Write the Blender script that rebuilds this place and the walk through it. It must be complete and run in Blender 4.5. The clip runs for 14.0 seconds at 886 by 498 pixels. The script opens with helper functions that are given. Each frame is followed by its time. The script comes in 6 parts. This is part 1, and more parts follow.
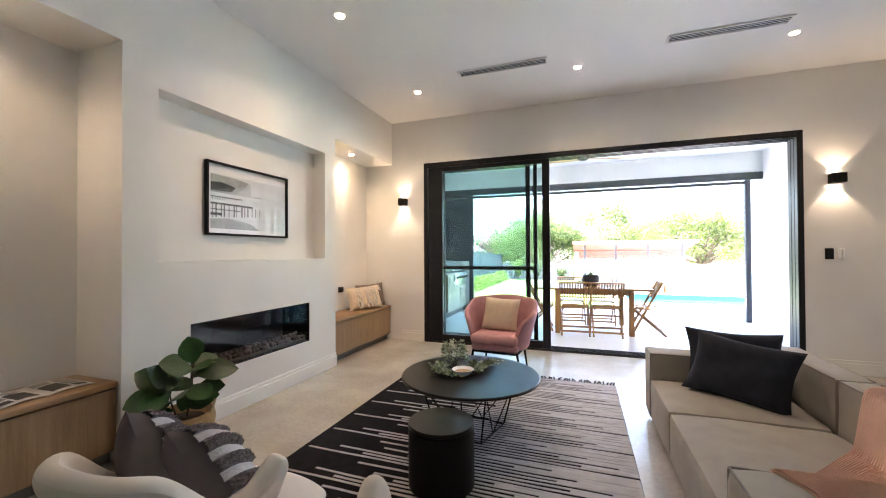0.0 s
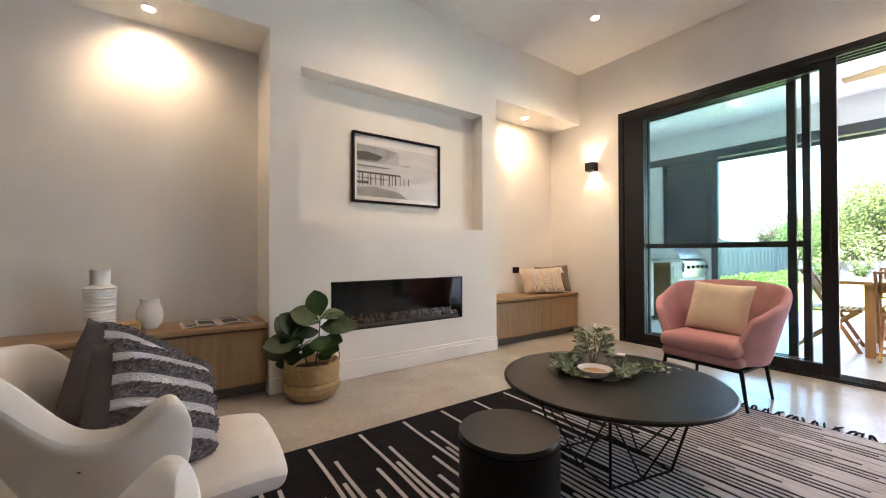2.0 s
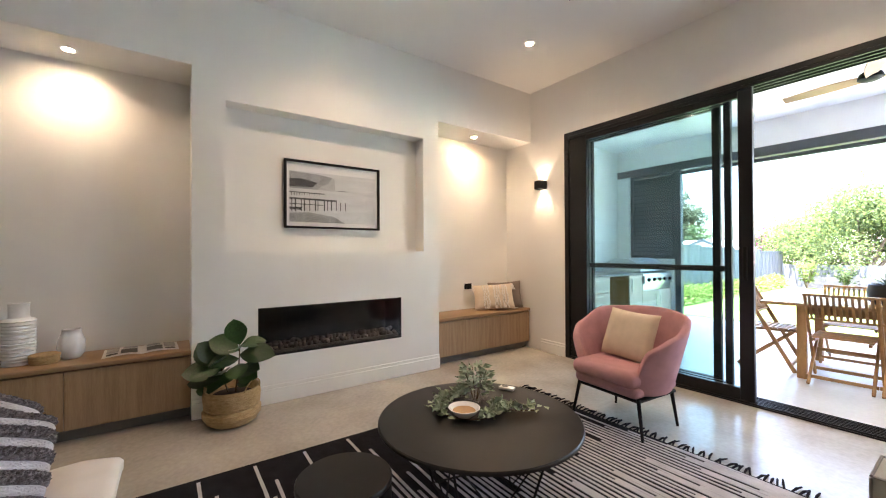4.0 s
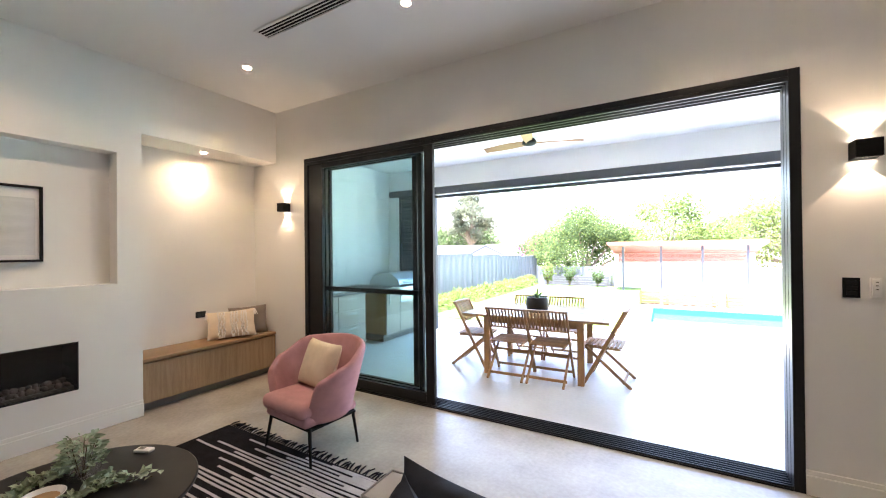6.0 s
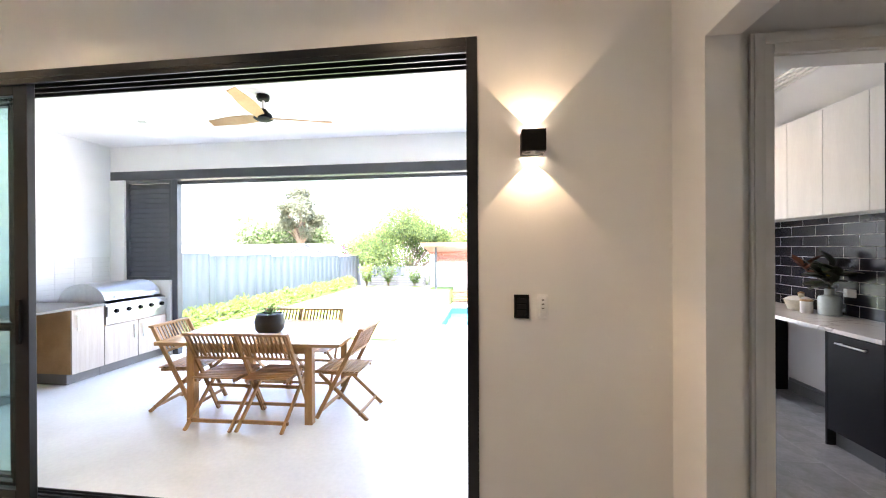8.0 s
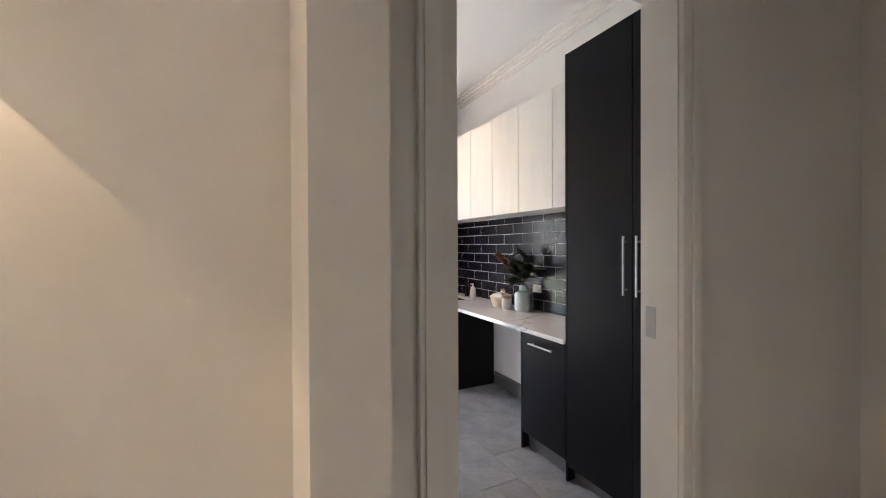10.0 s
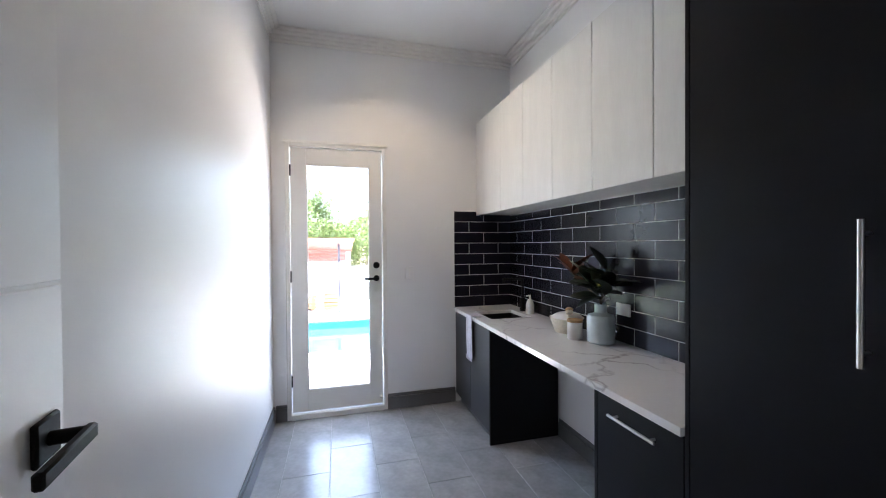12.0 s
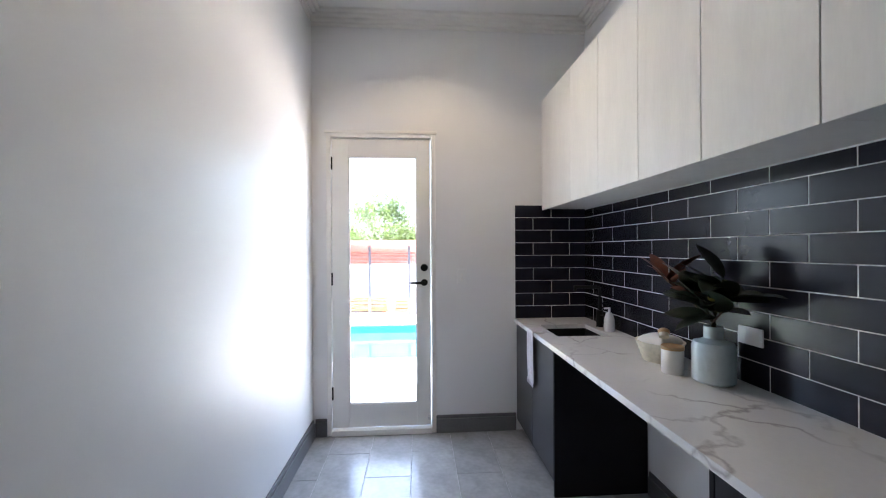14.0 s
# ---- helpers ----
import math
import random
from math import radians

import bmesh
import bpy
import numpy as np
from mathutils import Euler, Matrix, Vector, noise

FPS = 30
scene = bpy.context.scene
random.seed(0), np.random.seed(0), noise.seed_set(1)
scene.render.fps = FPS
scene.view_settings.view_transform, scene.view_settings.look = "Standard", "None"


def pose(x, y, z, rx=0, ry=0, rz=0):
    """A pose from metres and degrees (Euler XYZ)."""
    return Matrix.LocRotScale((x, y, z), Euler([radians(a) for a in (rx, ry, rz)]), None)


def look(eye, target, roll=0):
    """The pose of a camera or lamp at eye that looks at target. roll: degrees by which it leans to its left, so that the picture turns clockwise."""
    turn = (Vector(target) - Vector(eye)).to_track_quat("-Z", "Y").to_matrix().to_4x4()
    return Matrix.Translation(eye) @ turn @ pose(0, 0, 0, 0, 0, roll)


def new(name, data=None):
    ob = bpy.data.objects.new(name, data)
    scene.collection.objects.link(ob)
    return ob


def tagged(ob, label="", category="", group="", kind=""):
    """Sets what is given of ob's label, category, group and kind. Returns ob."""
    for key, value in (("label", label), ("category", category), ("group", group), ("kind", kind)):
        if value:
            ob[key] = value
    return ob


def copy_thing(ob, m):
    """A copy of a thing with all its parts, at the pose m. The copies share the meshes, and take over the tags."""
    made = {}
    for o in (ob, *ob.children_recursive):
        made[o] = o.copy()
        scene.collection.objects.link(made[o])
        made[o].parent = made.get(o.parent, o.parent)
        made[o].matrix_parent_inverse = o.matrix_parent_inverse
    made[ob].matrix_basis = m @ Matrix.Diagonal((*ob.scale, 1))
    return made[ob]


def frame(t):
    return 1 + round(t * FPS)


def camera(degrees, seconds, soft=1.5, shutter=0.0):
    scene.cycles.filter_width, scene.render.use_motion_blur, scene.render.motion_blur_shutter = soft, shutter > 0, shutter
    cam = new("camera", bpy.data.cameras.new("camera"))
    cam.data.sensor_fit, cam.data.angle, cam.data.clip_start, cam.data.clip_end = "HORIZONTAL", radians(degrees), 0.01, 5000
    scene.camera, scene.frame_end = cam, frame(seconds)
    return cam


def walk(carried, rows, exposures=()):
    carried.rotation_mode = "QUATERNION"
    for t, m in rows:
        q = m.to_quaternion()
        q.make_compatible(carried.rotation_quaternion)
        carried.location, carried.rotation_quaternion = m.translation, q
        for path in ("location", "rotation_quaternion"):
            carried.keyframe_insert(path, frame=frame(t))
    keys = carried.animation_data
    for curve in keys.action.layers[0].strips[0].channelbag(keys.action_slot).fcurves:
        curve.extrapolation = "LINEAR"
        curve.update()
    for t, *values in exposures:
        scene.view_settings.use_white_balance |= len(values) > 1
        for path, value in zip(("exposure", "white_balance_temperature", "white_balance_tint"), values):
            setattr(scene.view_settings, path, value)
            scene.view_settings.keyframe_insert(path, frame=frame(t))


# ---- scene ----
cam = camera(98.1, 14.0, soft=1.1)
PATH = [
    (0, (0.031, -0.074, 1.268), (-0.641, 1.81, 1.289), -0.3),
    (0.5, (0.121, 0.277, 1.155), (-0.921, 1.984, 1.175), -0.4),
    (1, (0.154, 0.588, 1.077), (-1.166, 2.09, 1.098), -0.2),
    (1.5, (0.233, 0.791, 1.031), (-1.281, 2.099, 1.05), -0.2),
    (2, (0.31, 0.906, 0.99), (-1.321, 2.064, 1.011), -0.1),
    (2.2, (0.333, 0.929, 0.978), (-1.318, 2.058, 1.005), -0.1),
    (4.3, (0.829, 1.443, 1.259), (-0.804, 2.598, 1.27), -0.3),
    (4.5, (0.901, 1.483, 1.294), (-0.688, 2.697, 1.312), -0.3),
    (5, (1.158, 1.588, 1.411), (-0.284, 2.973, 1.427), -0.3),
    (5.5, (1.38, 1.711, 1.453), (0.141, 3.281, 1.466), -0.4),
    (6, (1.559, 1.974, 1.475), (0.557, 3.705, 1.485), -0.6),
    (6.5, (1.723, 2.207, 1.526), (0.858, 4.01, 1.528), -0.6),
    (7, (1.904, 2.497, 1.561), (1.145, 4.348, 1.557), -0.6),
    (7.5, (2.091, 2.82, 1.557), (1.538, 4.742, 1.551), -0.6),
    (8, (2.343, 3.16, 1.524), (2.084, 5.143, 1.52), -0.3),
    (8.5, (2.552, 3.433, 1.492), (2.653, 5.431, 1.503), 0.1),
    (9, (2.713, 3.711, 1.499), (3.332, 5.612, 1.502), 0.5),
    (9.2, (2.785, 3.794, 1.494), (3.575, 5.631, 1.498), 0.5),
    (11.3, (3.587, 4.746, 1.541), (4.505, 6.523, 1.517), -0.5),
    (11.5, (3.658, 4.807, 1.538), (4.436, 6.649, 1.517), -0.6),
    (12, (3.791, 5.025, 1.507), (4.319, 6.954, 1.485), -0.4),
    (12.5, (3.898, 5.234, 1.506), (4.276, 7.198, 1.487), -0.4),
    (13, (4.002, 5.412, 1.486), (4.246, 7.397, 1.474), -0.4),
    (13.5, (4.054, 5.499, 1.48), (4.226, 7.492, 1.468), -0.3),
    (14, (4.076, 5.469, 1.476), (4.209, 7.465, 1.475), -0.3),
]
EXPOSURES = [(0, 4.38, 6400, 17), (2.2, 4.44, 6700, 19), (4.5, 4.35, 6500, 17), (5.6, 4.1, 6400, 16), (7, 4.1, 6450, 17), (8, 4.32, 6750, 17), (9.2, 4.6, 7300, 19), (11.3, 3.8, 6100, 12), (14, 3.72, 6050, 12)]
walk(cam, [(t, look(eye, target, roll)) for t, eye, target, roll in PATH], EXPOSURES)

# ---- world and sun ----
world = bpy.data.worlds.new("sky")
scene.world = world
world.use_nodes = True
wn = world.node_tree.nodes
sky = wn.new("ShaderNodeTexSky")
sky.sky_type, sky.sun_disc = "NISHITA", False
sky.sun_elevation, sky.sun_rotation = radians(73), radians(165)
sky.dust_density, sky.air_density = 3.0, 1.0
world.node_tree.links.new(sky.outputs[0], wn["Background"].inputs[0])
wn["Background"].inputs[1].default_value = 0.15
sun = new("sun", bpy.data.lights.new("sun", "SUN"))
sun.data.energy, sun.data.angle, sun.data.color = 5.0, radians(1.0), (1.0, 0.95, 0.88)
sun.matrix_world = look((-6, -8, 72), (2, 12, 0))
# daylight through the wide sliding opening and the glazed laundry door
def window_light(x, y, z, w, h, power):
    lamp = new("window_light", bpy.data.lights.new("window_light", "AREA"))
    lamp.data.shape, lamp.data.size, lamp.data.size_y = "RECTANGLE", w, h
    lamp.data.energy, lamp.data.color = power, (0.88, 0.95, 1.0)
    lamp.matrix_world = look((x, y, z), (x, y - 1, z))
    return lamp
window_light(0.9, 5.36, 1.35, 2.5, 2.2, 1.2)
window_light(3.8, 8.66, 1.25, 0.5, 1.9, 0.9)

WARM = (1.0, 0.73, 0.47)
def spot(x, y, z, power, cone, tx=0, ty=0, tz=-1, color=WARM, blend=0.6, radius=0.03):
    lamp = new("lamp", bpy.data.lights.new("lamp", "SPOT"))
    lamp.data.energy, lamp.data.color, lamp.data.spot_size, lamp.data.spot_blend = power, color, radians(cone), blend
    lamp.data.shadow_soft_size = radius
    lamp.matrix_world = look((x, y, z), (x + tx, y + ty, z + tz))
    return lamp


# ---- materials ----
def mat(name, color, rough=0.6, metal=0.0, var=0.08, scale=6.0, fine=60.0, bump=0.15, stretch=(1, 1, 1), spec=0.5, second=None, rvar=0.06, coat=0.0):
    """A surface with a broad and a fine variation of its colour and a fine relief, in metres."""
    m = bpy.data.materials.new(name)
    m.use_nodes = True
    n, l = m.node_tree.nodes, m.node_tree.links
    b = n["Principled BSDF"]
    tc, mp = n.new("ShaderNodeTexCoord"), n.new("ShaderNodeMapping")
    mp.inputs["Scale"].default_value = stretch
    l.new(tc.outputs["Object"], mp.inputs[0])
    broad, grain = n.new("ShaderNodeTexNoise"), n.new("ShaderNodeTexNoise")
    broad.inputs["Scale"].default_value, grain.inputs["Scale"].default_value = scale, fine
    broad.inputs["Detail"].default_value, grain.inputs["Detail"].default_value = 5, 3
    l.new(mp.outputs[0], broad.inputs[0]); l.new(mp.outputs[0], grain.inputs[0])
    add = n.new("ShaderNodeMath"); add.operation = "MULTIPLY_ADD"
    l.new(grain.outputs[0], add.inputs[0]); add.inputs[1].default_value = 0.45; l.new(broad.outputs[0], add.inputs[2])
    ramp = n.new("ShaderNodeMapRange")
    ramp.inputs["From Min"].default_value, ramp.inputs["From Max"].default_value = 0.45, 1.0
    l.new(add.outputs[0], ramp.inputs[0])
    mix = n.new("ShaderNodeMix"); mix.data_type = "RGBA"
    dark = second or tuple(c * (1 - 2 * var) for c in color)
    lite = color if second else tuple(min(1, c * (1 + var)) for c in color)
    mix.inputs["A"].default_value, mix.inputs["B"].default_value = (*dark, 1), (*lite, 1)
    l.new(ramp.outputs[0], mix.inputs["Factor"])
    l.new(mix.outputs["Result"], b.inputs["Base Color"])
    rr = n.new("ShaderNodeMapRange")
    rr.inputs["To Min"].default_value, rr.inputs["To Max"].default_value = max(0.02, rough - rvar), min(1, rough + rvar)
    l.new(broad.outputs[0], rr.inputs[0]); l.new(rr.outputs[0], b.inputs["Roughness"])
    b.inputs["Metallic"].default_value = metal
    b.inputs["Specular IOR Level"].default_value = spec
    b.inputs["Coat Weight"].default_value = coat
    if bump:
        bp = n.new("ShaderNodeBump")
        bp.inputs["Strength"].default_value, bp.inputs["Distance"].default_value = bump, 0.004
        l.new(grain.outputs[0], bp.inputs["Height"]); l.new(bp.outputs[0], b.inputs["Normal"])
    return m


def glassy(name, color=(1, 1, 1), rough=0.0):
    m = bpy.data.materials.new(name)
    m.use_nodes = True
    n, l = m.node_tree.nodes, m.node_tree.links
    n.remove(n["Principled BSDF"])
    tr, gl, mx, fr = (n.new("ShaderNode" + k) for k in ("BsdfTransparent", "BsdfGlossy", "MixShader", "LayerWeight"))
    tr.inputs[0].default_value = (*color, 1)
    gl.inputs["Roughness"].default_value = rough
    po, ma = n.new("ShaderNodeMath"), n.new("ShaderNodeMath")
    po.operation, ma.operation = "POWER", "MULTIPLY_ADD"
    po.inputs[1].default_value, ma.inputs[1].default_value, ma.inputs[2].default_value = 5.0, 0.6, 0.03
    fr.inputs[0].default_value = 0.5
    l.new(fr.outputs["Facing"], po.inputs[0]); l.new(po.outputs[0], ma.inputs[0])
    l.new(ma.outputs[0], mx.inputs[0]); l.new(tr.outputs[0], mx.inputs[1]); l.new(gl.outputs[0], mx.inputs[2])
    l.new(mx.outputs[0], n["Material Output"].inputs[0])
    return m


def glow(name, color, power):
    m = mat(name, color, bump=0)
    b = m.node_tree.nodes["Principled BSDF"]
    b.inputs["Emission Color"].default_value, b.inputs["Emission Strength"].default_value = (*color, 1), power
    return m


def vary(m, amount=0.25):
    """Shade a material a little from object to object."""
    n, l = m.node_tree.nodes, m.node_tree.links
    b = n["Principled BSDF"]
    src = b.inputs["Base Color"].links[0].from_socket
    info, rng, hsv = n.new("ShaderNodeObjectInfo"), n.new("ShaderNodeMapRange"), n.new("ShaderNodeHueSaturation")
    rng.inputs["To Min"].default_value, rng.inputs["To Max"].default_value = 1 - amount, 1 + amount
    l.new(info.outputs["Random"], rng.inputs[0]); l.new(rng.outputs[0], hsv.inputs["Value"])
    l.new(src, hsv.inputs["Color"]); l.new(hsv.outputs[0], b.inputs["Base Color"])
    return m


def marble(name):
    m = mat(name, (0.80, 0.79, 0.77), 0.12, var=0.03, scale=3, bump=0.0)
    n, l = m.node_tree.nodes, m.node_tree.links
    b = n["Principled BSDF"]
    src = b.inputs["Base Color"].links[0].from_socket
    tc, no, vo = n.new("ShaderNodeTexCoord"), n.new("ShaderNodeTexNoise"), n.new("ShaderNodeTexVoronoi")
    no.inputs["Scale"].default_value, no.inputs["Detail"].default_value = 4.0, 6
    l.new(tc.outputs["Object"], no.inputs[0])
    ad = n.new("ShaderNodeMix"); ad.data_type = "RGBA"; ad.blend_type = "ADD"; ad.inputs["Factor"].default_value = 0.35
    l.new(tc.outputs["Object"], ad.inputs["A"]); l.new(no.outputs["Color"], ad.inputs["B"])
    vo.feature = "DISTANCE_TO_EDGE"; vo.inputs["Scale"].default_value = 2.6
    l.new(ad.outputs["Result"], vo.inputs["Vector"])
    rg = n.new("ShaderNodeMapRange"); rg.inputs["From Max"].default_value = 0.034
    rg.inputs["To Min"].default_value, rg.inputs["To Max"].default_value = 0.8, 0.0
    l.new(vo.outputs["Distance"], rg.inputs[0])
    no2 = n.new("ShaderNodeTexNoise"); no2.inputs["Scale"].default_value = 2.2
    l.new(tc.outputs["Object"], no2.inputs[0])
    r2 = n.new("ShaderNodeMapRange"); r2.inputs["From Min"].default_value, r2.inputs["From Max"].default_value = 0.42, 0.62
    l.new(no2.outputs[0], r2.inputs[0])
    mu = n.new("ShaderNodeMath"); mu.operation = "MULTIPLY"
    l.new(rg.outputs[0], mu.inputs[0]); l.new(r2.outputs[0], mu.inputs[1])
    mx = n.new("ShaderNodeMix"); mx.data_type = "RGBA"; mx.inputs["B"].default_value = (0.34, 0.32, 0.31, 1)
    l.new(mu.outputs[0], mx.inputs["Factor"]); l.new(src, mx.inputs["A"]); l.new(mx.outputs["Result"], b.inputs["Base Color"])
    return m


PAINT = mat("wall_paint", (0.78, 0.76, 0.725), 0.55, var=0.015, scale=1.5, fine=180, bump=0.06)
CEIL = mat("ceiling_paint", (0.80, 0.79, 0.77), 0.8, var=0.01, scale=1.5, fine=180, bump=0.04)
PATIO_WHITE = mat("bright_white_lining", (0.86, 0.86, 0.86), 0.7, var=0.01, scale=1.5, fine=180, bump=0.04)
TRIM = mat("white_trim", (0.80, 0.78, 0.74), 0.35, var=0.01, scale=3, bump=0.02)
WHITE_WALL = mat("white_satin_wall", (0.78, 0.77, 0.76), 0.44, var=0.012, scale=1.2, fine=150, bump=0.05)
RENDER = mat("white_render", (0.80, 0.80, 0.79), 0.8, var=0.02, scale=2, bump=0.2)
CONCRETE = mat("polished_concrete", (0.44, 0.40, 0.35), 0.24, var=0.14, scale=2.2, fine=35, bump=0.006, rvar=0.04)
PATIO = mat("patio_concrete", (0.74, 0.73, 0.72), 0.32, var=0.08, scale=1.4, fine=30, bump=0.02, rvar=0.1)
DECK = mat("pool_deck_concrete", (0.76, 0.745, 0.73), 0.8, var=0.06, scale=1.2, fine=40, bump=0.2)
BLACK_AL = mat("black_aluminium", (0.010, 0.010, 0.011), 0.35, 0.1, spec=0.3, var=0.1, bump=0.02)
BLACK = mat("matt_black", (0.007, 0.007, 0.007), 0.6, spec=0.16, var=0.2, bump=0.05)
BLACK_TOP = mat("black_table_top", (0.010, 0.0095, 0.009), 0.34, spec=0.22, var=0.15, scale=9, bump=0.03)
GLASS = glassy("clear_glass")
TINT = glassy("green_tinted_glass", (0.80, 0.895, 0.885))
FIRE_GLASS = glassy("dark_fire_glass", (0.74, 0.74, 0.75))
OAK = mat("oak_veneer", (0.36, 0.225, 0.115), 0.42, scale=3.5, fine=40, stretch=(1, 0.6, 9), second=(0.22, 0.125, 0.058), bump=0.06)
OAK_V = mat("oak_veneer_upright", (0.37, 0.24, 0.13), 0.42, scale=3.5, fine=40, stretch=(9, 9, 0.6), second=(0.225, 0.135, 0.068), bump=0.06)
OAK_EDGE = mat("oak_edge", (0.17, 0.09, 0.042), 0.42, var=0.15, scale=5, stretch=(1, 0.6, 9), bump=0.05)
OAK_LEG = mat("oak_leg", (0.42, 0.24, 0.10), 0.4, scale=6, fine=50, stretch=(6, 6, 0.7), second=(0.28, 0.145, 0.055), bump=0.05)
PATIO_OAK = mat("pale_limed_laminate", (0.46, 0.39, 0.33), 0.45, scale=3.5, fine=40, stretch=(9, 9, 0.6), second=(0.36, 0.295, 0.245), bump=0.05)
TOE = mat("grey_toe_kick", (0.14, 0.13, 0.12), 0.5, var=0.06)
TEAK = vary(mat("teak", (0.54, 0.30, 0.115), 0.5, scale=7, fine=60, stretch=(4, 4, 1), second=(0.36, 0.185, 0.065), bump=0.08), 0.18)
# lighter copy of TEAK: the sky's reflection on the table top is in its colour
TEAK_TOP = vary(mat("sky_lit_teak_top", (0.60, 0.36, 0.16), 0.22, scale=7, fine=60, stretch=(1, 5, 5), second=(0.44, 0.25, 0.10), bump=0.05), 0.12)
PINK = mat("pink_wool", (0.50, 0.27, 0.29), 0.9, var=0.08, scale=12, fine=350, bump=0.35, spec=0.2)
CREAM = mat("cream_linen", (0.68, 0.57, 0.44), 0.9, var=0.05, scale=14, fine=400, bump=0.35, spec=0.2)
BOUCLE = mat("white_wool", (0.72, 0.67, 0.62), 0.95, var=0.03, scale=10, fine=420, bump=0.15, spec=0.15)
SOFA = mat("grey_beige_linen", (0.37, 0.335, 0.29), 0.9, var=0.06, scale=9, fine=380, bump=0.35, spec=0.2)
PIPING = mat("grey_piping", (0.24, 0.22, 0.20), 0.9, var=0.05, bump=0.2)
NAVY = mat("charcoal_velvet", (0.026, 0.031, 0.044), 0.85, var=0.2, scale=9, fine=300, bump=0.3, spec=0.25)
GREY_CUSHION = mat("mauve_grey_linen", (0.135, 0.115, 0.12), 0.9, var=0.08, scale=12, fine=350, bump=0.3, spec=0.2)
FUR = mat("tufted_grey_wool", (0.36, 0.33, 0.345), 0.95, scale=85, fine=300, second=(0.085, 0.075, 0.08), bump=1.0, spec=0.1)
LILAC = mat("pale_lilac_weave", (0.55, 0.52, 0.54), 0.9, var=0.06, scale=20, fine=300, bump=0.4, spec=0.1)
TAUPE = mat("taupe_linen", (0.20, 0.165, 0.14), 0.9, var=0.08, fine=350, bump=0.3, spec=0.2)
THROW = mat("apricot_knit", (0.68, 0.44, 0.34), 0.95, var=0.08, scale=8, fine=150, bump=0.6, spec=0.15)
RUG_DARK = mat("black_wool_rug", (0.012, 0.0115, 0.015), 0.95, var=0.25, scale=14, fine=220, bump=0.6, spec=0.1)
RUG_LIGHT = mat("ivory_wool", (0.47, 0.455, 0.465), 0.95, var=0.1, scale=10, fine=220, bump=0.6, spec=0.1)
BASKET = mat("woven_seagrass", (0.50, 0.34, 0.16), 0.75, scale=30, fine=120, stretch=(1, 1, 3), second=(0.30, 0.185, 0.075), bump=0.8)
SOIL = mat("dark_soil", (0.045, 0.028, 0.018), 0.95, var=0.3, scale=40, bump=0.9)
LEAF = vary(mat("fiddle_leaf", (0.028, 0.080, 0.016), 0.38, var=0.2, scale=14, fine=60, bump=0.25), 0.45)
STEM = mat("brown_stem", (0.09, 0.06, 0.03), 0.8, var=0.2, bump=0.4)
EUCALYPT = mat("grey_green_leaf", (0.40, 0.46, 0.33), 0.7, scale=25, second=(0.20, 0.27, 0.16), bump=0.1)
CERAMIC = mat("white_ceramic", (0.78, 0.76, 0.74), 0.3, var=0.03, scale=9, fine=70, bump=0.15)
PORCELAIN = mat("white_porcelain", (0.80, 0.79, 0.78), 0.18, var=0.02, bump=0.03)
STONE = vary(mat("river_pebble", (0.22, 0.195, 0.17), 0.65, var=0.2, scale=12, bump=0.3), 0.5)
STEEL = mat("brushed_steel", (0.60, 0.60, 0.60), 0.3, 0.95, var=0.05, scale=20, stretch=(1, 12, 1), bump=0.03)
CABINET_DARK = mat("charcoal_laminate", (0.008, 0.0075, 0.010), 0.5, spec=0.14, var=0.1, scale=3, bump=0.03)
CABINET_GREY = mat("dark_grey_laminate", (0.045, 0.045, 0.05), 0.42, var=0.08, scale=3, bump=0.03)
CABINET_WHITE = mat("white_textured_laminate", (0.72, 0.70, 0.67), 0.5, var=0.03, scale=5, fine=40, stretch=(3, 3, 0.5), bump=0.05)
TILE = vary(mat("charcoal_glazed_tile", (0.011, 0.011, 0.019), 0.26, var=0.06, scale=2, fine=30, bump=0.0, rvar=0.02, spec=0.26), 0.18)
GROUT = mat("pale_grout", (0.74, 0.73, 0.72), 0.9, var=0.05, bump=0.2)
FLOOR_TILE = vary(mat("grey_stone_tile", (0.34, 0.34, 0.345), 0.25, var=0.14, scale=6, fine=30, bump=0.01, rvar=0.03, spec=1.0), 0.08)
FLOOR_GROUT = mat("grey_grout", (0.42, 0.42, 0.42), 0.9, var=0.05, bump=0.2)
SKIRT_TILE = mat("grey_skirting_tile", (0.13, 0.13, 0.135), 0.4, var=0.1, scale=4, bump=0.03)
QUARTZ = marble("veined_quartz")
BLUE_GLASS = mat("pale_blue_glass", (0.60, 0.69, 0.71), 0.12, var=0.06, scale=5, fine=40, bump=0.0)
MAGNOLIA = vary(mat("dark_magnolia_leaf", (0.018, 0.026, 0.012), 0.35, var=0.3, scale=14, bump=0.15), 0.3)
RUST = mat("rust_leaf", (0.13, 0.035, 0.012), 0.6, var=0.25, scale=14, bump=0.2)
YELLOW = mat("yellow_bud", (0.42, 0.36, 0.06), 0.6, var=0.15, bump=0.1)
PALE_WOOD = mat("pale_wood", (0.48, 0.30, 0.15), 0.5, scale=6, second=(0.36, 0.21, 0.09), bump=0.1)
TOWEL = mat("lilac_waffle_cotton", (0.60, 0.57, 0.60), 0.95, var=0.08, scale=60, fine=160, bump=0.9, spec=0.1)
WICKER = mat("cream_rope", (0.72, 0.66, 0.52), 0.85, var=0.08, scale=40, fine=150, bump=0.7)
PLASTIC = mat("white_plastic", (0.78, 0.77, 0.75), 0.35, var=0.01, bump=0.0)
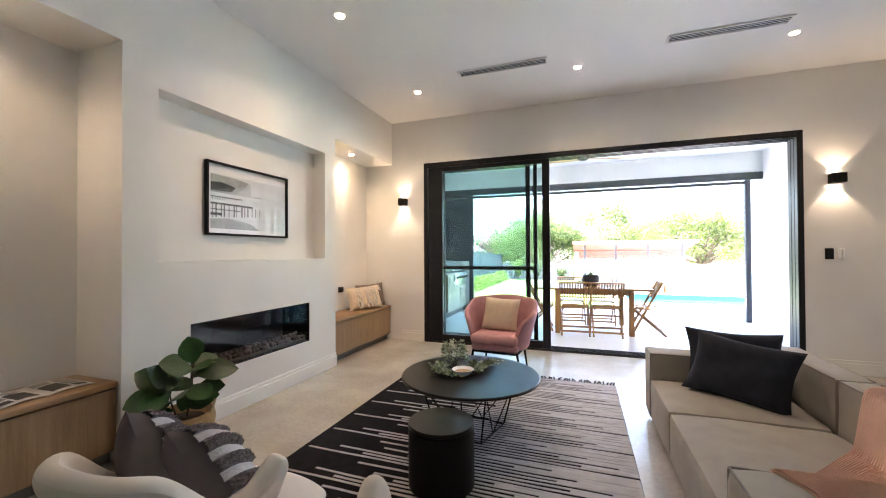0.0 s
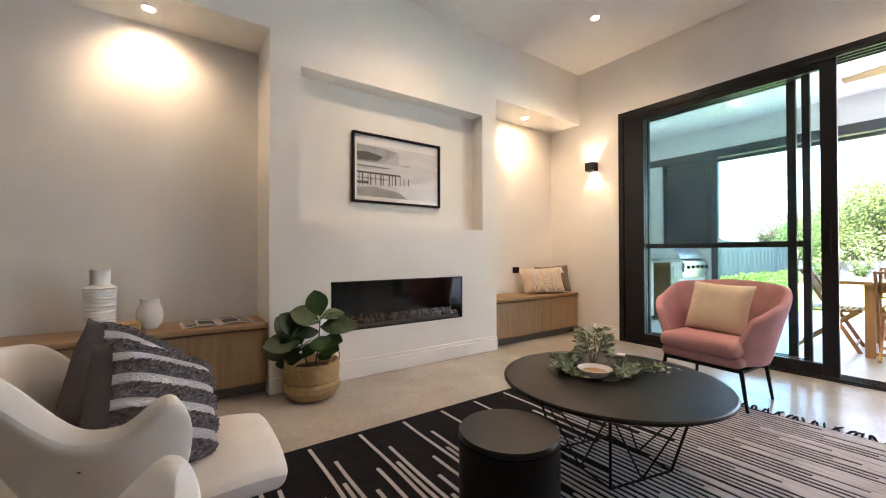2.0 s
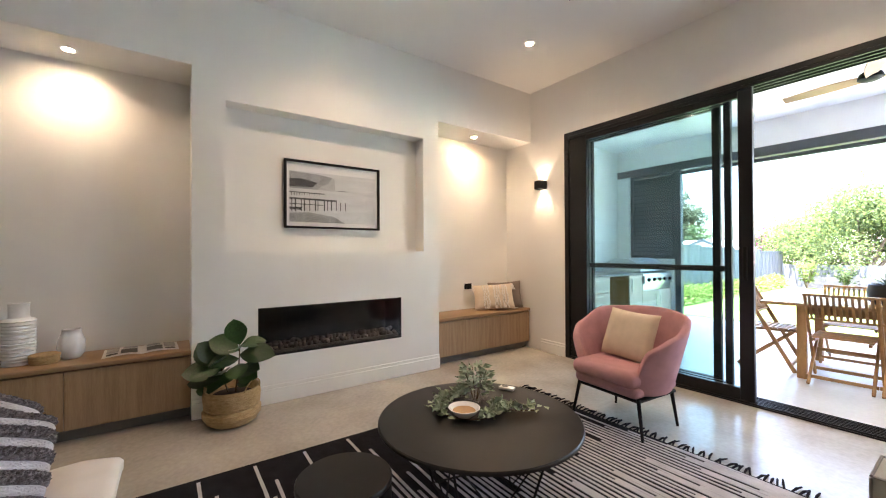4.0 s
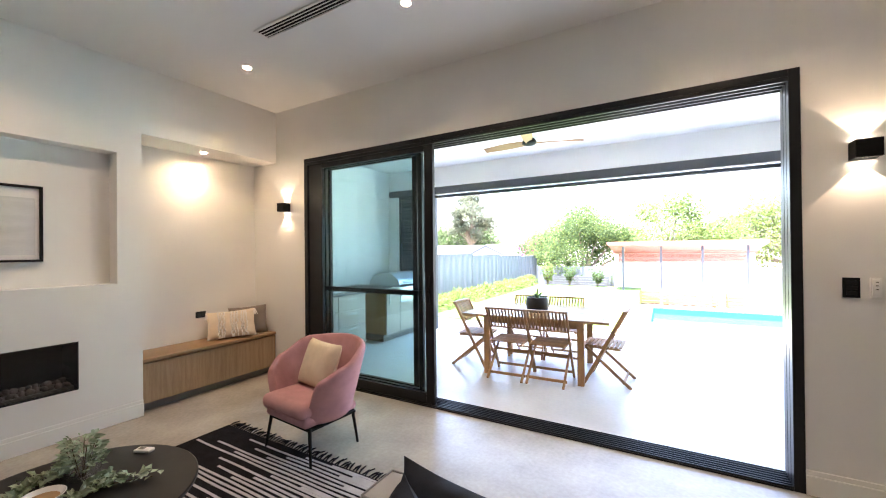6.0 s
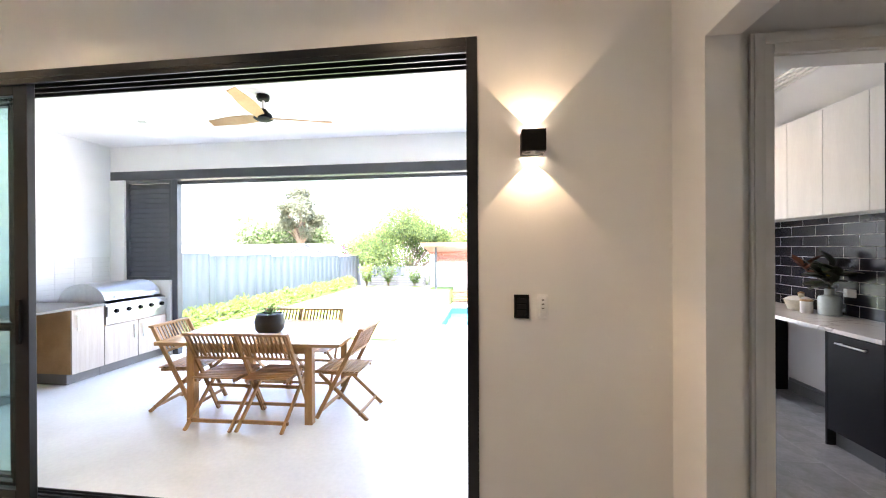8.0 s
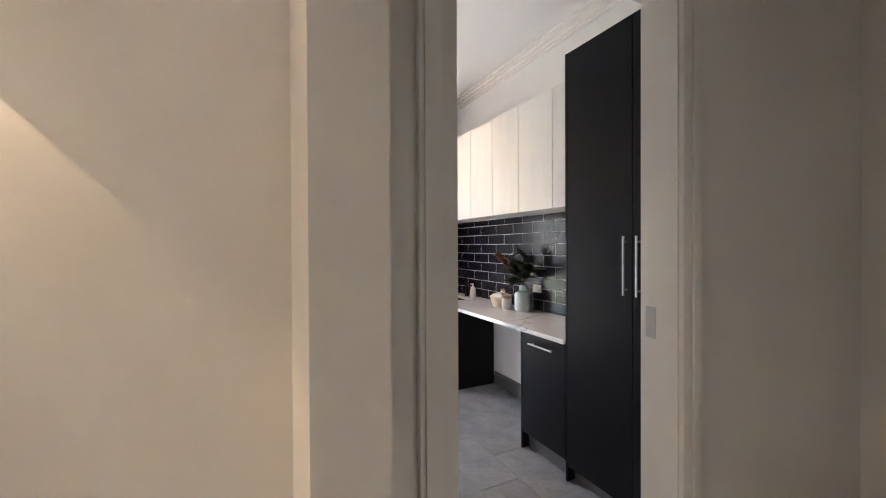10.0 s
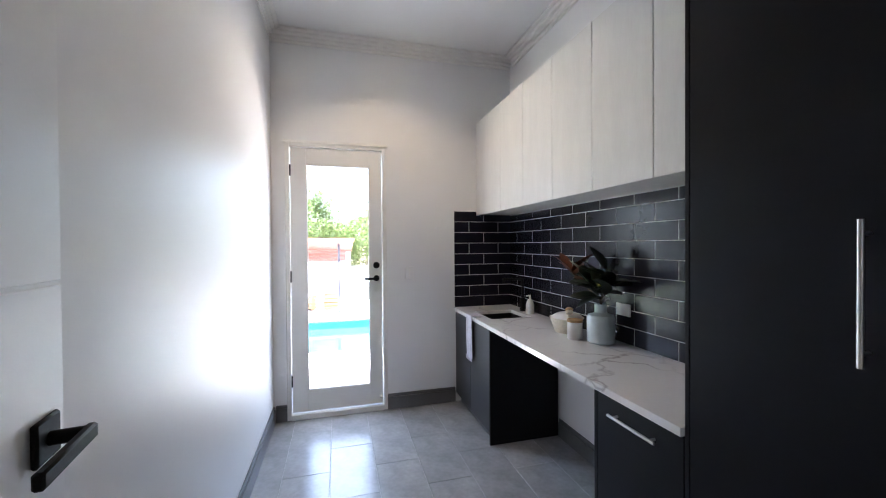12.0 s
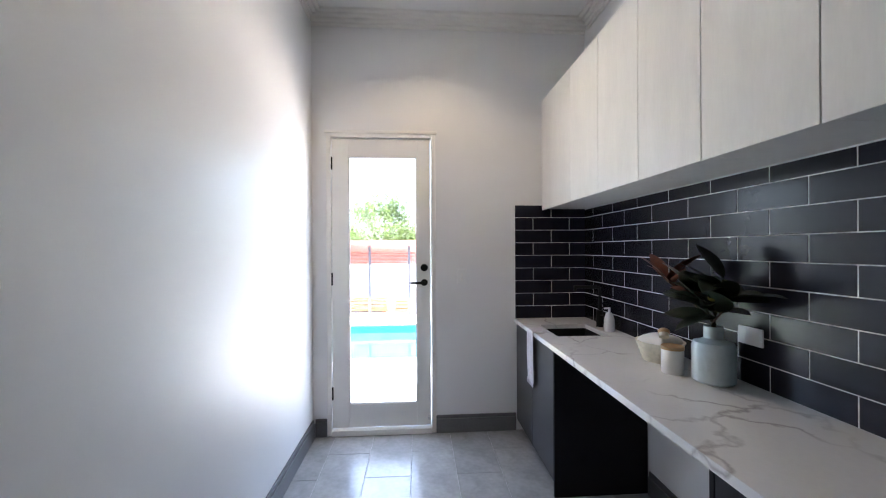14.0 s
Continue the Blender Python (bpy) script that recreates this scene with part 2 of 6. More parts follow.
PRINT_PALE = mat("pale_grey_print", (0.62, 0.62, 0.62), 0.5, var=0.06, scale=5, fine=30, stretch=(1, 1, 5), bump=0.0)
PRINT_MID = mat("grey_print", (0.22, 0.22, 0.22), 0.5, scale=14, fine=60, second=(0.40, 0.40, 0.40), bump=0.0)
PRINT_CHALK = mat("chalk_print", (0.48, 0.48, 0.48), 0.5, var=0.12, scale=22, stretch=(1, 6, 1), bump=0.0)
PRINT_DARK = mat("dark_print", (0.05, 0.05, 0.05), 0.5, var=0.3, scale=14, bump=0.0)
PAPER = mat("printed_paper", (0.74, 0.72, 0.70), 0.4, scale=16, fine=40, second=(0.58, 0.56, 0.54), bump=0.0)
LAMP_ON = glow("lit_lamp", (1.0, 0.86, 0.66), 14.0)
LED_DIM = glow("led_block", (1.0, 0.86, 0.66), 2.0)
LAMP_OFF = mat("unlit_lamp_lens", (0.7, 0.7, 0.7), 0.4, var=0.02, bump=0)
POT_BLACK = mat("black_ceramic_pot", (0.02, 0.02, 0.022), 0.4, var=0.2, bump=0.2)
BROMELIAD = vary(mat("bright_green_leaf", (0.13, 0.24, 0.04), 0.45, var=0.2, scale=20, bump=0.1), 0.3)
WATER = mat("pool_water", (0.028, 0.095, 0.108), 0.06, var=0.1, scale=4, fine=14, bump=0.25, spec=0.3)
POOL_TILE = mat("blue_pool_tile", (0.02, 0.12, 0.19), 0.3, var=0.15, scale=20, bump=0.1)
GRASS = mat("lawn", (0.085, 0.16, 0.03), 0.9, scale=3, fine=90, second=(0.055, 0.105, 0.02), bump=0.9)
EARTH = mat("ground_earth", (0.20, 0.17, 0.11), 0.95, var=0.15, scale=1, bump=0.4)
FENCE = mat("blue_grey_steel_fence", (0.10, 0.117, 0.14), 0.5, var=0.05, scale=2, bump=0.05)
SLAT_DARK = mat("dark_grey_slat", (0.06, 0.065, 0.075), 0.5, var=0.1, bump=0.1)
CEDAR = mat("red_cedar", (0.24, 0.095, 0.08), 0.6, scale=5, second=(0.17, 0.065, 0.052), stretch=(1, 6, 6), bump=0.1)
STEEL_BLUE = mat("blue_grey_steel", (0.035, 0.042, 0.06), 0.5, var=0.05, bump=0.03)
ROOF_TILE = mat("terracotta_roof", (0.27, 0.13, 0.10), 0.8, var=0.15, scale=3, fine=20, bump=0.5)
ROOF_GREY = mat("pale_steel_roof", (0.45, 0.46, 0.47), 0.5, var=0.05, bump=0.05)
BARK = mat("grey_bark", (0.16, 0.13, 0.10), 0.9, var=0.25, scale=8, bump=0.8)
def foliage(name, a, b):
    m = mat(name, a, 0.6, scale=0.9, fine=9, second=b, bump=0.0, spec=0.3)
    # thin leaves let part of the daylight through
    nodes, links = m.node_tree.nodes, m.node_tree.links
    out = next(n for n in nodes if n.type == "OUTPUT_MATERIAL")
    surf = out.inputs[0].links[0].from_socket
    thin, blend = nodes.new("ShaderNodeBsdfTranslucent"), nodes.new("ShaderNodeMixShader")
    thin.inputs[0].default_value = (a[0] * 1.5, a[1] * 1.4, a[2] * 1.5, 1)
    blend.inputs[0].default_value = 0.45
    links.new(surf, blend.inputs[1]); links.new(thin.outputs[0], blend.inputs[2]); links.new(blend.outputs[0], out.inputs[0])
    return m
GREEN_A = foliage("mid_green_foliage", (0.056, 0.095, 0.034), (0.030, 0.054, 0.018))
GREEN_B = foliage("olive_foliage", (0.11, 0.13, 0.09), (0.065, 0.08, 0.05))
GREEN_C = foliage("lime_foliage", (0.115, 0.165, 0.044), (0.07, 0.11, 0.028))
BLOSSOM = foliage("pink_blossom", (0.28, 0.045, 0.16), (0.19, 0.03, 0.11))


# ---- mesh helpers ----
def box(x0, x1, y0, y1, z0, z1, bevel=0.0, seg=2, bm=None):
    tmp = bmesh.new()
    bmesh.ops.create_cube(tmp, size=1)
    for v in tmp.verts:
        v.co = Vector(((x0 + x1) / 2 + v.co.x * (x1 - x0), (y0 + y1) / 2 + v.co.y * (y1 - y0), (z0 + z1) / 2 + v.co.z * (z1 - z0)))
    if bevel:
        bmesh.ops.bevel(tmp, geom=tmp.edges[:], offset=bevel, segments=seg, profile=0.5, affect="EDGES")
    return merge(bm, tmp)


def merge(bm, tmp, m=None):
    if m is not None:
        tmp.transform(m)
    if bm is None:
        return tmp
    me = bpy.data.meshes.new("tmp")
    tmp.to_mesh(me)
    tmp.free()
    bm.from_mesh(me)
    bpy.data.meshes.remove(me)
    return bm


def bar(p0, p1, w, h=None, bm=None, bevel=0.0):
    """A squared bar from p0 to p1."""
    p0, p1 = Vector(p0), Vector(p1)
    d = p1 - p0
    h = h or w
    tmp = box(-w / 2, w / 2, -h / 2, h / 2, 0, d.length, bevel, 1)
    return merge(bm, tmp, Matrix.Translation(p0) @ d.to_track_quat("Z", "Y").to_matrix().to_4x4())


def rod(p0, p1, r0, r1=None, n=10, bm=None):
    p0, p1 = Vector(p0), Vector(p1)
    d = p1 - p0
    tmp = bmesh.new()
    bmesh.ops.create_cone(tmp, cap_ends=True, segments=n, radius1=r0, radius2=r0 if r1 is None else r1, depth=d.length)
    return merge(bm, tmp, Matrix.Translation((p0 + p1) / 2) @ d.to_track_quat("Z", "Y").to_matrix().to_4x4())


def lathe(profile, n=32, bm=None, at=(0, 0, 0)):
    """A turned shape from (radius, height) pairs."""
    tmp = bmesh.new()
    rings = [[tmp.verts.new((r * math.cos(2 * math.pi * i / n), r * math.sin(2 * math.pi * i / n), z)) for i in range(n)] for r, z in profile]
    for a, b in zip(rings, rings[1:]):
        for i in range(n):
            tmp.faces.new((a[i], a[(i + 1) % n], b[(i + 1) % n], b[i]))
    if profile[0][0] > 0.0005:
        tmp.faces.new(rings[0][::-1])
    if profile[-1][0] > 0.0005:
        tmp.faces.new(rings[-1])
    return merge(bm, tmp, Matrix.Translation(at))


def surface(fn, nu, nv, thick=0.0, bm=None):
    """A sheet fn(u, v) over 0..1, given thickness along its normals."""
    tmp = bmesh.new()
    g = [[tmp.verts.new(fn(i / nu, j / nv)) for j in range(nv + 1)] for i in range(nu + 1)]
    for i in range(nu):
        for j in range(nv):
            tmp.faces.new((g[i][j], g[i + 1][j], g[i + 1][j + 1], g[i][j + 1]))
    if thick:
        bmesh.ops.recalc_face_normals(tmp, faces=tmp.faces)
        bmesh.ops.solidify(tmp, geom=tmp.faces[:], thickness=thick)
    return merge(bm, tmp)


def pillow(w, h, t, pinch=0.06, seed=1, bm=None, m=None):
    """A soft cushion standing in xz, w wide, h high, t thick."""
    tmp = bmesh.new()
    n = 18
    rnd = random.Random(seed)
    off = Vector((rnd.random() * 9, rnd.random() * 9, 0))
    for side in (1, -1):
        g = []
        for i in range(n + 1):
            row = []
            for j in range(n + 1):
                u, v = 2 * i / n - 1, 2 * j / n - 1
                edge = (1 - u ** 4) * (1 - v ** 4)
                pull = 1 - pinch * (1 - u * u if abs(v) > abs(u) else 1 - v * v) * max(abs(u), abs(v)) ** 3
                wob = noise.noise(Vector((u * 1.8, v * 1.8, side)) + off) * 0.10
                row.append(tmp.verts.new((u * w / 2 * pull, side * t / 2 * max(0, edge) ** 0.55 * (1 + wob), v * h / 2 * pull)))
            g.append(row)
        for i in range(n):
            for j in range(n):
                f = (g[i][j], g[i + 1][j], g[i + 1][j + 1], g[i][j + 1])
                tmp.faces.new(f if side < 0 else f[::-1])
    bmesh.ops.remove_doubles(tmp, verts=tmp.verts[:], dist=0.0008)
    if m is not None:
        tmp.transform(m)
    return merge(bm, tmp)


def mesh_object(name, bm, material, smooth=True):
    bmesh.ops.recalc_face_normals(bm, faces=bm.faces)
    me = bpy.data.meshes.new(name)
    bm.to_mesh(me)
    bm.free()
    me.materials.append(material)
    if smooth:
        me.shade_smooth()
        me.set_sharp_from_angle(angle=radians(38))
    return new(name, me)


def part(name, bm, material, parent, label=""):
    ob = mesh_object(name, bm, material)
    ob.parent = parent
    return tagged(ob, label)


def piece(name, me, parent, m):
    """One more object on a shared mesh."""
    ob = new(name, me)
    ob.parent = parent
    ob.matrix_basis = m
    return ob


def thing(name, label, category, m=None, group="", kind=""):
    ob = new(name)
    ob.empty_display_size = 0.1
    if m is not None:
        ob.matrix_basis = m
    return tagged(ob, label, category, group, kind)


def solid(name, bm, material, label, category, m=None, group="", kind=""):
    ob = mesh_object(name, bm, material)
    if m is not None:
        ob.matrix_basis = m
    return tagged(ob, label, category, group, kind)


def structure(name, boxes, material, label, category="wall"):
    bm = None
    for b in boxes:
        bm = box(*b, bm=bm)
    return solid(name, bm, material, label, category, kind="structure")


# ---- structure: living room ----
XF, XB, YS, CEIL_Z = -2.60, -3.04, 5.06, 3.20
structure("floor", [(-3.24, 5.6, -2.4, 4.98, -0.12, 0.0), (-3.04, 3.25, 4.98, 5.06, -0.12, 0.0)], CONCRETE, "warm grey polished concrete floor", "floor")
structure("ceiling", [(-3.24, 5.6, -2.4, 5.26, CEIL_Z, 3.32)], CEIL, "flat white painted plaster ceiling", "ceiling")
NY0, NY1, NZ0, NZ1 = 1.69, 3.46, 1.217, 2.372
FY0, FY1, FZ0, FZ1 = 1.915, 3.20, 0.375, 0.767
structure("wall_west", [
    (-3.24, XB, -2.4, 5.26, 0, CEIL_Z),
    (XB, XF, -2.4, YS, 2.583, CEIL_Z),
    (XB, XF, 1.475, NY0, 0, 2.583), (XB, XF, NY1, 3.645, 0, 2.583),
    (XB, XF, NY0, NY1, 0, FZ0), (XB, XF, NY0, FY0, FZ0, FZ1), (XB, XF, FY1, NY1, FZ0, FZ1), (XB, -2.95, FY0, FY1, FZ0, FZ1),
    (XB, XF, NY0, NY1, FZ1, NZ0), (XB, -2.755, NY0, NY1, NZ0, NZ1), (XB, XF, NY0, NY1, NZ1, 2.583),
], PAINT, "cream painted fireplace wall with recessed niche and alcoves")
SX0, SX1, SZ = -2.085, 2.27, 2.56
structure("wall_north", [(XB, SX0, YS, 5.26, 0, CEIL_Z), (SX1, 3.165, YS, 5.26, 0, CEIL_Z), (SX0, SX1, YS, 5.26, SZ, CEIL_Z)], PAINT, "cream painted wall around the sliding doors")
structure("wall_south", [(-3.04, 5.6, -2.6, -2.4, 0, CEIL_Z)], PAINT, "plain cream painted wall")
structure("wall_east", [(3.165, 3.295, -2.4, 3.2, 0, CEIL_Z), (3.165, 3.295, 3.2, 4.78, 2.345, CEIL_Z), (3.165, 3.295, 4.78, 5.26, 0, CEIL_Z)], PAINT, "cream painted wall with wide hall opening")
structure("wall_hall", [(3.295, 5.6, 3.05, 3.2, 0, CEIL_Z), (5.6, 5.75, 3.05, 5.06, 0, CEIL_Z)], PAINT, "plain cream hall wall")
DX0, DX1, DZ = 3.484, 4.24, 2.30
structure("wall_laundry_south", [(3.295, DX0 - 0.03, 4.90, 5.015, 0, CEIL_Z), (3.295, 3.40, 5.015, 5.06, 0, CEIL_Z), (DX1 + 0.03, 5.6, 4.90, 5.015, 0, CEIL_Z), (DX0 - 0.03, DX1 + 0.03, 4.90, 5.015, DZ + 0.03, CEIL_Z)], PAINT, "cream painted wall with laundry doorway")


def skirting(name, runs, h, material, label):
    """Runs of skirting: (x0, y0, x1, y1, nx, ny), the normal pointing into the room."""
    bm = None
    for x0, y0, x1, y1, nx, ny in runs:
        for d, z0, z1 in ((0.020, 0, h * 0.80), (0.012, h * 0.80, h)):
            ax, bx = sorted((x0, x1 + nx * d if nx else x1))
            ay, by = sorted((y0, y1 + ny * d if ny else y1))
            bm = box(ax, bx, ay, by, z0, z1, 0.003, 1, bm)
    return solid(name, bm, material, label, "skirting", kind="structure")


skirting("baseboard", [(XF, 1.475, XF, 3.645, 1, 0), (XB + 0.6, YS, SX0, YS, 0, -1), (SX1, YS, 3.165, YS, 0, -1)], 0.145, TRIM, "white painted timber skirting board")


def door_frame():
    top = thing("door_frame_1", "white painted door frame with moulded architraves", "door frame", kind="structure")
    for x0, x1 in ((DX0 - 0.03, DX0), (DX1, DX1 + 0.03)):
        part("jamb", box(x0, x1, 4.895, 5.020, 0, DZ, 0.002, 1), TRIM, top)
    part("jamb_head", box(DX0 - 0.03, DX1 + 0.03, 4.895, 5.020, DZ, DZ + 0.03, 0.002, 1), TRIM, top)
    for x0, x1, xa, xb in ((DX0 - 0.095, DX0 - 0.006, DX0 - 0.085, DX0 - 0.045), (DX1 + 0.006, DX1 + 0.095, DX1 + 0.045, DX1 + 0.085)):
        bm = box(x0, x1, 4.880, 4.8995, 0, DZ + 0.095, 0.004, 2)
        box(xa, xb, 4.872, 4.880, 0, DZ + 0.085, 0.003, 2, bm)
        part("architrave", bm, TRIM, top)
    bm = box(DX0 - 0.006, DX1 + 0.006, 4.880, 4.8995, DZ + 0.006, DZ + 0.095, 0.004, 2)
    box(DX0 - 0.045, DX1 + 0.045, 4.872, 4.880, DZ + 0.045, DZ + 0.085, 0.003, 2, bm)
    part("architrave", bm, TRIM, top)
    part("strike_plate", box(DX1 - 0.003, DX1, 4.965, 5.0, 1.21, 1.31, 0.001, 1), STEEL, top, "steel strike plate")
door_frame()


def laundry_leaf():
    ang = math.degrees(math.atan2(0.71, -0.098)) 
    top = thing("door_1", "white grooved laundry door standing open", "door", pose(DX0 + 0.004, 5.025, 0, 0, 0, ang), kind="structure")
    bm = box(0, 0.715, 0, 0.036, 0.01, 1.452, 0.002, 1)
    box(0, 0.715, 0, 0.036, 1.458, 2.285, 0.002, 1, bm)
    box(0, 0.713, 0.004, 0.032, 1.452, 1.458, 0, 1, bm)
    part("leaf", bm, WHITE_WALL, top)
    for s, y in ((-1, 0.0), (1, 0.036)):
        bm = box(0.625, 0.685, min(y, y + s * 0.009), max(y, y + s * 0.009), 1.215, 1.275, 0.003, 1)
        rod((0.655, y, 1.245), (0.655, y + s * 0.055, 1.245), 0.010, n=12, bm=bm)
        box(0.525, 0.665, *sorted((y + s * 0.045, y + s * 0.058)), 1.234, 1.256, 0.003, 1, bm)
        part("lever_handle", bm, BLACK, top, "black lever handle")
laundry_leaf()


# ---- sliding door ----
def slider():
    top = thing("sliding_door", "black aluminium stacking sliding door standing open", "sliding door", kind="structure")
    y0, y1 = 5.045, 5.245
    bm = None
    for ya, yb in ((5.045, 5.105), (5.112, 5.172), (5.180, 5.245)):
        bm = box(SX0, SX0 + 0.055, ya, yb, 0, SZ, 0.002, 1, bm)
    part("side_frame", bm, BLACK_AL, top)
    bm = None
    for ya, yb in ((5.045, 5.105), (5.112, 5.172), (5.180, 5.245)):
        bm = box(SX1 - 0.055, SX1, ya, yb, 0, SZ, 0.002, 1, bm)
    part("side_frame", bm, BLACK_AL, top)
    bm = box(SX0 + 0.055, SX1 - 0.055, y0, y1, SZ - 0.045, SZ, 0.002, 1)
    for y in (5.045, 5.108, 5.172, 5.230):
        box(SX0 + 0.055, SX1 - 0.055, y, y + 0.012, SZ - 0.075, SZ - 0.045, 0.001, 1, bm)
    part("head_frame", bm, BLACK_AL, top)
    bm = box(SX0 + 0.055, SX1 - 0.055, y0, y1, 0.0, 0.012, 0.001, 1)
    for y in (5.050, 5.078, 5.110, 5.142, 5.174, 5.206, 5.232):
        box(SX0 + 0.055, SX1 - 0.055, y, y + 0.008, 0.012, 0.026, 0.001, 1, bm)
    part("sill_track", bm, BLACK_AL, top, "black sill with running tracks")
    for k, (x0, x1, y, wl, wr, rail) in enumerate(((-2.02, -0.335, 5.060, 0.21, 0.095, False), (-2.02, -0.50, 5.125, 0.20, 0.05, True), (-2.02, -0.60, 5.190, 0.20, 0.06, False))):
        leaf = part("sliding_leaf", box(x0, x0 + wl, y, y + 0.042, 0.03, SZ - 0.05, 0.003, 1, box(x1 - wr, x1, y, y + 0.042, 0.03, SZ - 0.05, 0.003, 1)), BLACK_AL, top)
        zb = 0.12
        part("bottom_rail", box(x0 + wl, x1 - wr, y, y + 0.042, 0.03, zb, 0.003, 1), BLACK_AL, leaf)
        part("top_rail", box(x0 + wl, x1 - wr, y, y + 0.042, SZ - 0.13, SZ - 0.05, 0.003, 1), BLACK_AL, leaf)
        if rail:
            part("middle_rail", box(x0 + wl, x1 - wr, y, y + 0.03, 1.035, 1.085, 0.003, 1), BLACK_AL, leaf)
        if not rail:
            g = part("pane", box(x0 + wl, x1 - wr, y + 0.016, y + 0.026, zb, SZ - 0.13), TINT, leaf, "green-tinted glass pane")
            g.visible_shadow = False
        if k == 0:
            bm = box(x1 - 0.062, x1 - 0.036, y - 0.022, y, 0.98, 1.24, 0.004, 1)
            part("pull_handle", bm, BLACK, leaf, "black upright pull handle")
slider()


# ---- lamps and fixtures of the living room ----
def downlight(x, y, z, on=True, power=3.3, cone=138):
    top = thing("downlight", "round recessed ceiling downlight, lit" if on else "round recessed ceiling downlight, unlit", "ceiling light", pose(x, y, z), group="recessed downlights")
    part("trim_ring", lathe([(0.030, -0.001), (0.046, -0.001), (0.048, -0.006), (0.034, -0.008), (0.030, -0.003)], 28), TRIM if on else STEEL, top)
    part("lens", lathe([(0.0, -0.003), (0.030, -0.003)], 24), LAMP_ON if on else LAMP_OFF, top, "glowing lens" if on else "")
    if on:
        spot(x, y, z - 0.02, power, cone, blend=1.0)
for x, y in ((-1.79, 4.155), (0.02, 4.155), (1.83, 4.15), (-1.79, 2.57)):
    downlight(x, y, CEIL_Z)
downlight(-2.815, 4.31, 2.583, power=1.25, cone=155)
downlight(-2.815, 0.785, 2.583, power=1.25, cone=155)


def ceiling_vent(x0, x1, y0, y1):
    top = thing("ceiling_vent", "long white linear slot air vent in ceiling", "air vent", pose(0, 0, CEIL_Z), group="slot vents")
    z0, z1 = -0.012, -0.001
    bm = box(x0, x1, y0, y0 + 0.018, z0, z1, 0.002, 1)
    box(x0, x1, y1 - 0.018, y1, z0, z1, 0.002, 1, bm); box(x0, x0 + 0.018, y0 + 0.018, y1 - 0.018, z0, z1, 0.002, 1, bm); box(x1 - 0.018, x1, y0 + 0.018, y1 - 0.018, z0, z1, 0.002, 1, bm)
    part("frame", bm, TRIM, top)
    # nothing is recessed: a black sheet paints the shade between the blades
    part("slot_shade_sheet", box(x0 + 0.018, x1 - 0.018, y0 + 0.018, y1 - 0.018, -0.004, -0.001), BLACK, top, "flat black sheet standing in for the slots' shade")
    n = 3
    for i in range(n):
        y = y0 + 0.018 + (y1 - y0 - 0.036) * (i + 0.75) / (n + 0.5)
        part("slat", box(x0 + 0.018, x1 - 0.018, y - 0.0035, y + 0.0035, -0.0115, -0.0095), TRIM, top)
ceiling_vent(-1.19, -0.26, 3.82, 3.955)
ceiling_vent(0.79, 1.71, 3.82, 3.955)


def sconce(x, z):
    top = thing("wall_sconce", "black cube wall light shining up and down", "wall light", pose(x, YS, z), group="cube wall lights")
    bm = None
    for a, b, c, d in ((-0.055, 0.055, -0.105, -0.101), (-0.055, 0.055, -0.010, -0.001), (-0.055, -0.051, -0.101, -0.010), (0.051, 0.055, -0.101, -0.010)):
        bm = box(a, b, c, d, -0.05, 0.05, 0.001, 1, bm)
    part("body", bm, BLACK, top)
    part("led_block", box(-0.051, 0.051, -0.101, -0.010, -0.022, 0.022), LED_DIM, top, "glowing lamp inside the cube")
    for s in (1, -1):
        for a in (-1, 1):
            part("aperture_flap", box(a * 0.032 - 0.019, a * 0.032 + 0.019, -0.080, -0.035, s * 0.046 - 0.002, s * 0.046 + 0.002), BLACK, top)
        spot(x, YS - 0.040, z + s * 0.050, 0.62, 86, 0, 0.0, s, blend=0.05, radius=0.003)
sconce(-2.40, 2.015)
sconce(2.53, 2.018)


def plate(name, x, z, w, h, material, label, category, wall="north"):
    if wall == "north":
        m = pose(x, YS, z)
    else:
        m = pose(XB, x, z, 0, 0, 90)
    top = thing(name, label, category, m)
    part("plate", box(-w / 2, w / 2, -0.011, -0.001, -h / 2, h / 2, 0.002, 1), material, top)
    return top
p = plate("switch_plate", 2.478, 1.24, 0.072, 0.115, BLACK, "black glass light switch panel on the wall", "light switch")
for z in (-0.03, 0.0, 0.03):
    part("rocker", box(-0.022, 0.022, -0.014, -0.011, z - 0.011, z + 0.011, 0.001, 1), BLACK_TOP, p)
p = plate("fan_remote_holder", 2.577, 1.24, 0.048, 0.115, PLASTIC, "white fan remote in a wall holder", "remote control")
part("remote", box(-0.018, 0.018, -0.022, -0.011, -0.045, 0.05, 0.004, 2), PLASTIC, p)
for z in (0.035, 0.015, -0.005):
    part("button", box(-0.006, 0.006, -0.024, -0.022, z - 0.003, z + 0.003, 0.001, 1), TOE, p)
p = plate("power_outlet", 4.383, 0.779, 0.11, 0.07, BLACK, "black double power outlet in the alcove", "power outlet", "west")
for x in (-0.025, 0.025):
    part("socket", box(x - 0.014, x + 0.014, -0.013, -0.011, -0.02, 0.02, 0.001, 1), BLACK_TOP, p)


